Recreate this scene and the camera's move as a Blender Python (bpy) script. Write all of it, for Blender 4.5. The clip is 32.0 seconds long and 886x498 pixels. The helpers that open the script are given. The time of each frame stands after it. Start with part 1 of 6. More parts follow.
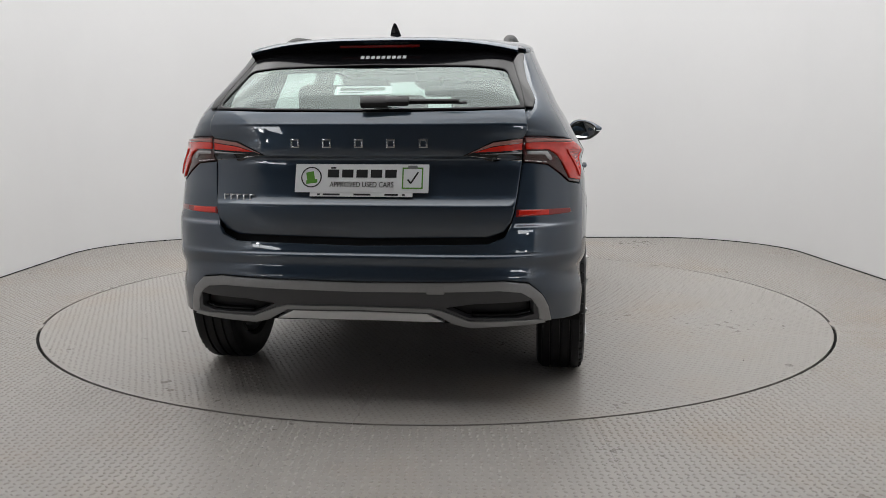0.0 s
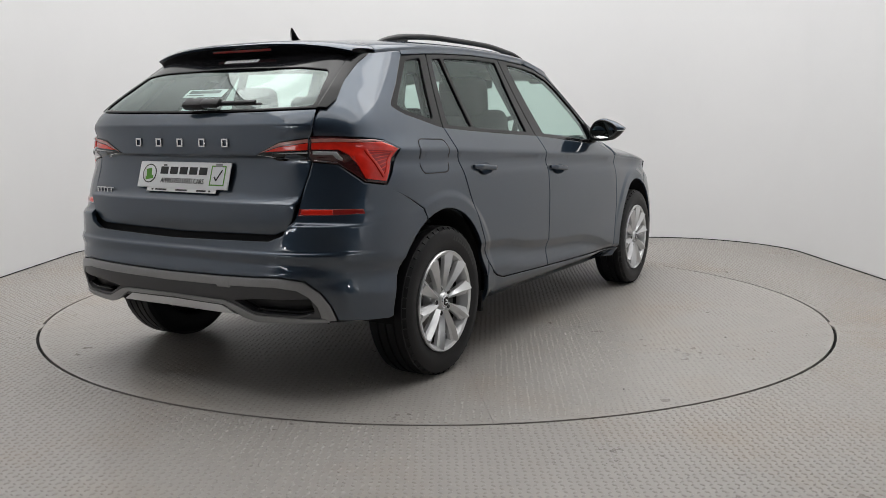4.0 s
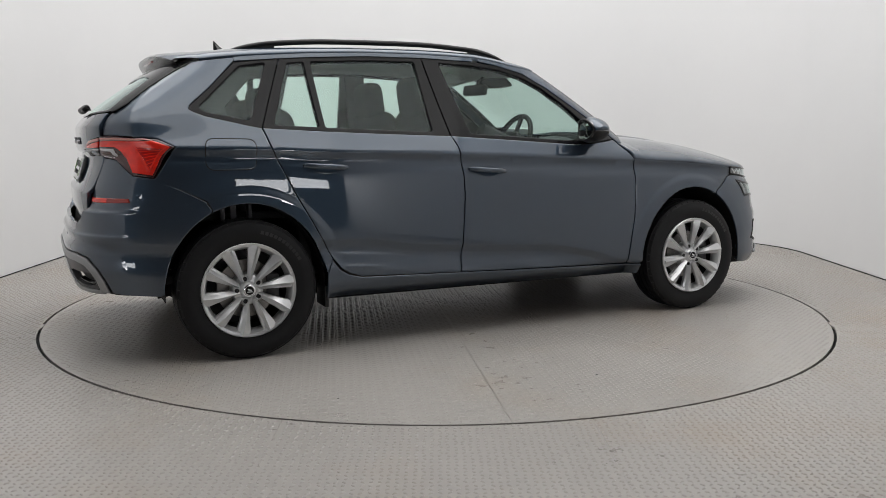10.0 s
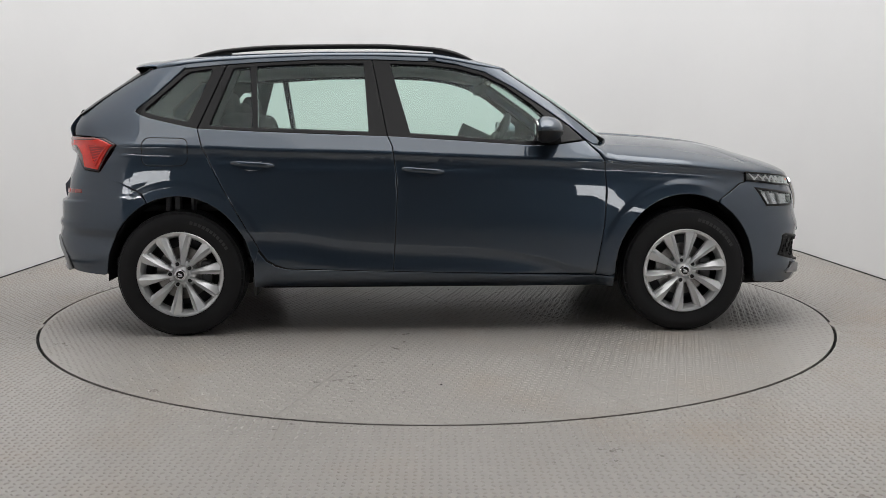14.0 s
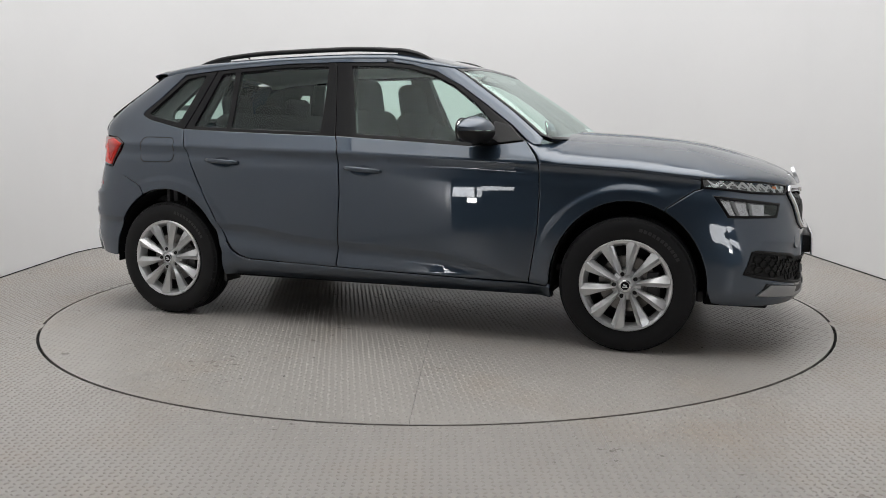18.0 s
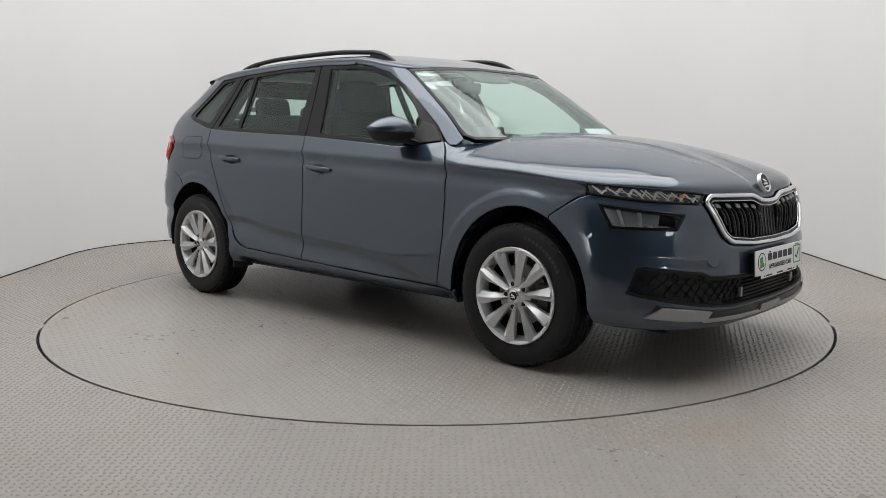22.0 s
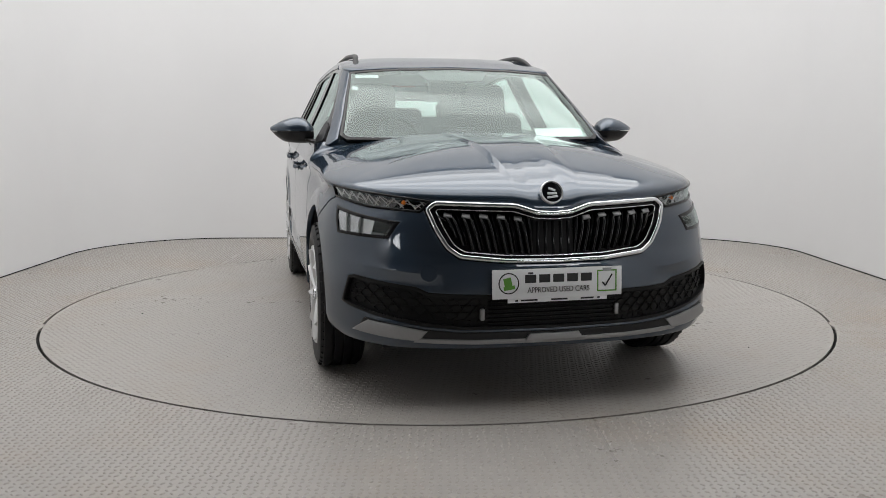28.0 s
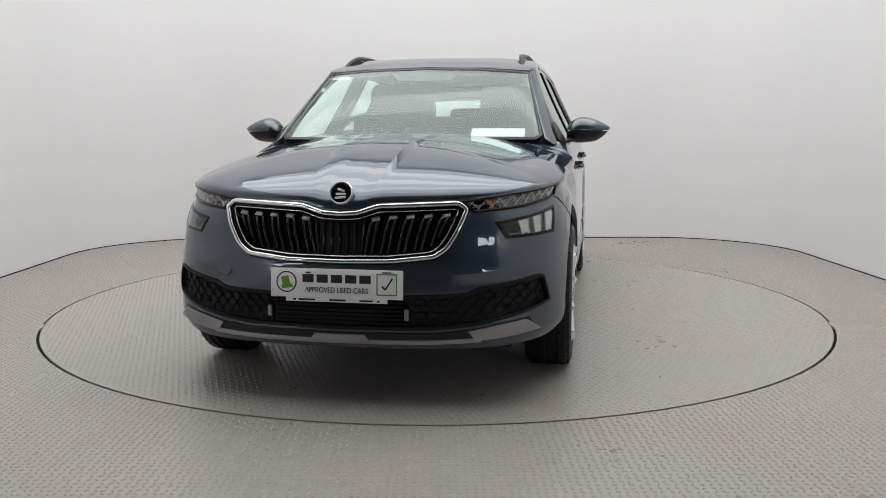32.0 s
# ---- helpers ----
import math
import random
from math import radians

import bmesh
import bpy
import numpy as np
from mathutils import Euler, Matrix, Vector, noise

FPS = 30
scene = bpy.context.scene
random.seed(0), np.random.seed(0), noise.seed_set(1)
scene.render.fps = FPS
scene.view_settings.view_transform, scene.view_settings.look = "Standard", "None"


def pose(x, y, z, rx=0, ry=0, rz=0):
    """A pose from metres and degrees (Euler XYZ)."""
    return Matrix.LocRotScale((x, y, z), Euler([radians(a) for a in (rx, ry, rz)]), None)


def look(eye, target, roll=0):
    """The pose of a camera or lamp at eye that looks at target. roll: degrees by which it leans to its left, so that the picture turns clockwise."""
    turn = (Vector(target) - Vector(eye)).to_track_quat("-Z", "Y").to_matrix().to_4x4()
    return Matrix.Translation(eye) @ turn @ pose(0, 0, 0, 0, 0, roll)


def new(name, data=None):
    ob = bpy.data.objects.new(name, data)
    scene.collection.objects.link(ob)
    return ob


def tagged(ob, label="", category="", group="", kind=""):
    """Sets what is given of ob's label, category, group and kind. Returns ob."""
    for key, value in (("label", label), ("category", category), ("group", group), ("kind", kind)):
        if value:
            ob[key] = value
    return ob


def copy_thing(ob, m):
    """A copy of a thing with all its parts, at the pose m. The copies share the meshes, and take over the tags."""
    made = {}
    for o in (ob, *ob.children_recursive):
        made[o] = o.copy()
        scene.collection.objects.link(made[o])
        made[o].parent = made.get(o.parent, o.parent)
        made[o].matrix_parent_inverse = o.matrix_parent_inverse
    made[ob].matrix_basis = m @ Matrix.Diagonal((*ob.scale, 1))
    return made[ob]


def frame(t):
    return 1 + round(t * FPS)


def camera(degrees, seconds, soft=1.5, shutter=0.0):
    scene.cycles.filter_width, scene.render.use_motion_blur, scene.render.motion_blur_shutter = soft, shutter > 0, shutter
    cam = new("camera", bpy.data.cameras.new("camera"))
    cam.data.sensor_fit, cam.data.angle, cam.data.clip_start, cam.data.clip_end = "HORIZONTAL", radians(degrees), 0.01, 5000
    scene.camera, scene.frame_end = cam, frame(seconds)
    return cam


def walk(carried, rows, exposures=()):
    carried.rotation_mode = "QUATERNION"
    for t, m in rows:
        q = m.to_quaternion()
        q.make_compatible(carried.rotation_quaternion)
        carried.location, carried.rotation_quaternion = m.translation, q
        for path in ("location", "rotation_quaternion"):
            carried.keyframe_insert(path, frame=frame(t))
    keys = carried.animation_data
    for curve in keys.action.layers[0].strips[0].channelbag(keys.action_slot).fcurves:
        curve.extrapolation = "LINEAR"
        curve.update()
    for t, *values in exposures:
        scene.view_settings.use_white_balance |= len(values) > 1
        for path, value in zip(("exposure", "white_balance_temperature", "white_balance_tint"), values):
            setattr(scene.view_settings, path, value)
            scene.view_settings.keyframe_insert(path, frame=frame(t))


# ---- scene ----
cam = camera(54.768, 32.0, soft=0.7)
CAM = look((0, -5.288, 1.0664), (0.03378, 0, 0.3361), -0.075)
walk(cam, [(0.0, CAM), (32.0, CAM)])

# ---------------------------------------------------------------- light
world = bpy.data.worlds.new("world")
scene.world = world
world.use_nodes = True
world.node_tree.nodes["Background"].inputs[0].default_value = (0.8, 0.86, 1.0, 1)
world.node_tree.nodes["Background"].inputs[1].default_value = 0.05
scene.view_settings.exposure = 0.0


def area(name, m, sx, sy, watts, color=(1, 0.993, 0.985)):
    data = bpy.data.lights.new(name, "AREA")
    data.shape, data.size, data.size_y, data.energy, data.color = "RECTANGLE", sx, sy, watts, color
    ob = new(name, data)
    ob.matrix_world = m
    return ob


# ---------------------------------------------------------------- materials
def mat(name, color, rough=0.5, metal=0.0, spec=0.5, noise_scale=0.0, vary=0.0, bump=0.0, coat=0.0, bump_scale=None, rough_vary=0.0):
    m = bpy.data.materials.new(name)
    m.use_nodes = True
    nt = m.node_tree
    b = nt.nodes["Principled BSDF"]
    b.inputs["Base Color"].default_value = (*color, 1)
    b.inputs["Roughness"].default_value = rough
    b.inputs["Metallic"].default_value = metal
    b.inputs["Specular IOR Level"].default_value = spec
    b.inputs["Coat Weight"].default_value = coat
    b.inputs["Coat Roughness"].default_value = 0.03
    if noise_scale:
        tc = nt.nodes.new("ShaderNodeTexCoord")
        no = nt.nodes.new("ShaderNodeTexNoise")
        no.inputs["Scale"].default_value = noise_scale
        no.inputs["Detail"].default_value = 6
        nt.links.new(tc.outputs["Object"], no.inputs["Vector"])
        big = nt.nodes.new("ShaderNodeTexNoise")
        big.inputs["Scale"].default_value = noise_scale * 0.07
        big.inputs["Detail"].default_value = 3
        nt.links.new(tc.outputs["Object"], big.inputs["Vector"])
        add = nt.nodes.new("ShaderNodeMath")
        add.operation = "ADD"
        nt.links.new(no.outputs["Fac"], add.inputs[0])
        nt.links.new(big.outputs["Fac"], add.inputs[1])
        if vary:
            ramp = nt.nodes.new("ShaderNodeMapRange")
            ramp.inputs["From Min"].default_value, ramp.inputs["From Max"].default_value = 0.6, 1.4
            ramp.inputs["To Min"].default_value, ramp.inputs["To Max"].default_value = 1 - vary, 1 + vary
            nt.links.new(add.outputs[0], ramp.inputs["Value"])
            mul = nt.nodes.new("ShaderNodeVectorMath")
            mul.operation = "SCALE"
            mul.inputs[0].default_value = color
            nt.links.new(ramp.outputs[0], mul.inputs["Scale"])
            nt.links.new(mul.outputs[0], b.inputs["Base Color"])
        if rough_vary:
            rr = nt.nodes.new("ShaderNodeMapRange")
            rr.inputs["From Min"].default_value, rr.inputs["From Max"].default_value = 0.6, 1.4
            rr.inputs["To Min"].default_value, rr.inputs["To Max"].default_value = rough - rough_vary, rough + rough_vary
            nt.links.new(add.outputs[0], rr.inputs["Value"])
            nt.links.new(rr.outputs[0], b.inputs["Roughness"])
        if bump:
            bp = nt.nodes.new("ShaderNodeBump")
            bp.inputs["Strength"].default_value = 0.6
            bp.inputs["Distance"].default_value = bump
            nt.links.new(no.outputs["Fac"], bp.inputs["Height"])
            nt.links.new(bp.outputs[0], b.inputs["Normal"])
    return m


def glass_mat(name, color, gloss=0.06, rough=0.01):
    m = bpy.data.materials.new(name)
    m.use_nodes = True
    nt = m.node_tree
    nt.nodes.remove(nt.nodes["Principled BSDF"])
    tr = nt.nodes.new("ShaderNodeBsdfTransparent")
    tr.inputs[0].default_value = (*color, 1)
    gl = nt.nodes.new("ShaderNodeBsdfGlossy")
    gl.inputs["Roughness"].default_value = rough
    gl.inputs["Color"].default_value = (0.88, 0.99, 0.96, 1)
    lw = nt.nodes.new("ShaderNodeLayerWeight")
    lw.inputs["Blend"].default_value = 0.5
    pw = nt.nodes.new("ShaderNodeMath")
    pw.operation = "POWER"
    pw.inputs[1].default_value = 4.5
    nt.links.new(lw.outputs["Facing"], pw.inputs[0])
    fr = nt.nodes.new("ShaderNodeMath")
    fr.operation = "MULTIPLY_ADD"
    fr.inputs[1].default_value, fr.inputs[2].default_value = 0.92, gloss
    nt.links.new(pw.outputs[0], fr.inputs[0])
    mx = nt.nodes.new("ShaderNodeMixShader")
    nt.links.new(fr.outputs[0], mx.inputs[0])
    nt.links.new(tr.outputs[0], mx.inputs[1])
    nt.links.new(gl.outputs[0], mx.inputs[2])
    nt.links.new(mx.outputs[0], nt.nodes["Material Output"].inputs[0])
    return m


def glow_mat(name, color, strength):
    m = bpy.data.materials.new(name)
    m.use_nodes = True
    b = m.node_tree.nodes["Principled BSDF"]
    b.inputs["Base Color"].default_value = (*color, 1)
    b.inputs["Emission Color"].default_value = (*color, 1)
    b.inputs["Emission Strength"].default_value = strength
    return m


def paint_mat():
    m = mat("metallic_paint", (0.036, 0.054, 0.079), 0.42, 0.9, 0.5, coat=1.0)
    nt = m.node_tree
    b = nt.nodes["Principled BSDF"]
    b.inputs["Coat Roughness"].default_value = 0.012
    b.inputs["Coat IOR"].default_value = 1.75
    b.inputs["Specular Tint"].default_value = (0.35, 0.37, 0.40, 1)
    tc = nt.nodes.new("ShaderNodeTexCoord")
    fl = nt.nodes.new("ShaderNodeTexNoise")
    fl.inputs["Scale"].default_value = 900
    nt.links.new(tc.outputs["Object"], fl.inputs["Vector"])
    mp = nt.nodes.new("ShaderNodeMapRange")
    mp.inputs["To Min"].default_value, mp.inputs["To Max"].default_value = 0.75, 1.25
    nt.links.new(fl.outputs["Fac"], mp.inputs["Value"])
    mul = nt.nodes.new("ShaderNodeVectorMath")
    mul.operation = "SCALE"
    mul.inputs[0].default_value = (0.036, 0.054, 0.079)
    nt.links.new(mp.outputs[0], mul.inputs["Scale"])
    nt.links.new(mul.outputs[0], b.inputs["Base Color"])
    return m


M_PAINT = paint_mat()
M_BLACK = mat("gloss_black_trim", (0.006, 0.006, 0.007), 0.10, 0, 0.22)
M_PLASTIC = mat("black_grained_plastic", (0.014, 0.014, 0.015), 0.40, 0, 0.30, 300, 0.15, 0.0005)
M_DARK = mat("underbody_black", (0.008, 0.008, 0.009), 0.8, 0, 0.2, 40, 0.2)
M_RUBBER = mat("tyre_rubber", (0.009, 0.009, 0.010), 0.5, 0, 0.25, 120, 0.2, 0.0006)
M_ALLOY = mat("silver_alloy", (0.66, 0.665, 0.672), 0.30, 0.6, 0.5, 60, 0.04)
M_CHROME = mat("chrome", (0.75, 0.76, 0.78), 0.07, 1.0)
M_SILVER = mat("silver_trim", (0.30, 0.303, 0.308), 0.36, 0.7, 0.5, 80, 0.05)
M_GREYTRIM = mat("grey_diffuser_paint", (0.075, 0.075, 0.079), 0.4, 0.4, 0.5, 80, 0.05)
M_GLASS = glass_mat("tinted_glass", (0.80, 0.93, 0.88), 0.036)
M_WSGLASS = glass_mat("windscreen_glass", (0.78, 0.92, 0.87), 0.105, 0.05)
M_LENS = glass_mat("clear_lens", (0.97, 0.97, 0.97))
M_LAMPBOX = mat("lamp_reflector", (0.56, 0.57, 0.59), 0.16, 0.75, 0.5, 70, 0.25)
M_RED = mat("red_lens", (0.72, 0.020, 0.008), 0.22, 0, 0.4, 45, 0.18, coat=0.8)
M_DRED = mat("dark_red_lens", (0.24, 0.010, 0.008), 0.15, 0, 0.5, coat=0.8)
M_WLENS = mat("white_lens", (0.42, 0.42, 0.43), 0.14, 0.3, 0.6, coat=0.8)
M_PINK = mat("pale_red_lens", (0.46, 0.20, 0.18), 0.16, 0, 0.5, 70, 0.15, coat=0.8)
M_AMBER = mat("amber_bulb", (0.8, 0.22, 0.03), 0.3)
M_PLATE = mat("plate_white", (0.84, 0.85, 0.86), 0.35)
M_INK = mat("ink_black", (0.012, 0.012, 0.013), 0.5)
M_GREEN = mat("ink_green", (0.10, 0.30, 0.03), 0.5)
M_SEAT = mat("seat_cloth", (0.020, 0.021, 0.023), 0.9, 0, 0.2, 150, 0.25, 0.001)
M_DASH = mat("dash_plastic", (0.026, 0.027, 0.029), 0.6, 0, 0.3, 200, 0.15, 0.0005)
M_TRIM = mat("luggage_bay_trim", (0.055, 0.056, 0.058), 0.7, 0, 0.3, 150, 0.12)
M_LINER = mat("headliner_cloth", (0.58, 0.57, 0.55), 0.95, 0, 0.1, 200, 0.05)
M_WALL = mat("white_wall", (0.76, 0.76, 0.765), 0.7, 0, 0.2, 3, 0.012)
M_CEIL = mat("ceiling_white", (0.75, 0.75, 0.74), 0.8, 0, 0.2, 3, 0.02)
M_HALL = mat("grey_hall", (0.20, 0.205, 0.22), 0.8, 0, 0.2, 2, 0.2)
M_FLOOR = mat("grey_floor_paint", (0.338, 0.319, 0.297), 0.33, 0, 0.5, 18, 0.08, 0.0006, rough_vary=0.08)


def stain_floor():
    """Brownish scuffed patches, a metre or two across, over the grey paint."""
    nt = M_FLOOR.node_tree
    b = nt.nodes["Principled BSDF"]
    link = b.inputs["Base Color"].links[0]
    tc = nt.nodes.new("ShaderNodeNewGeometry")
    no = nt.nodes.new("ShaderNodeTexNoise")
    no.inputs["Scale"].default_value, no.inputs["Detail"].default_value = 1.1, 8
    no.inputs["Roughness"].default_value = 0.62
    nt.links.new(tc.outputs["Position"], no.inputs["Vector"])
    mr = nt.nodes.new("ShaderNodeMapRange")
    mr.inputs["From Min"].default_value, mr.inputs["From Max"].default_value = 0.50, 0.72
    mr.inputs["To Max"].default_value = 0.55
    nt.links.new(no.outputs["Fac"], mr.inputs["Value"])
    mx = nt.nodes.new("ShaderNodeMixRGB")
    mx.inputs[2].default_value = (0.330, 0.270, 0.210, 1)
    nt.links.new(link.from_socket, mx.inputs[1])
    nt.links.new(mr.outputs[0], mx.inputs[0])
    nt.links.new(mx.outputs[0], b.inputs["Base Color"])


stain_floor()
M_GAP = mat("gap_black", (0.005, 0.005, 0.005), 0.9)
M_BOARD = glow_mat("diffuser_board", (0.9, 0.92, 0.95), 4.8)
M_LED = glow_mat("led_lamp", (1.0, 1.0, 1.0), 16.0)
M_LAMPGREY = mat("lamp_housing_grey", (0.20, 0.20, 0.21), 0.3, 0.3, 0.5, 60, 0.3)
M_CRYSTAL = mat("crystal_facet", (0.85, 0.86, 0.88), 0.15, 0.0, 0.8)
M_STRIP = mat("strip_housing", (0.20, 0.20, 0.21), 0.3, 0.0, 0.5, 90, 0.4)
M_BADGE = mat("bright_badge_metal", (0.82, 0.83, 0.85), 0.25, 0.5, 0.6)
M_LAMPDARK = mat("smoked_red_lens", (0.055, 0.006, 0.006), 0.12, 0, 0.5, coat=0.8)
M_STRUT = mat("dull_grey_metal", (0.10, 0.10, 0.105), 0.5, 0.6, 0.5, 60, 0.25)
M_INTAKE = mat("intake_black_plastic", (0.0065, 0.0066, 0.007), 0.5, 0, 0.22, 200, 0.15)
M_PIANO = mat("piano_black", (0.009, 0.009, 0.010), 0.07, 0, 0.42)
M_REARGLASS = glass_mat("rear_screen_glass", (0.70, 0.84, 0.79), 0.10)
M_RIDGE = mat("red_lens_ridge", (0.36, 0.008, 0.005), 0.2, 0, 0.4, coat=0.6)
# ---------------------------------------------------------------- mesh helpers
def finish(name, verts, faces, material, smooth=True, normals=None):
    me = bpy.data.meshes.new(name)
    me.from_pydata(verts, [], faces)
    me.materials.append(material)
    if smooth:
        me.polygons.foreach_set("use_smooth", [True] * len(me.polygons))
    me.update()
    if normals is not None:
        me.normals_split_custom_set_from_vertices(normals)
    return me


def part(name, me, parent, label=""):
    """Links a mesh as one object under a thing or a part."""
    ob = new(name, me)
    ob.parent = parent
    if label:
        ob["label"] = label
    return ob


def from_bm(name, bm, material, sharp=35):
    me = bpy.data.meshes.new(name)
    bm.normal_update()
    for e in bm.edges:
        if len(e.link_faces) == 2 and e.calc_face_angle(0) > radians(sharp):
            e.smooth = False
    for f in bm.faces:
        f.smooth = True
    bm.to_mesh(me)
    bm.free()
    me.materials.append(material)
    return me


def box_bm(sx, sy, sz, bevel=0.0, m=None, bm=None, seg=2):
    own = bmesh.new()
    bmesh.ops.create_cube(own, size=1, matrix=Matrix.Diagonal((sx, sy, sz, 1)))
    if bevel:
        bmesh.ops.bevel(own, geom=list(own.edges), offset=bevel, segments=seg, profile=0.5, affect="EDGES")
    if m is not None:
        bmesh.ops.transform(own, matrix=m, verts=own.verts)
    if bm is None:
        return own
    me = bpy.data.meshes.new("tmp")
    own.to_mesh(me)
    own.free()
    bm.from_mesh(me)
    bpy.data.meshes.remove(me)
    return bm


def lathe(name, profile, material, n=48, m=None, sharp=30):
    """Revolves (radius, height) round the y axis."""
    verts, faces = [], []
    for k in range(n):
        a = 2 * math.pi * k / n
        for r, h in profile:
            verts.append((r * math.cos(a), h, r * math.sin(a)))
    p = len(profile)
    for k in range(n):
        for j in range(p - 1):
            a, b = k * p + j, ((k + 1) % n) * p + j
            faces.append((a, a + 1, b + 1, b))
    bm = bmesh.new()
    me = bpy.data.meshes.new("tmp")
    me.from_pydata(verts, [], faces)
    bm.from_mesh(me)
    bpy.data.meshes.remove(me)
    bmesh.ops.remove_doubles(bm, verts=bm.verts, dist=1e-5)
    bmesh.ops.recalc_face_normals(bm, faces=bm.faces)
    if m is not None:
        bmesh.ops.transform(bm, matrix=m, verts=bm.verts)
    return from_bm(name, bm, material, sharp)


def tube(name, path, radii, material, n=10, flat=1.0, cap=True):
    """A tube along points; radii per point; flat squashes its height."""
    pts = [Vector(p) for p in path]
    bm = bmesh.new()
    rings = []
    for i, p in enumerate(pts):
        d = (pts[min(i + 1, len(pts) - 1)] - pts[max(i - 1, 0)]).normalized()
        side = d.cross(Vector((0, 0, 1)))
        side = side.normalized() if side.length > 1e-4 else Vector((0, 1, 0))
        up = side.cross(d).normalized()
        r = radii[i] if isinstance(radii, (list, tuple)) else radii
        rings.append([bm.verts.new(p + side * (r * math.cos(2 * math.pi * k / n)) + up * (r * flat * math.sin(2 * math.pi * k / n))) for k in range(n)])
    for a, b in zip(rings, rings[1:]):
        for k in range(n):
            bm.faces.new((a[k], a[(k + 1) % n], b[(k + 1) % n], b[k]))
    if cap:
        bm.faces.new(rings[0])
        bm.faces.new(rings[-1])
    bmesh.ops.recalc_face_normals(bm, faces=bm.faces)
    return from_bm(name, bm, material)


def curve(*knots):
    """A smooth curve through (x, y) knots that never overshoots."""
    xs = [k[0] for k in knots]
    ys = [k[1] for k in knots]
    sl = [(ys[i + 1] - ys[i]) / (xs[i + 1] - xs[i]) for i in range(len(xs) - 1)]
    tg = [sl[0]] + [0.0 if a * b <= 0 else 2 * a * b / (a + b) for a, b in zip(sl, sl[1:])] + [sl[-1]]

    def f(x):
        if x <= xs[0]:
            return ys[0] + tg[0] * (x - xs[0])
        if x >= xs[-1]:
            return ys[-1] + tg[-1] * (x - xs[-1])
        i = 0
        while x > xs[i + 1]:
            i += 1
        h = xs[i + 1] - xs[i]
        t = (x - xs[i]) / h
        return ((1 + 2 * t) * (1 - t) ** 2 * ys[i] + t * (1 - t) ** 2 * h * tg[i]
                + t * t * (3 - 2 * t) * ys[i + 1] + t * t * (t - 1) * h * tg[i + 1])
    return f


def sm(t):
    t = min(1.0, max(0.0, t))
    return t * t * (3 - 2 * t)


def rounded(poly, r):
    """Rounds the corners of a closed polygon; r is one radius or one for each corner."""
    out = []
    n = len(poly)
    for i in range(n):
        p0, p1, p2 = (Vector(poly[(i + k) % n][:2]) for k in (-1, 0, 1))
        rad = r[i] if isinstance(r, (list, tuple)) else r
        a, b = p0 - p1, p2 - p1
        k = min(rad, a.length * 0.45, b.length * 0.45)
        if k < 1e-4:
            out.append(tuple(p1))
            continue
        s, e = p1 + a.normalized() * k, p1 + b.normalized() * k
        for j in range(6):
            t = j / 5
            q = s * (1 - t) ** 2 + p1 * 2 * t * (1 - t) + e * t * t
            out.append(tuple(q))
    return out


def inset(poly, d):
    """Moves a closed polygon's edges inwards by d (one number, or one for each edge)."""
    n = len(poly)
    area2 = sum(poly[i][0] * poly[(i + 1) % n][1] - poly[(i + 1) % n][0] * poly[i][1] for i in range(n))
    sg = 1 if area2 > 0 else -1
    out = []
    for i in range(n):
        p0, p1, p2 = Vector(poly[i - 1]), Vector(poly[i]), Vector(poly[(i + 1) % n])
        d0 = d[i - 1] if isinstance(d, (list, tuple)) else d
        d1 = d[i] if isinstance(d, (list, tuple)) else d
        e0, e1 = (p1 - p0).normalized(), (p2 - p1).normalized()
        n0, n1 = Vector((-e0.y, e0.x)) * sg, Vector((-e1.y, e1.x)) * sg
        c = e0.x * e1.y - e0.y * e1.x
        if abs(c) < 0.05:
            out.append(tuple(p1 + (n0 * d0 + n1 * d1) / 2))
            continue
        a, b = p0 + n0 * d0, p1 + n1 * d1
        t = ((b.x - a.x) * e1.y - (b.y - a.y) * e1.x) / c
        out.append(tuple(a + e0 * t))
    return out


def resample(poly, step):
    out = []
    n = len(poly)
    for i in range(n):
        a, b = Vector(poly[i]), Vector(poly[(i + 1) % n])
        k = max(1, math.ceil((b - a).length / step))
        for j in range(k):
            q = a.lerp(b, j / k)
            if not out or (Vector(out[-1]) - q).length > 2e-4:
                out.append((q.x, q.y))
    return out


def inside(pts, poly):
    """Which of the points (n x 2) lie in the polygon."""
    px, py = pts[:, 0], pts[:, 1]
    res = np.zeros(len(pts), bool)
    q = np.array(poly)
    for (x1, y1), (x2, y2) in zip(q, np.roll(q, -1, 0)):
        if y1 == y2:
            continue
        c = ((y1 > py) != (y2 > py)) & (px < (x2 - x1) * (py - y1) / (y2 - y1) + x1)
        res ^= c
    return res


def near(pts, poly):
    """How far each point lies from the polygon's edge."""
    q = np.array(poly)
    best = np.full(len(pts), 1e9)
    for a, b in zip(q, np.roll(q, -1, 0)):
        d = b - a
        t = np.clip(((pts - a) @ d) / max(d @ d, 1e-12), 0, 1)
        best = np.minimum(best, np.linalg.norm(pts - (a + t[:, None] * d), axis=1))
    return best


from mathutils.geometry import delaunay_2d_cdt


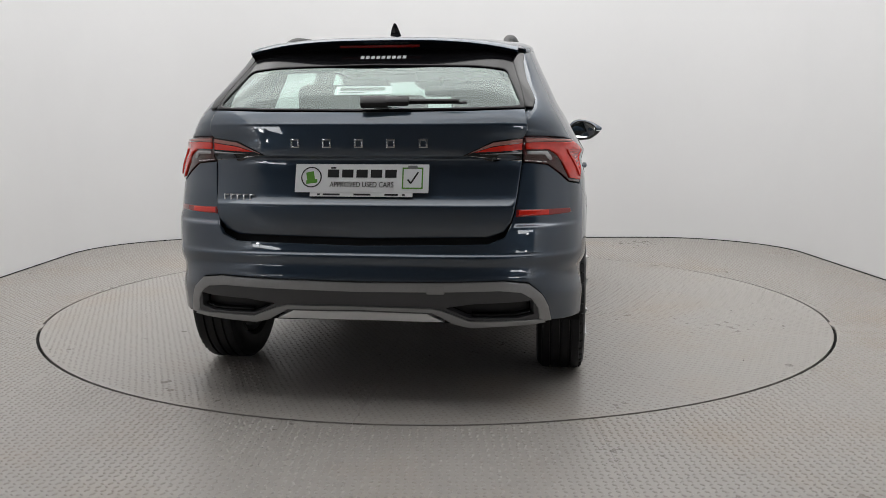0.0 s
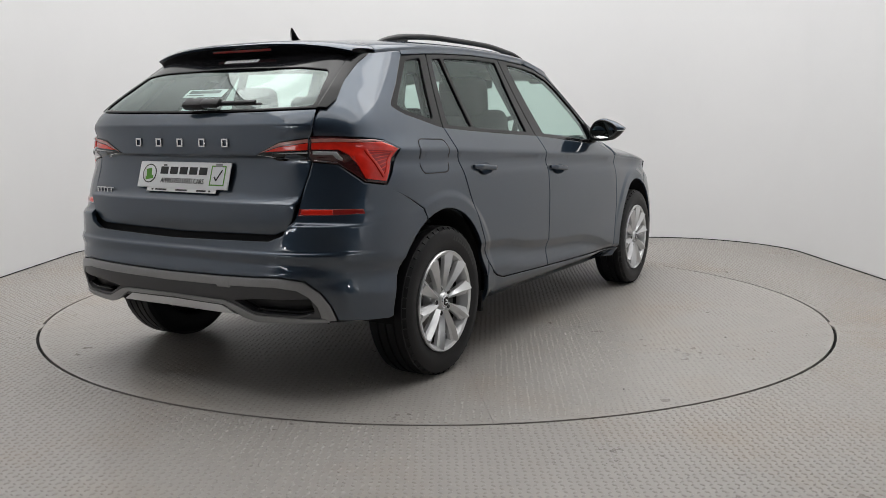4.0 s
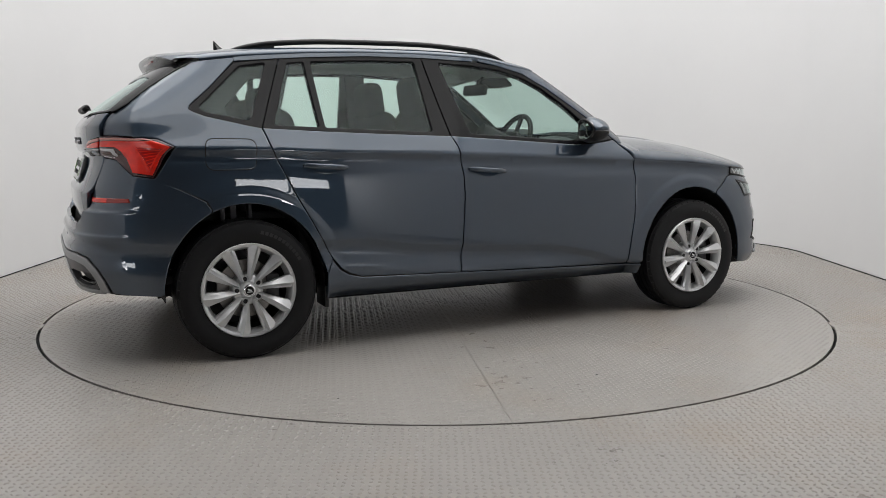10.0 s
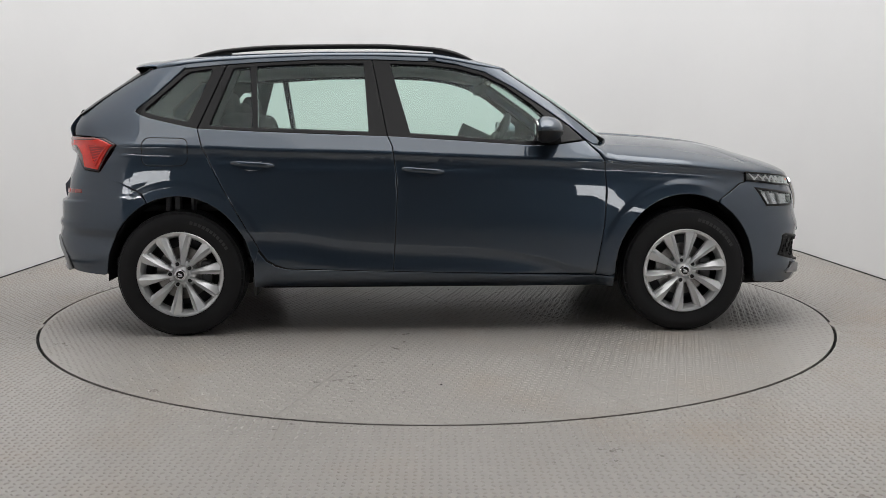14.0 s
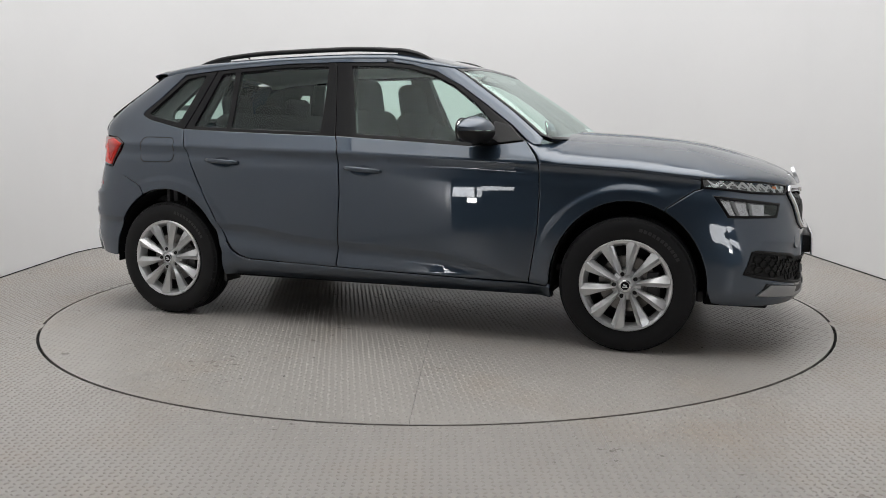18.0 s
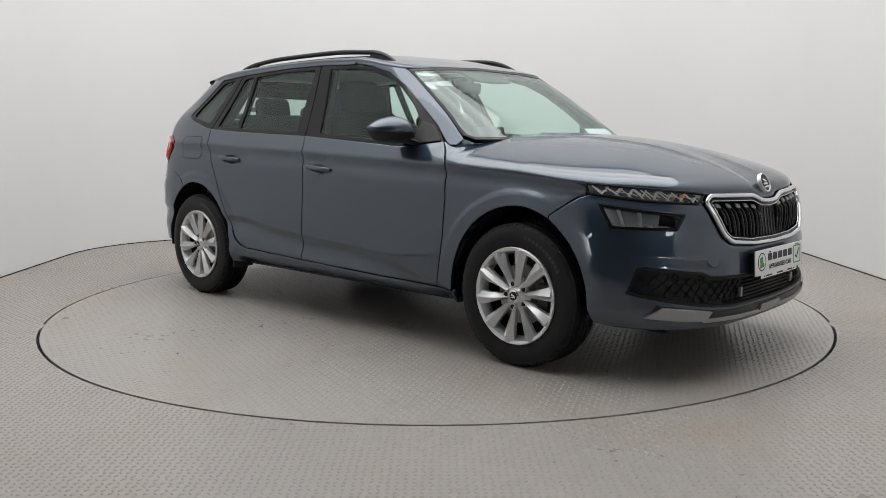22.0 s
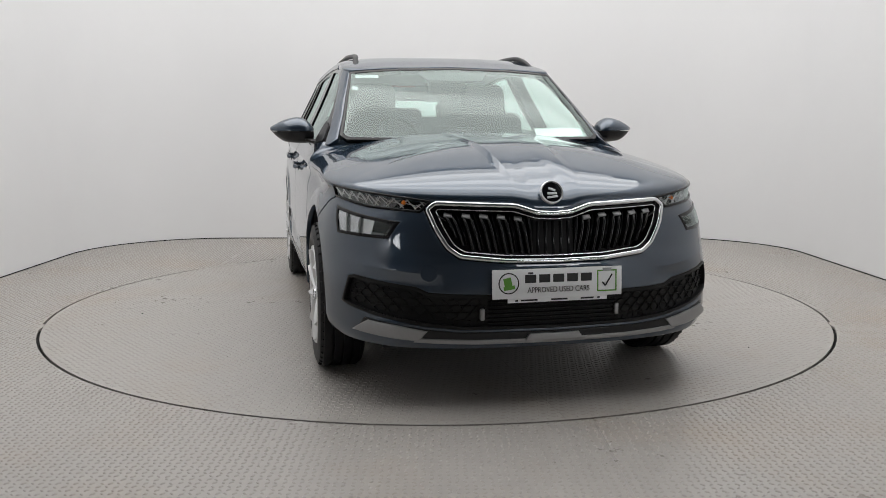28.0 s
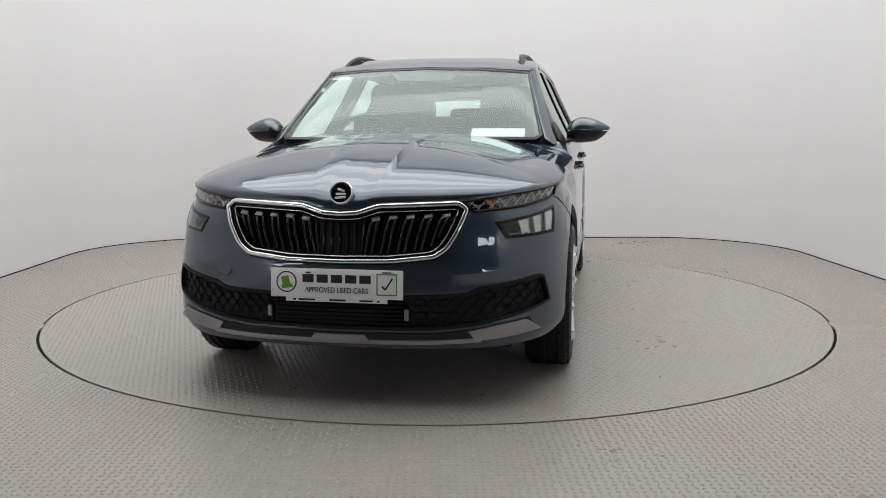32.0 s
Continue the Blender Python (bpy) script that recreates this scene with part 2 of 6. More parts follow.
def bead(name, ring, place, material, w, h, lift=0.0, step=0.012, n=10, square=0.7):
    """A rounded moulding swept along a closed line on a surface: w and h are half its width and height."""
    pts = resample(ring, step)
    m = len(pts)
    base, norm = [], []
    for u, v in pts:
        e = 0.003
        p = place(u, v)
        q = (place(u + e, v) - place(u - e, v)).cross(place(u, v + e) - place(u, v - e)).normalized()
        if q.dot(p - Vector((max(-1.2, min(1.2, p.x)), 0, 0.5))) < 0:
            q.negate()
        base.append(p + q * lift)
        norm.append(q)
    verts, faces = [], []
    for i in range(m):
        t = (base[(i + 1) % m] - base[i]).normalized() + (base[i] - base[i - 1]).normalized()
        t.normalize()
        b = norm[i].cross(t).normalized()
        for j in range(n):
            a = 2 * math.pi * j / n
            c, s = math.cos(a), math.sin(a)
            verts.append(tuple(base[i] + b * (w * math.copysign(abs(c) ** square, c)) + norm[i] * (h * math.copysign(abs(s) ** square, s))))
    for i in range(m):
        for j in range(n):
            k, l = i * n, ((i + 1) % m) * n
            faces.append((k + j, l + j, l + (j + 1) % n, k + (j + 1) % n))
    bm = bmesh.new()
    me = bpy.data.meshes.new("tmp")
    me.from_pydata(verts, [], faces)
    bm.from_mesh(me)
    bpy.data.meshes.remove(me)
    bmesh.ops.recalc_face_normals(bm, faces=bm.faces)
    return from_bm(name, bm, material, 70)


def panel(name, outline, place, material, step=0.03, lift=0.0, depth=0.018, lip=0.002, holes=(), lines=(), edge=0.02):
    """A curved sheet over a 2D outline: place(u, v) gives the point; lift moves it out along the normal; the edge is rolled in and has depth."""
    def normal(u, v):
        h = 0.002
        a, b = place(u + h, v), place(u - h, v)
        c, d = place(u, v + h), place(u, v - h)
        n = (a - b).cross(c - d)
        n = n.normalized() if n.length > 1e-12 else Vector((0, 0, 1))
        p = place(u, v)
        if n.dot(p - Vector((max(-1.2, min(1.2, p.x)), 0, 0.5))) < 0:
            n.negate()
        return p, n
    rims = [resample(outline, edge)] + [resample(h, edge) for h in holes]
    rows = [resample(inset(outline if k == 0 else holes[k - 1], 0.004 if k == 0 else -0.004), edge) for k in range(len(rims))]
    inner = [p for r in rows for p in r]
    follow = []
    for r in rows:
        s = len(follow)
        follow += [s + (i + 1) % len(r) for i in range(len(r))]
    u0, u1 = min(p[0] for p in rims[0]), max(p[0] for p in rims[0])
    v0, v1 = min(p[1] for p in rims[0]), max(p[1] for p in rims[0])
    us = np.linspace(u0, u1, max(2, int((u1 - u0) / step) + 1))
    vs = np.linspace(v0, v1, max(2, int((v1 - v0) / step) + 1))
    grid = np.array([(a + (step * 0.5 if j % 2 else 0), b) for j, b in enumerate(vs) for a in us])
    ok = inside(grid, rims[0])
    for h in rims[1:]:
        ok &= ~inside(grid, h)
    grid = grid[ok]
    dist = np.full(len(grid), 1e9)
    for r in rims:
        if len(grid):
            dist = np.minimum(dist, near(grid, r))
    grid = grid[dist > 0.4 * step]
    extra = []
    for f in lines:
        row = np.array([(a, f(a) + o) for a in np.arange(u0, u1, step * 0.6) for o in (-0.012, 0, 0.012)] if callable(f) else f)
        ok = inside(row, rims[0])
        for h in rims[1:]:
            ok &= ~inside(row, h)
        row = row[ok]
        if len(row):
            row = row[near(row, rims[0]) > 0.006]
            extra += [tuple(p) for p in row]
    if extra and len(grid):
        ex = np.array(extra)
        keep = np.array([np.min(np.abs(ex - p).sum(1)) > step * 0.45 for p in grid])
        grid = grid[keep]
    ins = np.array(inner)
    ok = inside(ins, rims[0])
    for h in rims[1:]:
        ok &= ~inside(ins, h)
    mids = (ins + ins[follow]) / 2
    link = ok & ok[follow] & inside(mids, rims[0])
    for r in rims:
        link &= near(mids, r) > 0.003
    for h in rims[1:]:
        link &= ~inside(mids, h)
    place_of = np.cumsum(ok) - 1
    link = [(int(place_of[i]), int(place_of[follow[i]])) for i in range(len(ins)) if link[i]]
    ins = ins[ok]
    pts, edges = [], []
    for r in rims:
        s = len(pts)
        pts += r
        edges += [(s + i, s + (i + 1) % len(r)) for i in range(len(r))]
    nrim = len(pts)
    edges += [(nrim + a, nrim + b) for a, b in link]
    pts += [tuple(p) for p in ins] + extra + [tuple(p) for p in grid]
    v2, _, tris, orig, _, _ = delaunay_2d_cdt([Vector(p) for p in pts], edges, [], 0, 1e-5)
    tris = np.array([t for t in tris])
    arr = np.array([tuple(v) for v in v2])
    cen = arr[tris].mean(1)
    ok = inside(cen, rims[0])
    for h in rims[1:]:
        ok &= ~inside(cen, h)
    tris = tris[ok]
    rimset = np.zeros(len(arr), bool)
    for i, o in enumerate(orig):
        if any(k < nrim for k in o):
            rimset[i] = True
    verts, norms = [], []
    for i, (u, v) in enumerate(arr):
        p, n = normal(u, v)
        verts.append(p + n * (lift - (lip if rimset[i] else 0)))
        norms.append(n)
    faces = []
    count = {}
    for t in tris:
        a, b, c = (int(k) for k in t)
        fn = (verts[b] - verts[a]).cross(verts[c] - verts[a])
        if fn.dot(norms[a]) < 0:
            b, c = c, b
        faces.append((a, b, c))
        for e in ((a, b), (b, c), (c, a)):
            key = (min(e), max(e))
            count[key] = None if key in count else e
    outn = [tuple(n) for n in norms]
    roll = {}
    for e in count.values():
        if e is not None and lip > 0:
            d = (verts[e[1]] - verts[e[0]]).cross(norms[e[0]])
            if d.length > 1e-9:
                for k in e:
                    roll[k] = roll.get(k, Vector((0, 0, 0))) + d.normalized()
    for k, d in roll.items():
        if d.length > 1e-6:
            outn[k] = tuple((norms[k] + d.normalized() * min(1.6, 300 * lip)).normalized())
    if depth:
        dup = {}
        for e in count.values():
            if e is None:
                continue
            ring = []
            for k in e:
                if k not in dup:
                    s = len(verts)
                    verts += [verts[k].copy(), verts[k] - norms[k] * depth]
                    dup[k] = s
                    outn += [(0, 0, 0), (0, 0, 0)]
                ring.append(dup[k])
            a, b = ring
            d = (verts[b] - verts[a]).cross(-norms[e[0]]).normalized()
            for k in (a, a + 1, b, b + 1):
                outn[k] = tuple(Vector(outn[k]) - d)
            faces.append((b, a, a + 1, b + 1))
        outn = [tuple(Vector(n).normalized()) for n in outn]
    return finish(name, [tuple(v) for v in verts], faces, material, True, outn)
# ---------------------------------------------------------------- studio
LIGHT_W = 268
def room_outline(w, back, front, r, n=14):
    """Half-round-cornered room; unseen flared ends are added where its side walls open out towards the front."""
    pts = [(-w, front)]
    for k in range(n + 1):
        a = math.pi - k / n * math.pi / 2
        pts.append((-w + r + r * math.cos(a), back - r + r * math.sin(a)))
    for k in range(n + 1):
        a = math.pi / 2 - k / n * math.pi / 2
        pts.append((w - r + r * math.cos(a), back - r + r * math.sin(a)))
    pts.append((w, front))
    # added wall ends, out of view, that soften the edge reflected in the doors
    flare = [(w + 0.35, front - 0.9), (w + 0.75, front - 1.5), (w + 1.3, front - 2.1), (w + 2.6, front - 3.4)]
    return [(-x, y) for x, y in reversed(flare)] + pts + flare


ROOM_H = 4.7


def build_room():
    line = room_outline(3.21, 3.24, -4.2, 1.15)
    inner = [Vector((x, y, 0)) for x, y in line]
    verts, faces = [], []
    n = len(inner)
    for i, p in enumerate(inner):
        a, b = inner[max(i - 1, 0)], inner[min(i + 1, n - 1)]
        d = (b - a).normalized()
        out = Vector((-d.y, d.x, 0)) * 0.15
        for q in (p, p + out):
            verts += [(q.x, q.y, 0.0), (q.x, q.y, ROOM_H)]
    for i in range(n - 1):
        a, b = i * 4, i * 4 + 4
        faces += [(a, a + 1, b + 1, b), (a + 2, b + 2, b + 3, a + 3), (a + 1, a + 3, b + 3, b + 1)]
    faces += [(0, 2, 3, 1), ((n - 1) * 4, (n - 1) * 4 + 1, (n - 1) * 4 + 3, (n - 1) * 4 + 2)]
    me = finish("wall_curved", verts, faces, M_WALL)
    me.set_sharp_from_angle(angle=radians(40))
    tagged(new("wall_curved", me), "white seamless curved studio wall round the turntable", "wall", kind="structure")
    strip = []
    for i, p in enumerate(inner):
        a, b = inner[max(i - 1, 0)], inner[min(i + 1, n - 1)]
        d = (b - a).normalized()
        q = p - Vector((-d.y, d.x, 0)) * 0.004
        strip += [(q.x, q.y, 0.001), (q.x, q.y, 0.009)]
    me = finish("baseboard", strip, [(2 * i, 2 * i + 1, 2 * i + 3, 2 * i + 2) for i in range(n - 1)], M_GAP)
    tagged(new("baseboard", me), "dark joint where the wall meets the floor", "joint", kind="structure")
    # hall behind the camera
    for nm, m, sx, sy, sz in (("wall_hall_back", pose(0, -10.6, 2.1), 16, 0.2, 4.2), ("wall_hall_west", pose(-8, -7.4, 2.1), 0.2, 6.2, 4.2),
                              ("wall_hall_east", pose(8, -7.4, 2.1), 0.2, 6.2, 4.2), ("wall_front_west", pose(-5.76, -4.3, 2.1), 4.4, 0.2, 4.2),
                              ("wall_front_east", pose(5.76, -4.3, 2.1), 4.4, 0.2, 4.2)):
        ob = new(nm, from_bm(nm, box_bm(sx, sy, sz), M_HALL))
        ob.matrix_world = m
        tagged(ob, "grey wall of the hall behind the studio opening", "wall", kind="structure")
    ob = new("ceiling", from_bm("ceiling", box_bm(6.8, 7.74, 0.2), M_CEIL))
    ob.matrix_world = pose(0, -0.37, ROOM_H + 0.1)
    tagged(ob, "white studio ceiling", "ceiling", kind="structure")
    ob = new("ceiling_hall", from_bm("ceiling_hall", box_bm(16.4, 6.6, 0.2), M_HALL))
    ob.matrix_world = pose(0, -7.56, ROOM_H + 0.12)
    tagged(ob, "grey hall ceiling", "ceiling", kind="structure")


R_TABLE = 2.272


def lugs(name, keep, x0, x1, y0, y1, h, pitch=0.0265, lean=0.0):
    """Raised teardrop bars of tread plate in two turned directions, in one mesh."""
    nx, ny = int((x1 - x0) / pitch), int((y1 - y0) / pitch)
    gx, gy = np.meshgrid(np.arange(nx), np.arange(ny), indexing="ij")
    cx, cy = x0 + gx.ravel() * pitch, y0 + gy.ravel() * pitch
    ang = np.where((gx + gy).ravel() % 2 == 0, math.radians(45), math.radians(-45))
    ca, sa = math.cos(lean), math.sin(lean)
    cx, cy, ang = cx * ca - cy * sa, cx * sa + cy * ca, ang + lean
    rng = np.random.default_rng(7)
    cx = cx + rng.uniform(-0.11, 0.11, len(cx)) * pitch
    cy = cy + rng.uniform(-0.11, 0.11, len(cy)) * pitch
    ok = keep(cx, cy)
    cx, cy, ang = cx[ok], cy[ok], ang[ok]
    l, w = 0.0112, 0.0038
    shape = np.array([(-l, 0, 0), (-l * 0.4, -w, 0), (l * 0.4, -w, 0), (l, 0, 0), (l * 0.4, w, 0), (-l * 0.4, w, 0), (-l * 0.55, 0, h), (l * 0.55, 0, h)])
    ca, sa = np.cos(ang)[:, None], np.sin(ang)[:, None]
    v = np.empty((len(cx), 8, 3))
    v[:, :, 0] = cx[:, None] + shape[:, 0] * ca - shape[:, 1] * sa
    v[:, :, 1] = cy[:, None] + shape[:, 0] * sa + shape[:, 1] * ca
    v[:, :, 2] = shape[:, 2]
    tri = np.array([(0, 1, 6), (1, 2, 7), (1, 7, 6), (2, 3, 7), (3, 4, 7), (4, 5, 6), (4, 6, 7), (5, 0, 6)])
    f = (np.arange(len(cx))[:, None, None] * 8 + tri).reshape(-1, 3)
    v = v.reshape(-1, 3)
    me = bpy.data.meshes.new(name)
    me.vertices.add(len(v))
    me.vertices.foreach_set("co", v.astype(np.float32).ravel())
    me.loops.add(len(f) * 3)
    me.loops.foreach_set("vertex_index", f.astype(np.int32).ravel())
    me.polygons.add(len(f))
    me.polygons.foreach_set("loop_start", np.arange(len(f), dtype=np.int32) * 3)
    me.polygons.foreach_set("use_smooth", [True] * len(f))
    me.update(calc_edges=True)
    me.materials.append(M_FLOOR)
    return me


def build_floor():
    """Plates of the floor round the turntable, with thin joints between them."""
    floor = new("floor", from_bm("floor", box_bm(16.4, 14.4, 0.1, 0, pose(0, -3.6, -0.07)), M_GAP))
    tagged(floor, "grey painted steel tread plate studio floor", "floor", kind="structure")
    n = 96
    ring = [(math.cos(2 * math.pi * k / n) * (R_TABLE + 0.016), math.sin(2 * math.pi * k / n) * (R_TABLE + 0.016)) for k in range(n)]
    edges_x = (-8.2, -2.9, -1.74, -0.58, 0.58, 1.74, 2.9, 8.2)
    edges_y = (-10.8, -3.1, -0.62, 1.86, 3.6)
    for i in range(len(edges_x) - 1):
        for j in range(len(edges_y) - 1):
            x0, x1, y0, y1 = edges_x[i] + 0.0006, edges_x[i + 1] - 0.0006, edges_y[j] + 0.0006, edges_y[j + 1] - 0.0006
            rect = [(x0, y0), (x1, y0), (x1, y1), (x0, y1)]
            rp = resample(rect, 0.15)
            pts = rp + ring
            ed = [(k, (k + 1) % len(rp)) for k in range(len(rp))] + [(len(rp) + k, len(rp) + (k + 1) % n) for k in range(n)]
            v2, _, tris, _, _, _ = delaunay_2d_cdt([Vector(p) for p in pts], ed, [], 0, 1e-6)
            arr = np.array([tuple(v) for v in v2])
            tr = np.array([tuple(t) for t in tris])
            c = arr[tr].mean(1)
            ok = (c[:, 0] > x0) & (c[:, 0] < x1) & (c[:, 1] > y0) & (c[:, 1] < y1) & (np.hypot(c[:, 0], c[:, 1]) > R_TABLE)
            tr = tr[ok]
            if not len(tr):
                continue
            used = np.unique(tr)
            idx = {int(k): q for q, k in enumerate(used)}
            verts = [(arr[k][0], arr[k][1], 0.0) for k in used]
            faces = []
            for t in tr:
                a, b, d = (idx[int(k)] for k in t)
                if (verts[b][0] - verts[a][0]) * (verts[d][1] - verts[a][1]) - (verts[b][1] - verts[a][1]) * (verts[d][0] - verts[a][0]) < 0:
                    b, d = d, b
                faces.append((a, b, d))
            me = finish("floor_plate", verts, faces, M_FLOOR, False)
            bm = bmesh.new()
            bm.from_mesh(me)
            rim = [e for e in bm.edges if e.is_boundary]
            res = bmesh.ops.extrude_edge_only(bm, edges=rim)
            bmesh.ops.translate(bm, vec=(0, 0, -0.012), verts=[g for g in res["geom"] if isinstance(g, bmesh.types.BMVert)])
            bm.to_mesh(me)
            bm.free()
            part("floor_plate", me, floor)
    joints = np.array(edges_x)

    def keep(x, y):
        r = np.hypot(x, y)
        far = np.min(np.abs(x[:, None] - joints[None]), 1) > 0.003
        return (r > R_TABLE + 0.025) & (np.abs(x) < 3.15) & (y < 3.15) & far
    ob = part("tread_pattern", lugs("tread_pattern", keep, -3.2, 3.2, -3.4, 3.2, 0.0042), floor, "raised tread bars")
    ob["kind"] = "stuff"


def build_turntable():
    """The turning disc, its plates and tread; its own axes are the car's axes."""
    n = 128
    bm = bmesh.new()
    bmesh.ops.create_cone(bm, cap_ends=True, segments=n, radius1=R_TABLE - 0.02, radius2=R_TABLE - 0.02, depth=0.02, matrix=pose(0, 0, -0.016))
    table = new("turntable", from_bm("turntable", bm, M_GAP))
    tagged(table, "round grey tread plate car turntable set in the floor", "turntable")
    # ten plates like slices of a cake
    for k in range(10):
        a0, a1 = math.radians(36 * k), math.radians(36 * k + 36)
        d = 0.0012
        off = Vector((math.cos((a0 + a1) / 2), math.sin((a0 + a1) / 2), 0)) * d / math.sin(math.radians(18))
        poly = [Vector((0, 0, 0)) + off]
        for j in range(15):
            a = a0 + (a1 - a0) * (0.0006 + 0.9988 * j / 14)
            poly.append(Vector((math.cos(a) * R_TABLE, math.sin(a) * R_TABLE, 0)))
        bm = bmesh.new()
        f = bm.faces.new([bm.verts.new(p) for p in poly])
        f.normal_update()
        if f.normal.z < 0:
            f.normal_flip()
        res = bmesh.ops.extrude_face_region(bm, geom=[f])
        bmesh.ops.translate(bm, vec=(0, 0, -0.012), verts=[g for g in res["geom"] if isinstance(g, bmesh.types.BMVert)])
        bmesh.ops.recalc_face_normals(bm, faces=bm.faces)
        part("table_plate", from_bm("table_plate", bm, M_FLOOR), table)

    def keep(x, y):
        r = np.hypot(x, y)
        turn = np.radians(36)
        a = np.arctan2(y, x)
        return (r < R_TABLE - 0.02) & (np.abs(a - np.round(a / turn) * turn) * r > 0.003)
    ob = part("tread_pattern", lugs("table_tread_pattern", keep, -1.5 * R_TABLE, 1.5 * R_TABLE, -1.5 * R_TABLE, 1.5 * R_TABLE, 0.0027, lean=math.radians(27)), table, "raised tread bars")
    ob["kind"] = "stuff"
    rnd = random.Random(5)
    spots = [(1.774, math.radians(-9.645 - 82.03))] + [(rnd.uniform(0.4, 2.1), rnd.uniform(0, 6.28)) for _ in range(9)]
    for i, (r, a) in enumerate(spots):
        bm = bmesh.new()
        bmesh.ops.create_cone(bm, cap_ends=True, segments=8, radius1=0.006 if i == 0 else 0.0035, radius2=0.003, depth=0.003, matrix=pose(r * math.cos(a), r * math.sin(a), 0.0015))
        part("dirt_speck", from_bm("dirt_speck", bm, M_DARK), table, "dark dirt speck")
    return table


build_room()
build_floor()
turntable = build_turntable()
# a luminous ceiling of eleven strips, every other one a little dimmer
for k in range(11):
    y = -3.515 + 0.63 * k
    far = max(0.0, min(1.14, y + 0.30 - 2.09))
    wide = 2 * (3.19 if far == 0 else 2.04 + math.sqrt(1.15 ** 2 - far ** 2))
    area("ceiling_light", pose(0, y, ROOM_H - 0.02), wide, 0.63, LIGHT_W / 9 * wide / 6.3 * (1.18 if k % 2 else 0.83) * (0.56, 0.60, 0.69, 0.85, 1.05, 1.18, 1.2, 1.16, 1.06, 0.88, 0.6)[k])


def build_screen(x, turn):
    """A pair of white boards with a small bright lamp on a stand, in the hall beside the camera."""
    base = new("light_stand")
    base.matrix_world = pose(x, -5.6, 0, 0, 0, turn)
    tagged(base, "white reflector boards with a small bright lamp on a stand", "light stand", group="light stands")
    for dx, dz, w, h in ((-0.62, 1.00, 1.60, 0.36), (0.86, 1.14, 1.36, 0.32)):
        part("board", hbox_early("board", M_BOARD, (w, 0.02, h), pose(dx, 0, dz, 4)), base, "glowing white diffuser board")
        part("board_back", hbox_early("board_back", M_DARK, (w + 0.02, 0.016, h + 0.02), pose(dx, -0.02, dz, 4)), base, "black board back")
    part("lamp_head", hbox_early("lamp_head", M_LED, (0.34, 0.04, 0.12), pose(-0.12, 0.05, 0.74)), base, "small bright lamp")
    part("stand_pole", tube("stand_pole", [(0, 0.03, 0.0), (0, 0.03, 1.5)], 0.015, M_DARK, 8), base)
    part("stand_foot", tube("stand_foot", [(-0.4, 0.03, 0.012), (0.4, 0.03, 0.012)], 0.012, M_DARK, 8), base)
    part("stand_foot", tube("stand_foot", [(0, -0.3, 0.012), (0, 0.3, 0.012)], 0.012, M_DARK, 8), base)


def hbox_early(name, material, size, m):
    return from_bm(name, box_bm(*size, 0.006, m), material)


build_screen(-3.45, 38)
build_screen(2.95, -30)
# ---------------------------------------------------------------- car: shape
HUB_X, HUB_Z = 1.3255, 0.322
z_crease = curve((-2.1, 1.088), (-1.92, 1.072), (-1.78, 1.034), (-1.66, 1.003), (-1.56, 0.995), (-1.2, 0.987), (-0.9, 0.974), (-0.32, 0.958), (0.27, 0.935), (0.88, 0.910), (1.3, 0.888), (1.65, 0.853), (2.1, 0.80))
z_low = curve((-1.3, 0.56), (-0.76, 0.548), (-0.47, 0.507), (-0.18, 0.485), (0.3, 0.458), (0.56, 0.415), (0.85, 0.337), (1.3, 0.30))
x_front = curve((0.17, 2.03), (0.22, 2.11), (0.27, 2.13), (0.35, 2.13), (0.45, 2.14), (0.55, 2.135), (0.62, 2.12), (0.70, 2.112), (0.78, 2.092), (0.84, 2.065), (0.92, 2.02))
n_front = curve((0.2, 3.3), (0.45, 3.2), (0.6, 3.0), (0.72, 2.9), (0.80, 2.8), (0.92, 2.8))
x_rear = curve((0.22, -1.93), (0.30, -2.03), (0.40, -2.066), (0.47, -2.084), (0.515, -2.088), (0.562, -2.073), (0.594, -2.077), (0.612, -2.062), (0.66, -2.056), (0.705, -2.05), (0.72, -2.022), (0.83, -1.995),
               (0.955, -1.964), (0.968, -1.985), (1.02, -1.992), (1.085, -1.99), (1.105, -1.978), (1.15, -1.94), (1.375, -1.635), (1.45, -1.53))
x_gate = curve((0.60, -2.000), (0.65, -2.014), (0.72, -2.028), (0.787, -2.031), (0.797, -2.020), (0.83, -1.998),
               (0.955, -1.964), (0.968, -1.985), (1.02, -1.992), (1.085, -1.99), (1.105, -1.978), (1.15, -1.94), (1.375, -1.635), (1.45, -1.53))
x_tail = curve((0.22, -1.93), (0.30, -2.03), (0.40, -2.062), (0.47, -2.075), (0.57, -2.070), (0.705, -2.046), (0.738, -2.040), (0.748, -2.016), (0.83, -1.998), (0.95, -1.988), (1.08, -1.970), (1.15, -1.928), (1.25, -1.815), (1.375, -1.635), (1.45, -1.53))
n_rear = curve((0.25, 3.6), (0.5, 3.7), (0.76, 4.0), (0.9, 3.8), (1.0, 3.7), (1.15, 5.0), (1.4, 5.5))
a_rear = curve((0.2, -1.3255), (0.95, -1.3255), (1.15, -1.0), (1.45, -0.9))


def x_screen(z):
    b = min(1.0, max(0.0, (z - 1.03) / 0.395))
    return 0.956 - (z - 1.03) * 1.468 + 0.028 * math.sin(math.pi * b)


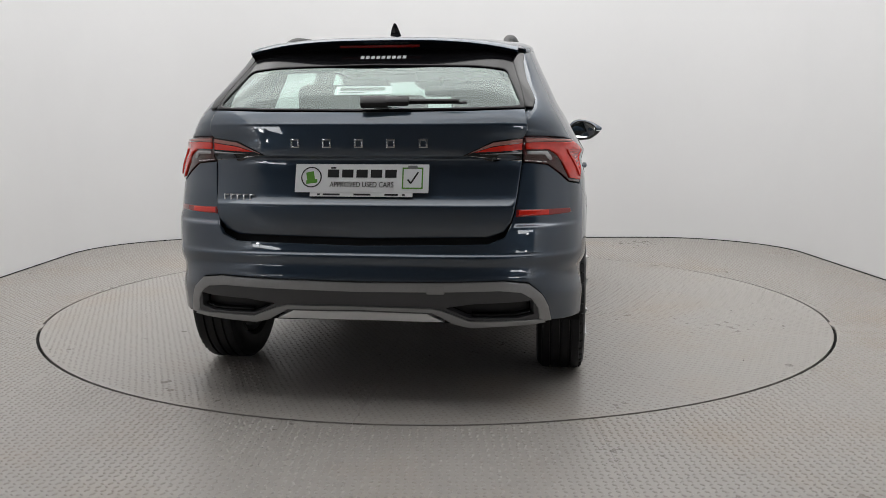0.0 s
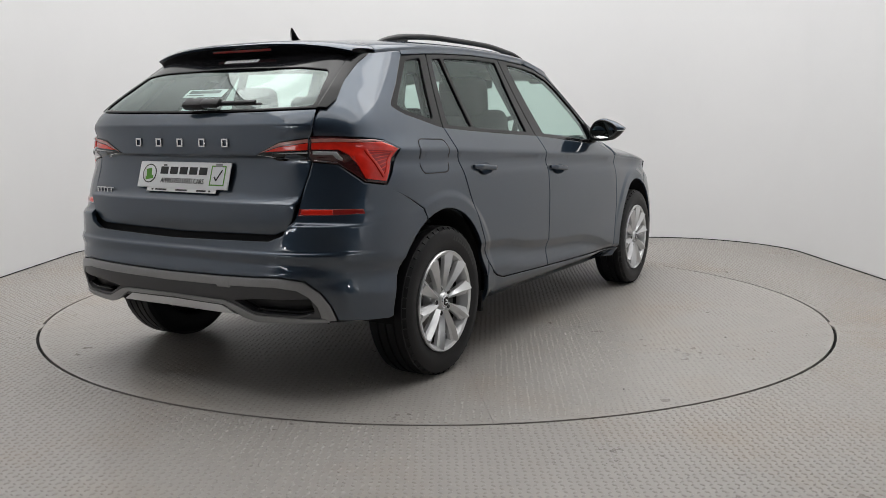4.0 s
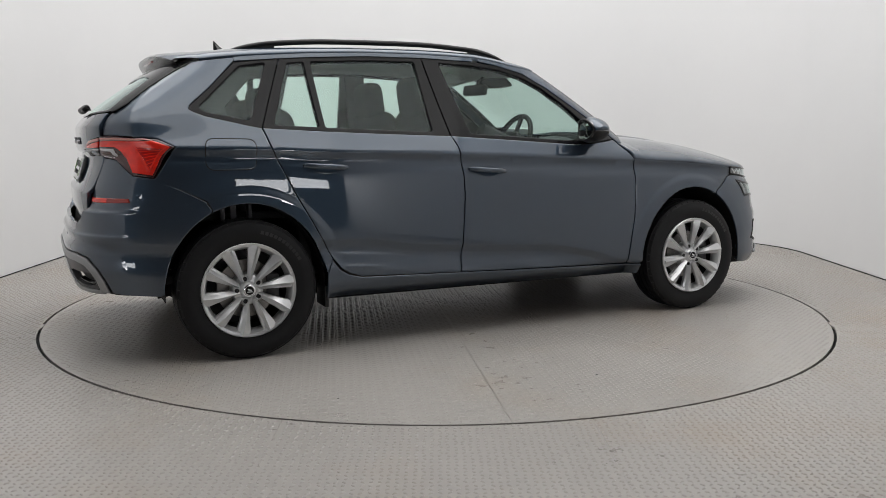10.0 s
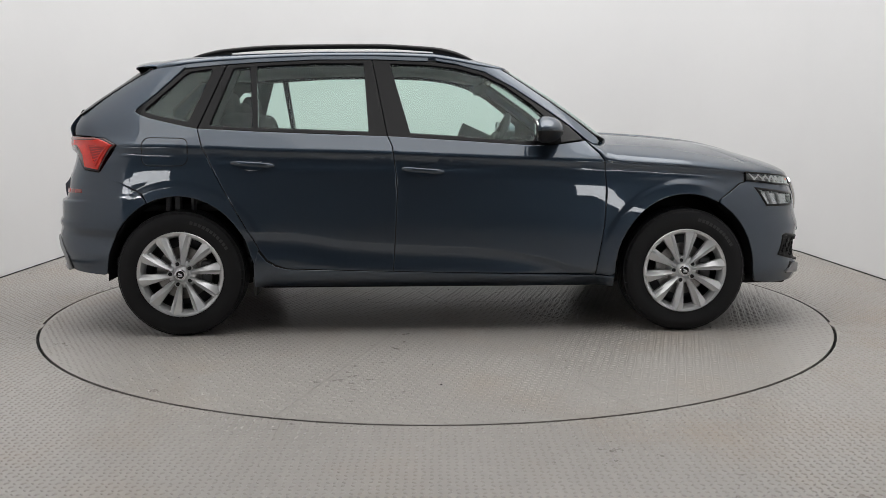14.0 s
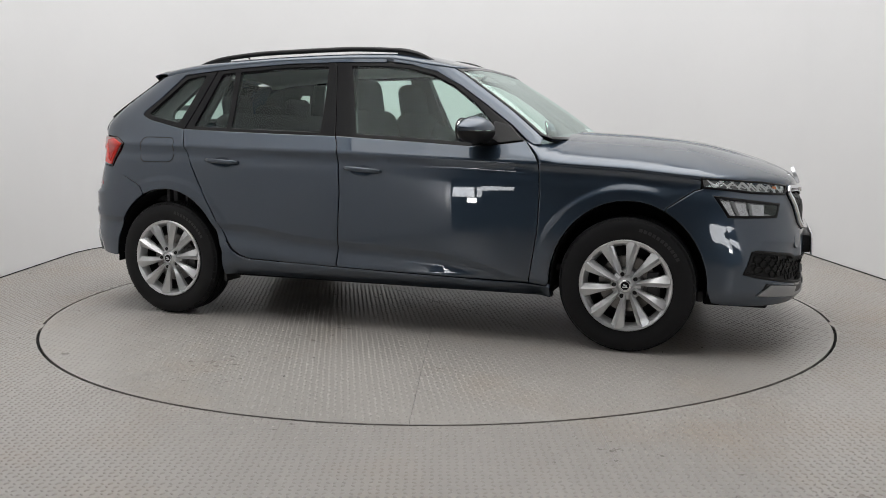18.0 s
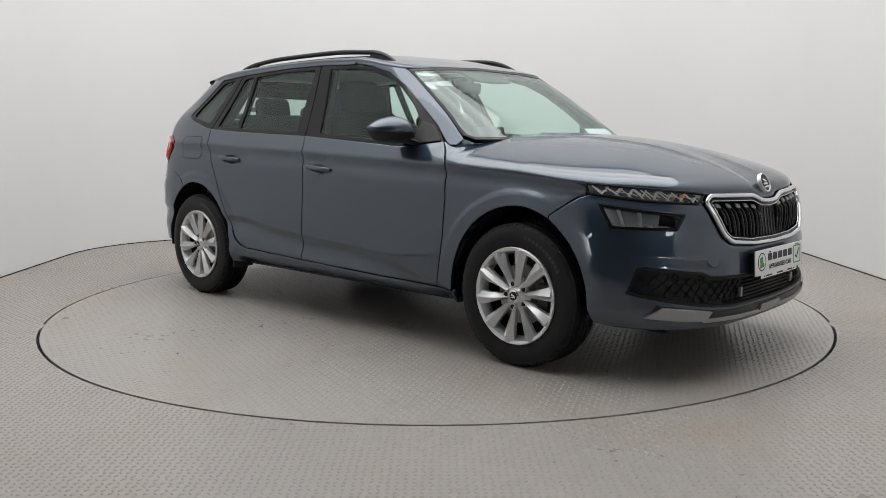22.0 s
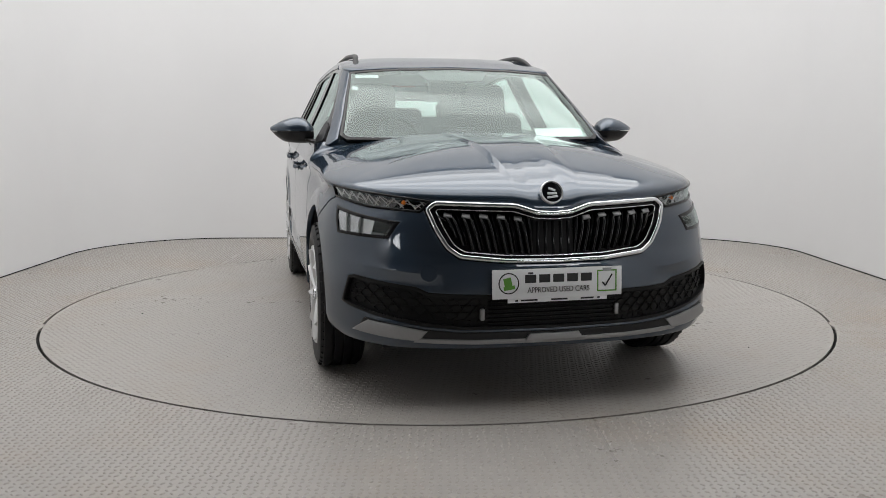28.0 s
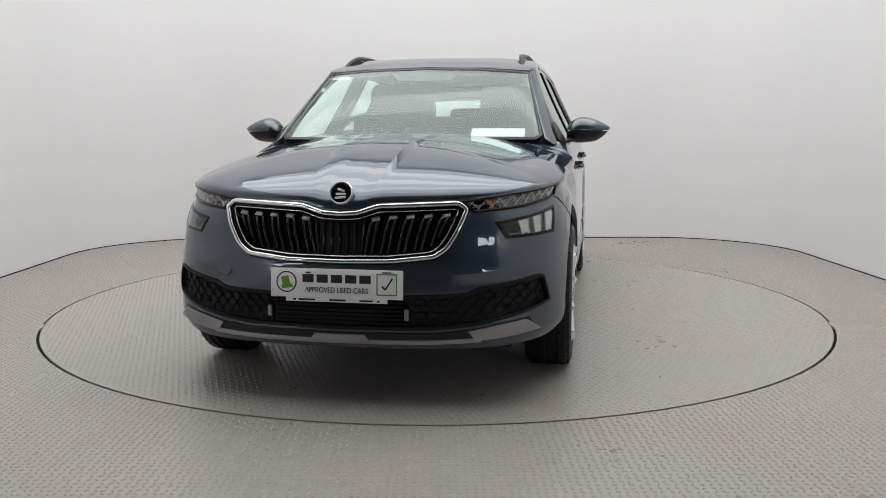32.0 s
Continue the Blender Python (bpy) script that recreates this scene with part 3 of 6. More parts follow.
def half_width(x, z):
    """Half width of the body before the ends are rounded off."""
    t = z - z_crease(x)
    if t >= 0:
        w = 0.849 - 0.57 * t + 0.145 * t * t
    else:
        d = -t
        w = 0.849 - 0.012 * math.exp(-((d - 0.05) / 0.035) ** 2) * sm(d / 0.03) + 0.018 * (1 - (1 - min(1.0, d / 0.42)) ** 2)
        e = z_low(x) - z
        if e > 0:
            w -= 0.016 * sm(e / 0.05) * (1 - sm((e - 0.06) / 0.09))
        if z < 0.33:
            w -= (0.33 - z) ** 2 * 5
        if z < 0.35:
            w -= (0.35 - z) ** 2 * 5 * (1 - sm((abs(x) - 0.86) / 0.1))
    if x > 0.8 and z > 0.6:
        w -= 0.022 * sm((x - 0.8) / 0.5) * sm((z - 0.62) / 0.2)
    for h in (-HUB_X, HUB_X):
        ra = math.hypot((x - h) / 0.47, max(0.0, z - 0.32) / 0.485)
        w += 0.0085 * sm((1.03 - ra) / 0.08) * (1 - 0.95 * sm((abs(x) - 1.38) / 0.22)) * sm((abs(x) - 0.82) / 0.2)
    return w


def oval(d, n):
    return max(0.0, 1 - min(1.0, max(0.0, d)) ** n) ** (1 / n)


def side_y(x, z):
    w = half_width(x, z)
    if x > 0:
        low = oval((x - HUB_X) / (x_front(min(z, 0.95)) - HUB_X), n_front(min(z, 0.95)))
        k = sm((z - 0.93) / 0.09)
        high = oval(x / x_screen(max(z, 1.0)), 7) if k > 0 else 0
        return w * (low + (high - low) * k)
    a = a_rear(z)
    return w * oval((a - x) / (a - x_tail(z)), n_rear(z))


def side_map(s):
    return lambda x, z: Vector((x, s * side_y(x, z), z))


def end_point(p, z, a, l, n):
    f = min(1.0, abs(p)) * math.pi / 2
    c, s = max(0.0, math.cos(f)), math.sin(f)
    r = (c ** n + s ** n) ** (-1 / n)
    x = a + l * r * c
    return Vector((x, math.copysign(1, p) * half_width(x, z) * r * s, z))


SC = 1.1


def front_map(u, z):
    return end_point(u / SC, z, HUB_X, x_front(z) - HUB_X, n_front(z))


def rear_map(u, z):
    a = a_rear(z)
    k = sm((abs(u) / SC - 0.45) / 0.25)
    return end_point(u / SC, z, a, x_rear(z) * (1 - k) + x_tail(z) * k - a, n_rear(z))


def gate_map(u, z):
    a = a_rear(z)
    k = sm((abs(u) / SC - 0.45) / 0.25)
    return end_point(u / SC, z, a, x_gate(z) * (1 - k) + x_tail(z) * k - a, n_rear(z))


def screen_map(u, z):
    return end_point(u / SC, z, 0.0, x_screen(z), 7)


def solve_u(fn, axis, val, z):
    """The coordinate u >= 0 at which the end surface has that y or x."""
    lo, hi = 0.0, SC
    sgn = 1 if axis == "y" else (-1 if fn(0.0, z).x > 0 else 1)
    for _ in range(40):
        mid = (lo + hi) / 2
        p = fn(mid, z)
        v = abs(p.y) if axis == "y" else p.x
        if (v - val) * sgn < 0:
            lo = mid
        else:
            hi = mid
    return (lo + hi) / 2


def ends(fn, pts, s=-1):
    """Outline points (axis, value, z) on an end surface as (u, z) on side s."""
    return [(s * solve_u(fn, a, v, z), z) for a, v, z in pts]


def mirror(poly):
    return [(-u, z) for u, z in poly]


def both(half):
    """A symmetric outline from its right half, which runs from centre to centre."""
    out = [(u, z) for u, z in half]
    return out + [(-u, z) for u, z in reversed(half) if abs(u) > 1e-5]


def arch(h, k=1.0, n=22, z0=0.27, z1=0.27, rx=0.378, rz=0.418):
    """The wheel opening as points from its rear foot over the top to its front foot."""
    pts = []
    for i in range(n + 1):
        a = math.pi - math.pi * i / n
        pts.append((h + rx * k * math.cos(a), 0.32 + rz * k * math.sin(a)))
    return [(h - rx * k, z0)] + pts + [(h + rx * k, z1)]


car = new("car")
tagged(car, "dark blue-grey metallic compact crossover car parked on the turntable", "car")

# window band outline and the door joints, seen from the side
BELT = [(-1.226, 1.080), (-0.94, 1.068), (-0.62, 1.055), (-0.247, 1.040), (0.12, 1.020), (0.52, 0.993), (0.62, 0.996), (0.80, 1.016)]
TOP = [(0.72, 1.095), (0.569, 1.202), (0.42, 1.302), (0.34, 1.349), (0.274, 1.381), (0.20, 1.404), (0.123, 1.420), (-0.03, 1.438), (-0.33, 1.447), (-0.633, 1.445), (-0.936, 1.430), (-1.095, 1.418), (-1.2, 1.408), (-1.315, 1.395)]
TAILW = [(-1.45, 1.265), (-1.545, 1.185), (-1.553, 1.168), (-1.535, 1.155), (-1.48, 1.134), (-1.29, 1.091)]
SEAM_R = [(-1.226, 1.080), (-1.196, 0.987), (-1.098, 0.783), (-1.008, 0.621), (-0.917, 0.457), (-0.875, 0.403), (-0.831, 0.376), (-0.772, 0.358)]
SEAM_B = [(-0.247, 1.040), (-0.222, 0.986), (-0.203, 0.840), (-0.198, 0.738), (-0.212, 0.486), (-0.222, 0.340)]
SEAM_F = [(0.80, 1.016), (0.862, 0.949), (0.886, 0.909), (0.897, 0.751), (0.888, 0.573), (0.846, 0.312)]
G = 0.0028


def flare_ring(h):
    """Points along the edge of a wheel arch flare."""
    return [(h + 0.47 * k * math.cos(a), 0.32 + 0.485 * k * math.sin(a)) for k in (1.055, 1.03, 1.015, 1.0, 0.985, 0.968, 0.95, 0.935) for a in [math.pi * j / 84 for j in range(85)]] + [(h + sg * 0.47 * k, z) for k in (1.055, 1.03, 1.015, 1.0, 0.985, 0.968, 0.95, 0.935) for sg in (-1, 1) for z in (0.305, 0.29, 0.275)]



def shift(poly, dx):
    return [(x + dx, z) for x, z in poly]


def tail_edge(z):
    """Where the flank ends at the tailgate's joint."""
    lo, hi = -2.05, -1.4
    for _ in range(40):
        mid = (lo + hi) / 2
        lo, hi = (mid, hi) if side_y(mid, z) < 0.618 else (lo, mid)
    return (lo + hi) / 2


def build_sides(s):
    m = side_map(s)
    crease = (z_crease, lambda x: z_low(x), lambda x: z_low(x) - 0.05, flare_ring(-HUB_X), flare_ring(HUB_X))
    # doors
    rd = shift(SEAM_R, G) + [(-0.5, 0.349)] + [(x - G, z) for x, z in reversed(SEAM_B)] + [(x, z - G) for x, z in reversed(BELT[1:3])]
    fd = shift(SEAM_B, G) + [(0.3, 0.327)] + [(x - G, z) for x, z in reversed(SEAM_F)] + [(x, z - G) for x, z in reversed(BELT[4:7])]
    doors = []
    for nm, poly in (("rear_door", rd), ("front_door", fd)):
        doors.append(part(nm, panel(nm, poly, m, M_PAINT, 0.028, lines=crease), car))
    # quarter panel and wing
    ra = [p for p in arch(-HUB_X, z0=0.34, z1=0.30) if p[0] > -1.46 and p[1] > 0.28]
    quarter = [(-1.226 - G, 1.080)] + [(x - G, z) for x, z in SEAM_R[1:5]]
    quarter += [(-0.942, 0.382)] + [p for p in reversed(ra) if p[1] > 0.383] + [(-1.479, 0.7025), (-1.483, 0.717), (-1.502, 0.752), (-1.60, 0.800), (-1.735, 0.850), (-1.715, 0.862), (-1.625, 0.998)]
    quarter += [(-1.70, 1.035), (-1.80, 1.045)] + [(tail_edge(z), z) for z in (1.0465, 1.065, 1.085, 1.105, 1.125, 1.150)] + [ (-1.805, 1.196), (-1.705, 1.281), (-1.603, 1.357), (-1.547, 1.386), (-1.40, 1.404), (-1.315, 1.413), (-1.318, 1.397)] + TAILW
    part("rear_quarter_panel", panel("rear_quarter_panel", quarter, m, M_PAINT, 0.03, lines=crease[:1] + crease[3:]), car)
    fa = [p for p in arch(HUB_X, z0=0.30) if p[0] < 1.50 or p[1] < 0]
    fa = [p for p in arch(HUB_X, z0=0.30)[:-1] if not (p[0] > 1.47)]
    wing = [(x + G, z) for x, z in SEAM_F[2:]] + [(0.93, 0.302)] + fa[1:] + [(1.482, 0.7004), (1.499, 0.693), (1.501, 0.706), (1.62, 0.790), (1.650, 0.797), (1.652, 0.834), (1.60, 0.850), (1.3, 0.8775), (1.1, 0.8885)]
    part("front_wing", panel("front_wing", wing, m, M_PAINT, 0.03, lines=(lambda x: z_crease(x) - 0.012,) + crease[3:]), car)
    sill = [(-0.945, 0.255), (-0.945, 0.378), (-0.922, 0.446), (-0.882, 0.396), (-0.836, 0.368), (-0.772, 0.352), (-0.222, 0.335), (0.846, 0.305), (0.95, 0.298), (0.95, 0.24)]
    part("sill", panel("sill", sill, m, M_PAINT, 0.03, lift=0.004, lip=0.004, lines=(lambda x: 0.318 - 0.018 * x,)), car)
    part("sill_guard", panel("sill_guard", [(-0.95, 0.243), (-0.95, 0.268), (0.955, 0.252), (0.955, 0.232)], m, M_PLASTIC, 0.04, lift=-0.012), car, "black plastic sill edge")
    # upper body strip over the windows and the windscreen pillar
    strip = [(-1.315, 1.398)] + list(reversed(TOP))[1:] + [(0.80, 1.016)]
    upper = [(0.83, 1.05), (0.79, 1.09), (0.65, 1.20), (0.50, 1.305), (0.42, 1.36), (0.372, 1.392), (0.27, 1.412), (0.12, 1.440), (-0.03, 1.456), (-0.33, 1.464), (-0.633, 1.462), (-0.936, 1.448), (-1.2, 1.428), (-1.315, 1.416)]
    band = [(x, z) for x, z in strip if x <= 0.01] + [(x, z) for x, z in upper if x <= 0.01]
    part("roof_side_rail", panel("roof_side_rail", band, m, M_PAINT, 0.03, lip=0), car)
    # windscreen pillar on the front surface of the cabin
    pil = ends(screen_map, [("x", 0.012, 1.439), ("x", 0.123, 1.421), ("x", 0.274, 1.382), ("x", 0.42, 1.303), ("x", 0.569, 1.203), ("x", 0.72, 1.096), ("x", 0.815, 1.016), ("x", 0.84, 1.000),
                            ("y", 0.745, 1.000), ("y", 0.70, 1.030), ("y", 0.657, 1.15), ("y", 0.62, 1.27), ("y", 0.585, 1.372), ("y", 0.583, 1.398), ("x", 0.25, 1.414), ("x", 0.12, 1.440), ("x", 0.012, 1.456)], s)
    part("windscreen_pillar", panel("windscreen_pillar", pil, screen_map, M_PAINT, 0.025), car)
    # window band: black frames and panes
    rear_q = [(-1.228, 1.080), (-1.098, 1.418), (-1.2, 1.408), (-1.315, 1.395)] + TAILW
    mid = [(-1.224, 1.079), (-0.94, 1.067), (-0.62, 1.054), (-0.250, 1.040), (-0.333, 1.447), (-0.633, 1.445), (-0.936, 1.430), (-1.093, 1.418)]
    fro = [(-0.245, 1.039)] + [(x, z - 0.001) for x, z in BELT[4:]] + TOP[:8] + [(-0.328, 1.447)]
    q_pane = rounded([(-1.275, 1.118), (-1.165, 1.395), (-1.295, 1.375), (-1.505, 1.178), (-1.485, 1.160)], 0.02)
    r_small = rounded([(-1.165, 1.098), (-0.945, 1.088), (-0.975, 1.405), (-1.06, 1.396)], 0.01)
    r_pane = rounded([(-0.915, 1.086), (-0.345, 1.064), (-0.375, 1.425), (-0.633, 1.424), (-0.94, 1.407)], 0.012)
    f_pane = rounded([(-0.128, 1.056), (0.12, 1.041), (0.45, 1.018), (0.62, 1.022), (0.615, 1.115), (0.52, 1.205), (0.38, 1.305), (0.26, 1.362), (0.123, 1.398), (-0.03, 1.416), (-0.235, 1.424)], 0.012)
    for owner, nm, outl, panes in ((car, "quarter_window_frame", rear_q, (q_pane,)), (doors[0], "window_frame", mid, (r_small, r_pane)), (doors[1], "window_frame", fro, (f_pane,))):
        part(nm, panel(nm, outl, m, M_BLACK, 0.03, lift=-0.005, depth=0.03, holes=panes), owner, "gloss black window frame")
        for p in panes:
            ob = part("pane", panel("pane", inset(p, -0.004), m, M_GLASS, 0.06, lift=-0.013, depth=0.0, lip=0), owner, "green tinted glass pane")
            ob.visible_shadow = False
    return doors


def build_shell(s):
    """Dark inner skin behind the joints of a side."""
    m = side_map(s)
    ra, fa = arch(-HUB_X, 1.02), arch(HUB_X, 1.02)
    poly = [(-1.72, 0.40), (-1.70, 0.80)] + [(-1.60, 0.96), (-1.45, 1.10)] + [(-1.226, 1.055), (-0.62, 1.030), (0.12, 0.995), (0.52, 0.968), (0.80, 0.96), (0.88, 0.89), (1.3, 0.87), (1.60, 0.84), (1.68, 0.78)]
    poly += [(x, z) for x, z in reversed(fa) if z > 0.29] + [(x, z) for x, z in reversed(ra) if z > 0.29]
    part("inner_shell", panel("inner_shell", poly, m, M_DARK, 0.06, lift=-0.022, depth=0, lip=0), car, "dark inner shell")
    poly = [(-1.22, 1.062), (-0.6, 1.035), (-0.2, 1.02), (0.3, 0.992), (0.70, 0.975), (0.70, 0.40), (-0.78, 0.42), (-1.12, 0.9)]
    part("door_lining", panel("door_lining", poly, lambda x, z: m(x, min(z, 1.2)), M_DASH, 0.08, lift=-0.075, depth=0.05, lip=0), car, "dark grey door lining")


build_shell(-1)
build_shell(1)
right_doors = build_sides(-1)
left_doors = build_sides(1)


# bonnet and roof: caps over the body outline
def cap(name, rim, centre, top, m_exp, material, rows=26, zcap=None):
    """A domed sheet: rim is a list of (x, y, z); each rim point is joined to a centre point; top(x, y) is the crown height."""
    verts, faces = [], []
    rho = [1 - (1 - k / (rows - 1)) ** 2.2 for k in range(rows)]
    for x, y, z in rim:
        c = centre(x, y)
        for r in rho:
            px, py = c[0] + (x - c[0]) * r, c[1] + (y - c[1]) * r
            t = top(px, py)
            e = m_exp(x, y) if callable(m_exp) else m_exp
            verts.append((px, py, z + (t - z) * max(0.0, 1 - r ** e) ** (1 / e)))
    n = len(rim)
    for i in range(n - 1):
        for j in range(rows - 1):
            a, b = i * rows + j, (i + 1) * rows + j
            faces.append((a, a + 1, b + 1, b))
    bm = bmesh.new()
    me = bpy.data.meshes.new("tmp")
    me.from_pydata(verts, [], faces)
    bm.from_mesh(me)
    bpy.data.meshes.remove(me)
    bmesh.ops.remove_doubles(bm, verts=bm.verts, dist=0.0005)
    bmesh.ops.recalc_face_normals(bm, faces=bm.faces)
    if sum(f.normal.z for f in bm.faces) < 0:
        bmesh.ops.reverse_faces(bm, faces=bm.faces)
    rim_e = [e for e in bm.edges if e.is_boundary]
    res = bmesh.ops.extrude_edge_only(bm, edges=rim_e)
    bmesh.ops.translate(bm, vec=(0, 0, -0.015), verts=[g for g in res["geom"] if isinstance(g, bmesh.types.BMVert)])
    return from_bm(name, bm, material, 50)


zt_hood = curve((0.85, 1.066), (1.05, 1.056), (1.27, 1.042), (1.44, 1.025), (1.6, 1.006), (1.77, 0.976), (1.94, 0.940), (2.1, 0.900))
ze_hood = curve((0, 0.766), (0.05, 0.768), (0.112, 0.792), (0.34, 0.804), (0.722, 0.848), (1.0, 0.884))


def hood_crease(x):
    return 0.128 + 0.045 * sm((2.0 - x) / 1.0)


def hood_top(x, y):
    a = abs(y)
    step = 0.0075 * (1 - sm((x - 1.75) / 0.25))
    z = zt_hood(x) - 0.045 * (a / 0.75) ** 2 - step * min(1.0, max(0.0, (a - hood_crease(x)) / 0.030))
    return z


def build_hood():
    """The bonnet: rays from its middle to its rim, with rows laid along the two creases."""
    right = [(x + 0.006, -side_y(x + 0.006, z), z) for x, z in ((0.800, 1.012), (0.815, 0.998), (0.832, 0.981), (0.848, 0.965), (0.862, 0.948), (0.875, 0.930), (0.886, 0.911))]
    for k in range(24):
        x = 0.905 + (HUB_X - 0.905) * k / 23
        z = 0.9065 - (x - 0.89) / (HUB_X - 0.89) * 0.0225
        right.append((x, -side_y(x, z), z))
    for k in range(1, 90):
        p = 1 - k / 89
        z = ze_hood(p)
        q = front_map(-p * SC, z)
        right.append((q.x, q.y, z))
    rim = right + [(x, -y, z) for x, y, z in reversed(right[:-1])]
    exps = curve((0.8, 2.9), (0.95, 2.7), (1.1, 2.45), (1.35, 2.3), (1.6, 2.3), (1.8, 2.45), (2.0, 2.6), (2.2, 2.6))
    verts, faces = [], []
    rows = 0
    for x, y, z in rim:
        f = max(0.0, (HUB_X - x) / (HUB_X - 0.905))
        cx = max(x + 0.12 * min(1.0, f), 1.005) if x <= HUB_X else HUB_X

        def at(r):
            return cx + (x - cx) * r, y * r
        rc = 0.9
        lo, hi = 0.0, 0.9
        for _ in range(30):
            m = (lo + hi) / 2
            px, py = at(m)
            if abs(py) > hood_crease(px):
                hi = m
            else:
                lo = m
        rc = lo
        w = min(0.030 / max(abs(y), 0.05), (1 - rc) * 0.5)
        rho = [rc * k / 9 for k in range(9)] + [rc - 0.003, rc, rc + 0.003, rc + w - 0.003, rc + w, rc + w + 0.003]
        r0 = rho[-1]
        rho += [r0 + (1 - r0) * (1 - (1 - k / 28) ** 2.2) for k in range(1, 29)]
        rows = len(rho)
        e = exps(x)
        q = 1 + (e - 1) * max(0.72, sm((x - 1.45) / 0.45), sm((1.06 - x) / 0.16))
        for r in rho:
            px, py = at(max(0.0, r))
            verts.append((px, py, z + (hood_top(px, py) - z) * max(0.0, 1 - r ** e if r > 0 else 1.0) ** (1 / q)))
    for i in range(len(rim) - 1):
        for j in range(rows - 1):
            a, b = i * rows + j, (i + 1) * rows + j
            faces.append((a, a + 1, b + 1, b))
    bm = bmesh.new()
    me = bpy.data.meshes.new("tmp")
    me.from_pydata(verts, [], faces)
    bm.from_mesh(me)
    bpy.data.meshes.remove(me)
    bmesh.ops.remove_doubles(bm, verts=bm.verts, dist=0.0003)
    bmesh.ops.recalc_face_normals(bm, faces=bm.faces)
    if sum(f.normal.z for f in bm.faces) < 0:
        bmesh.ops.reverse_faces(bm, faces=bm.faces)
    res = bmesh.ops.extrude_edge_only(bm, edges=[e for e in bm.edges if e.is_boundary])
    for g in res["geom"]:
        if isinstance(g, bmesh.types.BMVert):
            g.co = (g.co.x - 0.006 * sm((g.co.x - 1.5) / 0.3), g.co.y * 0.991, g.co.z - 0.010)
    part("bonnet", from_bm("bonnet", bm, M_PAINT, 50), car)


zt_roof = curve((-1.5, 1.458), (-1.25, 1.486), (-0.9, 1.505), (-0.3, 1.517), (0.0, 1.506), (0.2, 1.474), (0.40, 1.427))
ze_roof = curve((0, 1.425), (0.33, 1.412), (0.507, 1.398), (0.63, 1.412), (0.82, 1.440), (1.0, 1.456))
ze_side = curve((-1.5, 1.392), (-1.315, 1.416), (-1.2, 1.428), (-0.936, 1.448), (-0.633, 1.462), (-0.33, 1.464), (0.0, 1.4565))


def build_roof():
    right = []
    for k in range(30):
        x = -1.47 + 1.47 * k / 29
        z = ze_side(x)
        right.append((x, -side_y(x, z), z))
    for k in range(1, 50):
        p = 1 - k / 49
        z = ze_roof(p)
        q = screen_map(-p * SC, z)
        right.append((q.x, q.y, z))
    rim = right + [(x, -y, z) for x, y, z in reversed(right[:-1])]
    part("roof", cap("roof", rim, lambda x, y: (min(x, 0.0), 0.0), lambda x, y: zt_roof(x), 2.6, M_PAINT, 26), car)
    part("headliner", cap("headliner", [(x, y * 0.96, z - 0.02) for x, y, z in rim], lambda x, y: (min(x, 0.0), 0.0), lambda x, y: zt_roof(x) - 0.03, 2.6, M_LINER, 10), car, "pale cloth roof lining")


build_hood()
build_roof()
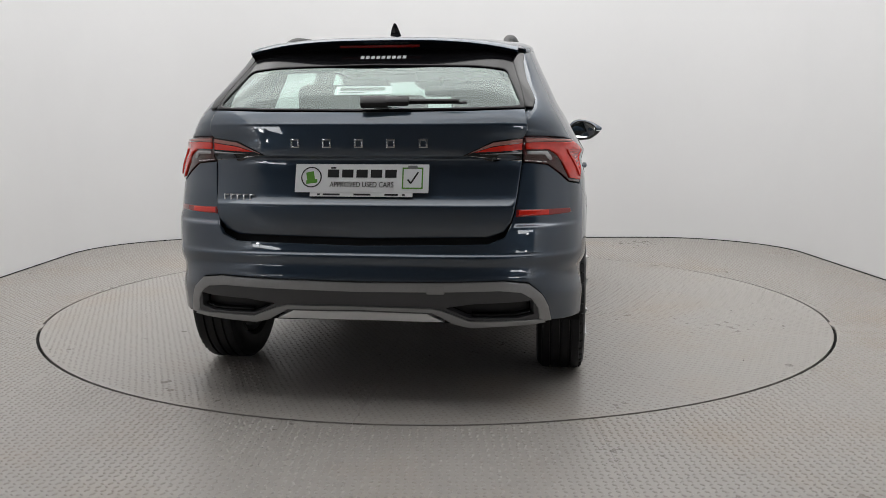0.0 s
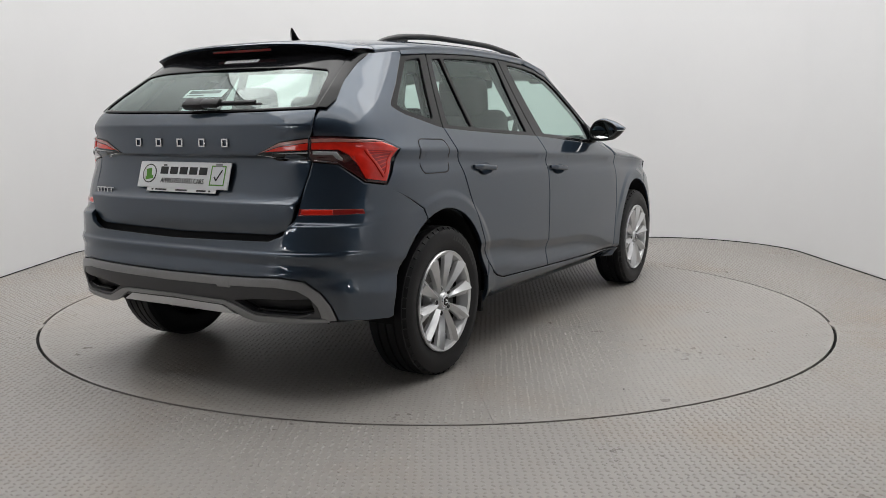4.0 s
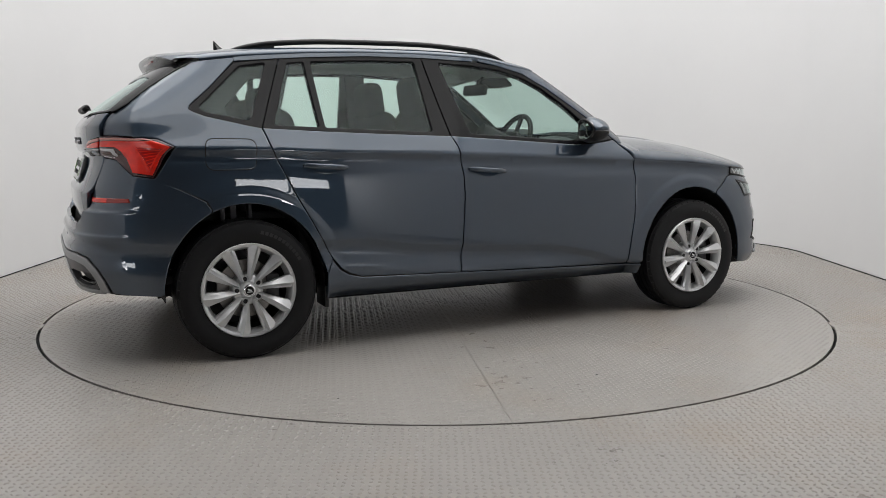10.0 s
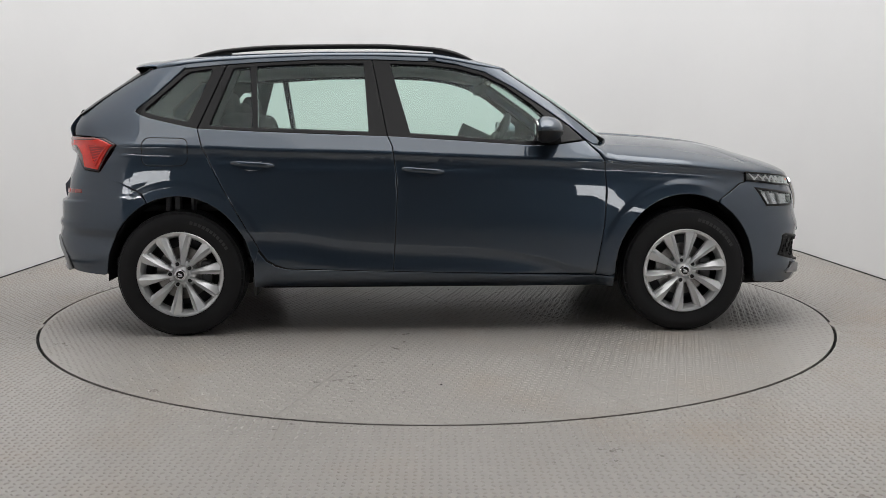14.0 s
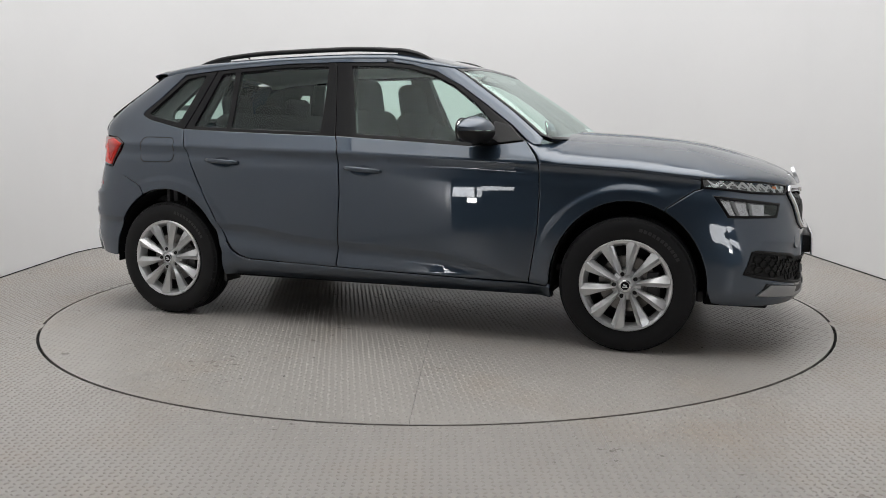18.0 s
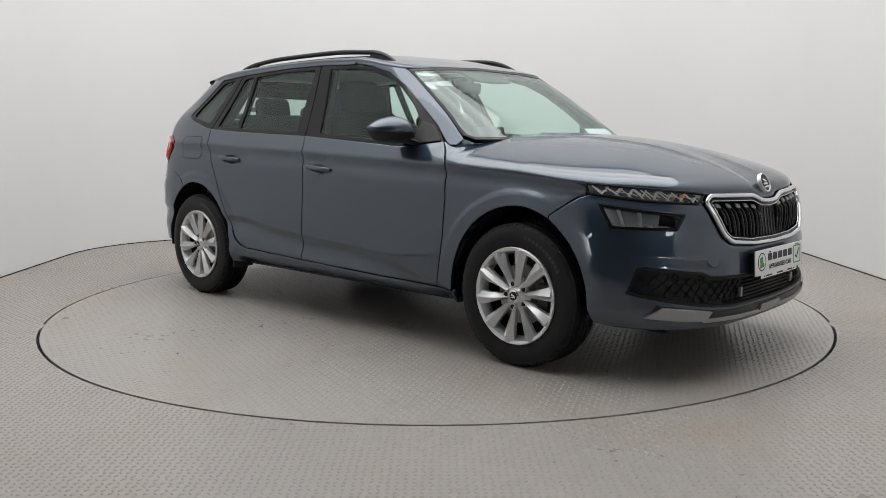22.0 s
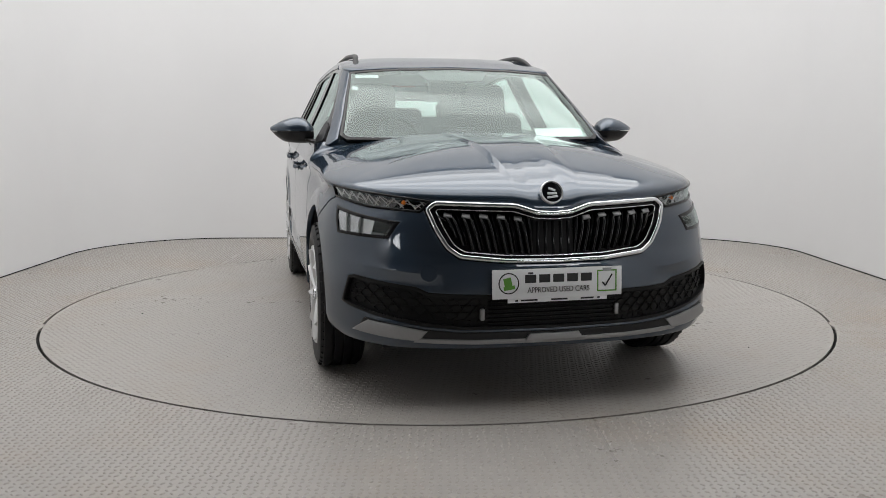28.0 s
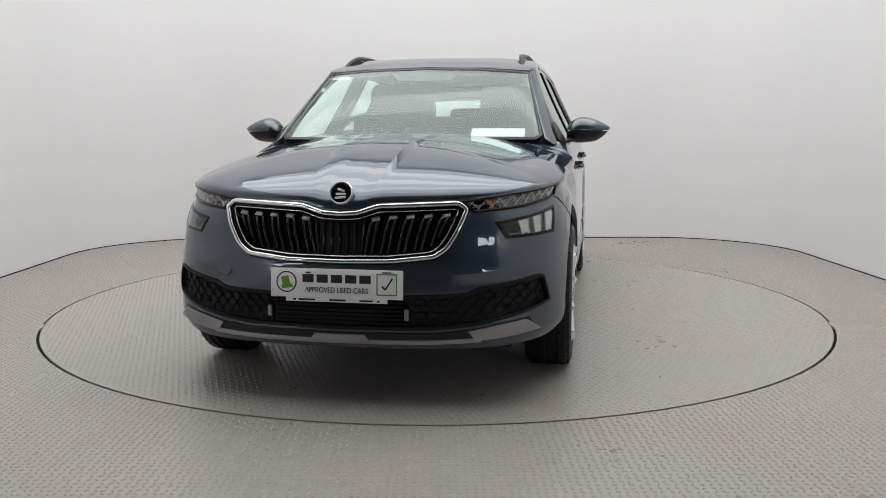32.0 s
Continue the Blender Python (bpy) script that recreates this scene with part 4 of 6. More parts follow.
# ---------------------------------------------------------------- wheels
def build_wheel():
    """A wheel whose outer face looks along -y, centred on the hub."""
    R = 0.329
    prof = [(0.212, 0.075), (0.225, 0.092), (0.262, 0.103), (0.295, 0.102), (0.313, 0.094), (0.322, 0.080)]
    prof_t = [(0.327, 0.078), (R, 0.070), (R, 0.046), (R - 0.009, 0.045), (R - 0.009, 0.037), (R, 0.036), (R, 0.005), (R - 0.009, 0.004), (R - 0.009, -0.004), (R, -0.005), (R, -0.036), (R - 0.009, -0.037), (R - 0.009, -0.045), (R, -0.046), (R, -0.070), (0.327, -0.078)]
    full = prof + prof_t + [(r, -h) for r, h in reversed(prof)] + [(0.212, -0.075)]
    full = [(r, h) for r, h in full]
    rim = lathe("wheel", [(0.188, 0.0), (0.19, -0.05), (0.198, -0.082), (0.206, -0.098), (0.2195, -0.103), (0.2235, -0.098), (0.2215, -0.088), (0.208, -0.075), (0.204, 0.08)], M_ALLOY, 64)
    wheel = new("wheel", rim)
    wheel["label"] = "silver ten-spoke alloy wheel"
    part("barrel", lathe("barrel", [(0.0, 0.055), (0.06, 0.055), (0.185, 0.07), (0.1895, -0.045)], mat("barrel_dark_grey", (0.06, 0.06, 0.063), 0.45, 0.5, 0.5, 40, 0.3), 64), wheel, "dark inner wheel barrel")
    part("tyre", lathe("tyre", full, M_RUBBER, 72, sharp=28), wheel, "black rubber tyre")
    block = from_bm("shoulder_block", box_bm(0.005, 0.022, 0.015, 0.0015, None, None, 1), M_RUBBER)
    for k in range(46):
        ob = part("shoulder_block", block, wheel)
        ob.matrix_basis = Matrix.Rotation(2 * math.pi * k / 46, 4, "Y") @ pose(0, -0.0820, 0.3135, -40)
    letter = from_bm("sidewall_letter_bar", box_bm(0.016, 0.0012, 0.017, 0.0004, None, None, 1), mat("scuffed_rubber", (0.03, 0.03, 0.031), 0.5, 0, 0.4))
    for k in range(11):
        ob = part("sidewall_letter_bar", letter, wheel)
        ob.matrix_basis = Matrix.Rotation(math.radians(14 + k * 4.6), 4, "Y") @ pose(0, -0.1026, 0.277, 3)
    # spokes
    bm = bmesh.new()
    rows = []
    for k in range(9):
        t = k / 8
        r = 0.048 + t * 0.164
        w = 0.0095 + 0.0245 * t ** 1.15 - (0.003 if k == 8 else 0)
        y = -0.082 - 0.012 * math.sin(t * 1.9) - 0.004 * t
        rows.append([(-w - 0.002, y + 0.022, r), (-w, y + 0.004, r), (-w * 0.45 + 0.7 * w * t, y - 0.0105 - 0.006 * t, r), (w * 0.6, y + 0.003, r), (w, y + 0.009, r), (w + 0.002, y + 0.024, r)])
    for row in rows:
        row[:] = [bm.verts.new(p) for p in row]
    for a, b in zip(rows, rows[1:]):
        for j in range(5):
            bm.faces.new((a[j], a[j + 1], b[j + 1], b[j]))
        bm.faces.new((a[5], a[0], b[0], b[5]))
    bm.faces.new(rows[0])
    bm.faces.new(list(reversed(rows[-1])))
    bmesh.ops.recalc_face_normals(bm, faces=bm.faces)
    spoke = from_bm("spoke", bm, M_ALLOY, 14)
    for k in range(10):
        ob = part("spoke", spoke, wheel)
        ob.matrix_basis = Matrix.Rotation(2 * math.pi * (k + 0.25) / 10, 4, "Y")
    hub = lathe("hub", [(0.0, -0.094), (0.031, -0.094), (0.035, -0.089), (0.042, -0.078), (0.060, -0.070), (0.072, -0.062), (0.08, -0.03)], M_ALLOY, 40)
    part("hub", hub, wheel)
    part("hub_cap", lathe("hub_cap", [(0.0, -0.101), (0.023, -0.101), (0.0275, -0.098), (0.0285, -0.090)], M_CHROME, 32), wheel, "chrome centre cap")
    cp = lathe("cap_disc", [(0.0, -0.1035), (0.020, -0.1025), (0.0205, -0.1)], M_BLACK, 28)
    part("cap_disc", cp, wheel, "black disc on the centre cap")
    mark = from_bm("cap_mark", box_bm(0.020, 0.002, 0.007, 0.0006, pose(0, -0.1035, 0.003, 0, 24, 0), box_bm(0.024, 0.002, 0.005, 0.0006, pose(0, -0.1035, -0.006))), M_BADGE)
    part("cap_mark", mark, wheel, "pale mark on the cap")
    bolt = lathe("wheel_bolt", [(0.0, -0.088), (0.0085, -0.088), (0.0105, -0.085), (0.0105, -0.06)], M_PLASTIC, 6 * 2)
    seat = lathe("bolt_seat", [(0.0115, -0.078), (0.0125, -0.086), (0.0160, -0.086), (0.0195, -0.066)], M_ALLOY, 16)
    for k in range(5):
        a = 2 * math.pi * (k + 0.5) / 5
        for nm, me in (("wheel_bolt", bolt), ("bolt_seat", seat)):
            ob = part(nm, me, wheel)
            ob.matrix_basis = pose(0.0555 * math.cos(a), 0, 0.0555 * math.sin(a))
    part("brake_disc", lathe("brake_disc", [(0.06, -0.028), (0.07, -0.030), (0.138, -0.030), (0.138, -0.008), (0.07, -0.008)], mat("brake_steel", (0.28, 0.27, 0.26), 0.35, 0.9, 0.5, 90, 0.15), 48), wheel, "grey steel brake disc")
    bm = box_bm(0.06, 0.06, 0.13, 0.012, pose(0.125, -0.02, 0.0))
    part("brake_caliper", from_bm("brake_caliper", bm, mat("cast_iron", (0.10, 0.10, 0.10), 0.6, 0.6)), wheel, "dark cast brake caliper")
    part("valve", tube("valve", [(0.19, -0.082, 0.02), (0.175, -0.100, 0.02)], 0.004, M_RUBBER, 8), wheel)
    return wheel


def place_wheels():
    w = build_wheel()
    ym = 0.765
    first = True
    for x in (-HUB_X, HUB_X):
        for s in (-1, 1):
            m = pose(x, s * ym, HUB_Z + 0.007, 0, 0, 0 if s < 0 else 180)
            ob = w if first else copy_thing(w, m)
            first = False
            ob.parent = car
            ob.matrix_basis = m
            # dark liner over the wheel
            verts, faces = [], []
            n = 20
            for k in range(n + 1):
                a = math.pi * 1.02 - math.pi * 1.04 * k / n
                for yy in (0.50, 0.76, 0.842):
                    verts.append((x + 0.374 * math.cos(a), s * yy, 0.32 + 0.413 * math.sin(a)))
            for k in range(n):
                for j in range(2):
                    faces.append((k * 3 + j, k * 3 + j + 1, k * 3 + j + 4, k * 3 + j + 3))
            part("wheel_arch_liner", finish("wheel_arch_liner", verts, faces, M_DARK), car, "black wheel arch liner")
            verts = [(x, s * 0.50, 0.32)] + [(x + 0.374 * math.cos(math.pi * 1.05 - math.pi * 1.1 * k / n), s * 0.50, 0.32 + 0.413 * math.sin(math.pi * 1.05 - math.pi * 1.1 * k / n)) for k in range(n + 1)]
            part("inner_arch", finish("inner_arch", verts, [(0, k + 1, k + 2) for k in range(n)], M_DARK), car)


place_wheels()
# ---------------------------------------------------------------- car: front end
def E_(fn, *pts):
    return ends(fn, pts, -1)


def mirrored_panels(name, poly, fn, material, label="", owner=None, rot=True, **kw):
    out = []
    for p in (poly, mirror(poly)):
        out.append(part(name, panel(name, p, fn, material, **kw), owner or car, label))
    return out


ARCH_F = [("x", x, z) for x, z in arch(HUB_X, z1=0.24) if x > 1.50 and z > 0.27]
DRL = E_(front_map, ("x", 1.655, 0.845), ("x", 1.80, 0.833), ("y", 0.64, 0.822), ("y", 0.55, 0.810), ("y", 0.470, 0.799), ("y", 0.508, 0.763), ("y", 0.60, 0.770), ("y", 0.69, 0.778), ("x", 1.78, 0.792), ("x", 1.662, 0.805))
LAMP = E_(front_map, ("x", 1.708, 0.767), ("x", 1.778, 0.664), ("y", 0.625, 0.657), ("y", 0.580, 0.722), ("y", 0.70, 0.742))
GRILLE = E_(front_map, ("y", 0.0, 0.756), ("y", 0.067, 0.760), ("y", 0.15, 0.786), ("y", 0.452, 0.797), ("y", 0.487, 0.768), ("y", 0.415, 0.622), ("y", 0.37, 0.588), ("y", 0.20, 0.570), ("y", 0.0, 0.566))
LOWER = E_(front_map, ("y", 0.0, 0.448), ("y", 0.272, 0.450), ("y", 0.485, 0.458), ("y", 0.525, 0.478), ("y", 0.735, 0.512), ("x", 1.90, 0.505), ("x", 1.856, 0.400), ("y", 0.70, 0.368), ("y", 0.60, 0.346), ("y", 0.50, 0.329), ("y", 0.36, 0.315), ("y", 0.0, 0.309))
CHIN = E_(front_map, ("y", 0.0, 0.298), ("y", 0.36, 0.303), ("y", 0.50, 0.315), ("y", 0.62, 0.334), ("y", 0.715, 0.350), ("x", 1.925, 0.292), ("y", 0.60, 0.277), ("y", 0.40, 0.268), ("y", 0.0, 0.263))
ARCH_R = [("x", x, z) for x, z in arch(-HUB_X, z0=0.335) if x < -1.47 and z > 0.33]


def flare_points(fn, h):
    """The edge of a wheel arch flare on an end surface, both sides."""
    out = []
    for x, z in flare_ring(h):
        if abs(x) > 1.49 and z > 0.26:
            u = solve_u(fn, "x", x, z)
            out += [(u, z), (-u, z)]
    return out


def hbox(name, material, *boxes, bevel=0.004):
    bm = bmesh.new()
    for (sx, sy, sz), m in boxes:
        box_bm(sx, sy, sz, bevel, m, bm)
    return from_bm(name, bm, material)


def ridge_z(a):
    """Height of the ridge over the lower intake at the distance a from the middle."""
    return 0.530 + 0.10 * max(0.0, a - 0.50)


def bumper_map(u, z):
    """The front surface with a hollow below each lamp, a ridge under it and the face that turns in to the intake."""
    p = front_map(u, z)
    a = abs(p.y)
    zr = ridge_z(a)
    turn_in = min(1.0, max(0.0, (zr - z) / 0.040)) * (1 - sm((0.42 - z) / 0.09)) * sm((a - 0.40) / 0.12) * (1 - sm((a - 0.735) / 0.07))
    hollow = sm((z - zr) / 0.05) * (1 - sm((z - 0.62) / 0.09)) * sm((a - 0.50) / 0.16) * (1 - sm((a - 0.70) / 0.085))
    d = -0.018 * turn_in - 0.007 * hollow
    return p + Vector((d, math.copysign(0.6 * d, p.y) * sm((a - 0.4) / 0.3), 0))


def build_front():
    half = E_(front_map, ("y", 0.0, 0.562), ("y", 0.20, 0.566), ("y", 0.372, 0.583), ("y", 0.420, 0.620), ("y", 0.493, 0.766), ("y", 0.508, 0.757), ("y", 0.60, 0.765), ("y", 0.69, 0.772), ("x", 1.78, 0.786), ("x", 1.664, 0.7985), ("x", 1.654, 0.793), ("x", 1.626, 0.786), ("x", 1.507, 0.7045), ("x", 1.505, 0.6895), *ARCH_F, ("x", 1.72, 0.262), ("y", 0.78, 0.246), ("y", 0.60, 0.238), ("y", 0.0, 0.234))
    outline = both(half)
    holes = (LAMP, mirror(LAMP), both(LOWER), both(CHIN))
    creases = []
    for y in np.arange(0.40, 0.83, 0.016):
        creases += [(sg * solve_u(front_map, "y", y, ridge_z(y) + d), ridge_z(y) + d) for sg in (-1, 1) for d in (-0.012, -0.003, 0.0, 0.003, 0.014, 0.030)]
    for z in np.arange(0.56, 0.70, 0.012):
        creases += [(sg * solve_u(front_map, "y", y, z), z) for sg in (-1, 1) for y in (0.70, 0.72, 0.74, 0.76, 0.78)]
    bumper = part("front_bumper", panel("front_bumper", outline, bumper_map, M_PAINT, 0.022, holes=holes, lines=(creases, flare_points(front_map, HUB_X))), car)
    # grille: chrome surround, black backing, upright bars
    ring = both(GRILLE)
    grille = part("grille", panel("grille", inset(ring, 0.005), front_map, M_PLASTIC, 0.03, lift=-0.055, depth=0), car, "gloss black grille with upright bars in a chrome surround")
    part("grille_surround", bead("grille_surround", rounded(inset(ring, 0.006), 0.012), front_map, M_CHROME, 0.0095, 0.012, 0.008, n=12), grille, "chrome grille surround")
    part("grille_inner_frame", panel("grille_inner_frame", inset(ring, 0.012), front_map, M_BLACK, 0.02, lift=0.004, depth=0.06, holes=(inset(ring, 0.027),)), grille, "gloss black inner frame")
    part("grille_inner_ring", bead("grille_inner_ring", rounded(inset(ring, 0.026), 0.012), front_map, M_CHROME, 0.0022, 0.003, 0.005, n=8), grille, "thin chrome inner ring")
    line = np.array(inset(ring, 0.029))

    def span(y):
        zs = [z for z in np.linspace(0.57, 0.80, 93) if inside(np.array([(solve_u(front_map, "y", max(y, 1e-4), z), z)]), line)[0]]
        return (zs[0], zs[-1]) if len(zs) > 6 else None

    def bar(y, lean, w, deep, s, z0, z1, curl):
        bm = bmesh.new()
        rows = []
        for k in range(9):
            t = k / 8
            z = z0 + (z1 - z0) * t
            yy = max(0.0, y - lean * (1 - t))
            p = front_map(solve_u(front_map, "y", yy, z), z)
            x = p.x + deep + 0.008 * math.sin(t * 3.0) - curl * max(0.0, t - 0.78)
            rows.append([bm.verts.new((x - dx, s * (yy + w * f), z)) for dx, f in ((0.034, -1.0), (0.006, -0.9), (0.001, -0.45), (0.0, 0.0), (0.001, 0.45), (0.006, 0.9), (0.034, 1.0))])
        for a, b in zip(rows, rows[1:]):
            for j in range(6):
                bm.faces.new((a[j], a[j + 1], b[j + 1], b[j]))
        bm.faces.new(rows[0])
        bm.faces.new(rows[-1])
        bmesh.ops.recalc_face_normals(bm, faces=bm.faces)
        part("grille_bar", from_bm("grille_bar", bm, M_PIANO, 60), grille)
    for s in (-1, 1):
        for k in range(6):
            yc = 0.139 + 0.0665 * k
            for d in (-0.013, 0.013):
                lim = span(yc + d - 0.02) if k < 5 else span(yc + d - 0.03)
                top = span(yc + d) or lim
                if lim is None:
                    continue
                z1 = min(top[1], 0.772) - 0.006
                z0 = lim[0] + 0.003
                if z1 - z0 > 0.03:
                    bar(yc + d, 0.020 + 0.05 * yc, 0.0070, 0.002, s, z0, z1, 0.08)
            top = span(yc)
            if top and k < 5:
                z = min(top[1], 0.772) - 0.016
                p = front_map(solve_u(front_map, "y", yc, z), z)
                part("bar_cap", hbox("bar_cap", M_SILVER, ((0.006, 0.032, 0.020), pose(p.x - 0.006, s * yc, z, 0, -38, 0) @ pose(0, 0, 0, s * 12, 0, 0)), bevel=0.002), grille, "grey bar cap")
            # recessed slat between the pairs
            lim = span(yc + 0.033)
            if lim:
                bar(yc + 0.033, 0.020 + 0.05 * yc, 0.005, -0.018, s, lim[0] + 0.004, min(lim[1], 0.772) - 0.012, 0.0)
        lim = span(0.095)
        bar(0.098, 0.012, 0.006, -0.002, s, lim[0] + 0.003, 0.745, 0.0)
    part("sensor_cover", hbox("sensor_cover", M_INTAKE, ((0.02, 0.165, 0.150), pose(x_front(0.66) - 0.016, 0, 0.655, 0, -8, 0)), bevel=0.004), grille, "flat black sensor cover")
    for k in range(5):
        part("cover_rib", hbox("cover_rib", M_BLACK, ((0.010, 0.014, 0.135), pose(x_front(0.66) - 0.008, -0.062 + 0.031 * k, 0.655, 0, -8, 0)), bevel=0.003), grille)
    part("grille_ledge", hbox("grille_ledge", M_BLACK, ((0.03, 0.20, 0.008), pose(x_front(0.738) - 0.012, 0, 0.740)), bevel=0.002), grille)
    # lower intake
    intake = part("lower_intake", panel("lower_intake", inset(both(LOWER), -0.004), bumper_map, M_INTAKE, 0.03, lift=-0.018, depth=0), car, "black honeycomb lower air intake")
    part("intake_frame", panel("intake_frame", both(LOWER), bumper_map, M_INTAKE, 0.03, lift=0.003, depth=0.05, holes=(inset(both(LOWER), 0.012),)), intake)
    inner = np.array(inset(both(LOWER), 0.012))
    for s in (-1, 1):
        for r in range(8):
            for c in range(12):
                z = 0.495 - r * 0.026
                y = 0.29 + c * 0.046 + (0.023 if r % 2 else 0)
                u = s * solve_u(front_map, "y", y, z) if y < 0.84 else None
                if u is None or not inside(np.array([(u, z)]), inner)[0]:
                    continue
                hexa = []
                for (dy, dz) in ((-0.0235, 0.0), (-0.012, 0.014), (0.012, 0.014), (0.0235, 0.0), (0.012, -0.014), (-0.012, -0.014)):
                    hexa.append((s * solve_u(front_map, "y", min(y + dy, 0.86), z + dz), z + dz))
                if not all(inside(np.array(hexa), inner)):
                    hexa = [(u + (a - u) * 0.6, z + (b - z) * 0.6) for a, b in hexa]
                    if not all(inside(np.array(hexa), inner)):
                        continue
                hole = [(u + (a - u) * 0.87, z + (b - z) * 0.87) for a, b in hexa]
                part("honeycomb_cell", panel("honeycomb_cell", hexa, bumper_map, M_INTAKE, 0.05, lift=-0.012, depth=0.006, lip=0.001, holes=(hole,), edge=0.05), intake)
    for k in range(9):
        z = 0.436 - k * 0.0165
        part("radiator_slat", hbox("radiator_slat", M_INTAKE, ((0.02, 0.52, 0.005), pose(x_front(z) - 0.018, 0, z)), bevel=0.001), intake)
    for y in (-0.285, 0.262):
        part("intake_strut", hbox("intake_strut", M_SILVER, ((0.016, 0.018, 0.045), pose(2.122, y, 0.372)), bevel=0.004), intake, "grey metal strut")
    # chin trim in three tones
    chin = part("chin_trim", panel("chin_trim", both(CHIN), front_map, M_PLASTIC, 0.025, lift=0.004, depth=0.03), car, "black chin trim with silver ends")
    end = E_(front_map, ("y", 0.49, 0.311), ("y", 0.60, 0.330), ("y", 0.700, 0.343), ("x", 1.915, 0.300), ("y", 0.60, 0.279), ("y", 0.52, 0.273))
    mirrored_panels("chin_end", end, front_map, M_SILVER, "silver chin end", chin, lift=0.012, step=0.03)
    mid = both(E_(front_map, ("y", 0.0, 0.292), ("y", 0.10, 0.293), ("y", 0.118, 0.267), ("y", 0.0, 0.265)))
    part("chin_middle", panel("chin_middle", mid, front_map, M_SILVER, 0.03, lift=0.016), chin, "silver chin centre")
    strip = both(E_(front_map, ("y", 0.0, 0.272), ("y", 0.30, 0.275), ("y", 0.53, 0.284), ("y", 0.54, 0.268), ("y", 0.3, 0.259), ("y", 0.0, 0.256)))
    part("chin_lip", panel("chin_lip", strip, front_map, M_SILVER, 0.03, lift=0.010), chin)
    # lamps
    for s in (-1, 1):
        drl = DRL if s < 0 else mirror(DRL)
        lamp = LAMP if s < 0 else mirror(LAMP)
        hl = part("headlight", panel("headlight", drl, front_map, M_STRIP, 0.03, lift=-0.016, depth=0), car, "clear headlight strip with faceted inside")
        part("lamp_surround", bead("lamp_surround", rounded(inset(drl, -0.001), 0.004), front_map, M_BLACK, 0.0048, 0.006, -0.001, n=8), hl, "gloss black lamp edge")
        rnd = random.Random(3)

        def strip(f, g):
            """A point of the strip: f from its outer to its inner end, g from its lower to its upper edge."""
            up = np.interp(f, [0, 0.30, 0.62, 0.82, 1], [drl[k][0] for k in range(5)])
            zu = np.interp(f, [0, 0.30, 0.62, 0.82, 1], [drl[k][1] for k in range(5)])
            zl = np.interp(f, [0, 0.12, 0.30, 0.55, 0.8, 1], [drl[9][1], drl[9][1] - 0.006, drl[8][1], drl[7][1], drl[6][1], drl[5][1]])
            return up, zl + (zu - zl) * g
        dark = [strip(f, 0.06) for f in (0.70, 0.8, 0.9, 0.985)] + [strip(f, 0.94) for f in (0.985, 0.9, 0.8, 0.78)]
        part("inner_mask", panel("inner_mask", dark, front_map, M_BLACK, 0.03, lift=-0.013, depth=0, lip=0), hl, "black inner mask")

        def ridge(f0, g0, f1, g1, w):
            a, b = front_map(*strip(f0, g0)), front_map(*strip(f1, g1))
            out = Vector((math.cos(f0), s * math.sin(f0) * 0.3, 0.1)).normalized()
            side = (b - a).cross(out).normalized() * w
            a, b = a - out * 0.010, b - out * 0.010
            vs = [a - side, a + side, a + out * 0.007, b - side, b + side, b + out * 0.007]
            me = finish("lamp_facet", [tuple(v) for v in vs], [(0, 2, 5, 3), (1, 4, 5, 2), (0, 1, 2), (3, 5, 4)], M_CRYSTAL, False)
            part("lamp_facet", me, hl)
        for k in range(17):
            f = 0.06 + 0.054 * k
            up = k % 2
            ridge(f, 0.08 if up else 0.92, min(0.985, f + 0.07 + rnd.uniform(-0.015, 0.02)), 0.92 if up else 0.08, 0.0022)
            ridge(f + 0.02, rnd.uniform(0.5, 0.95), min(0.985, f + rnd.uniform(0.05, 0.09)), rnd.uniform(0.08, 0.5), 0.0018)
            if k % 2:
                ridge(f, rnd.uniform(0.1, 0.4), min(0.985, f + 0.05), rnd.uniform(0.5, 0.9), 0.0016)
        uu, zz = strip(0.80, 0.55)
        p = front_map(uu, zz)
        me = lathe("indicator_bulb", [(0.0, -0.012), (0.007, -0.008), (0.010, 0.0), (0.008, 0.008)], M_AMBER, 16, Matrix.Translation(p - Vector((0.012, 0, 0))) @ pose(0, 0, 0, 0, 0, 90))
        part("indicator_bulb", me, hl, "amber indicator bulb")
        ob = part("lens", panel("lens", drl, front_map, M_LENS, 0.03, lift=-0.002, depth=0.004), hl, "clear lens")
        ob.visible_shadow = False
        lo = part("fog_lamp", panel("fog_lamp", lamp, front_map, M_BLACK, 0.03, lift=-0.040, depth=0), car, "lower lamp unit behind a clear lens")
        part("lamp_surround", panel("lamp_surround", lamp, front_map, M_BLACK, 0.03, lift=0.002, depth=0.04, holes=(inset(lamp, 0.012),)), lo, "gloss black lamp surround")
        corner = [lamp[0], lamp[1], lamp[2], lamp[3]]

        def cell(f, g, back):
            bot = Vector(corner[1]).lerp(Vector(corner[2]), f)
            top = Vector(corner[0]).lerp(Vector(corner[3]), f)
            q = bot.lerp(top, g)
            return front_map(q.x, q.y) - Vector((back, 0, 0))
        # bright hollow reflector, two upright blades before it and a stepped inner shelf
        fs = [0.07 + 0.66 * k / 10 for k in range(11)]
        vs = [cell(f, g, 0.010 + 0.028 * math.sin(math.pi * (f - 0.07) / 0.66) ** 0.7 * (1 - 1.2 * (g - 0.5) ** 2)) for f in fs for g in (0.08, 0.29, 0.5, 0.71, 0.92)]
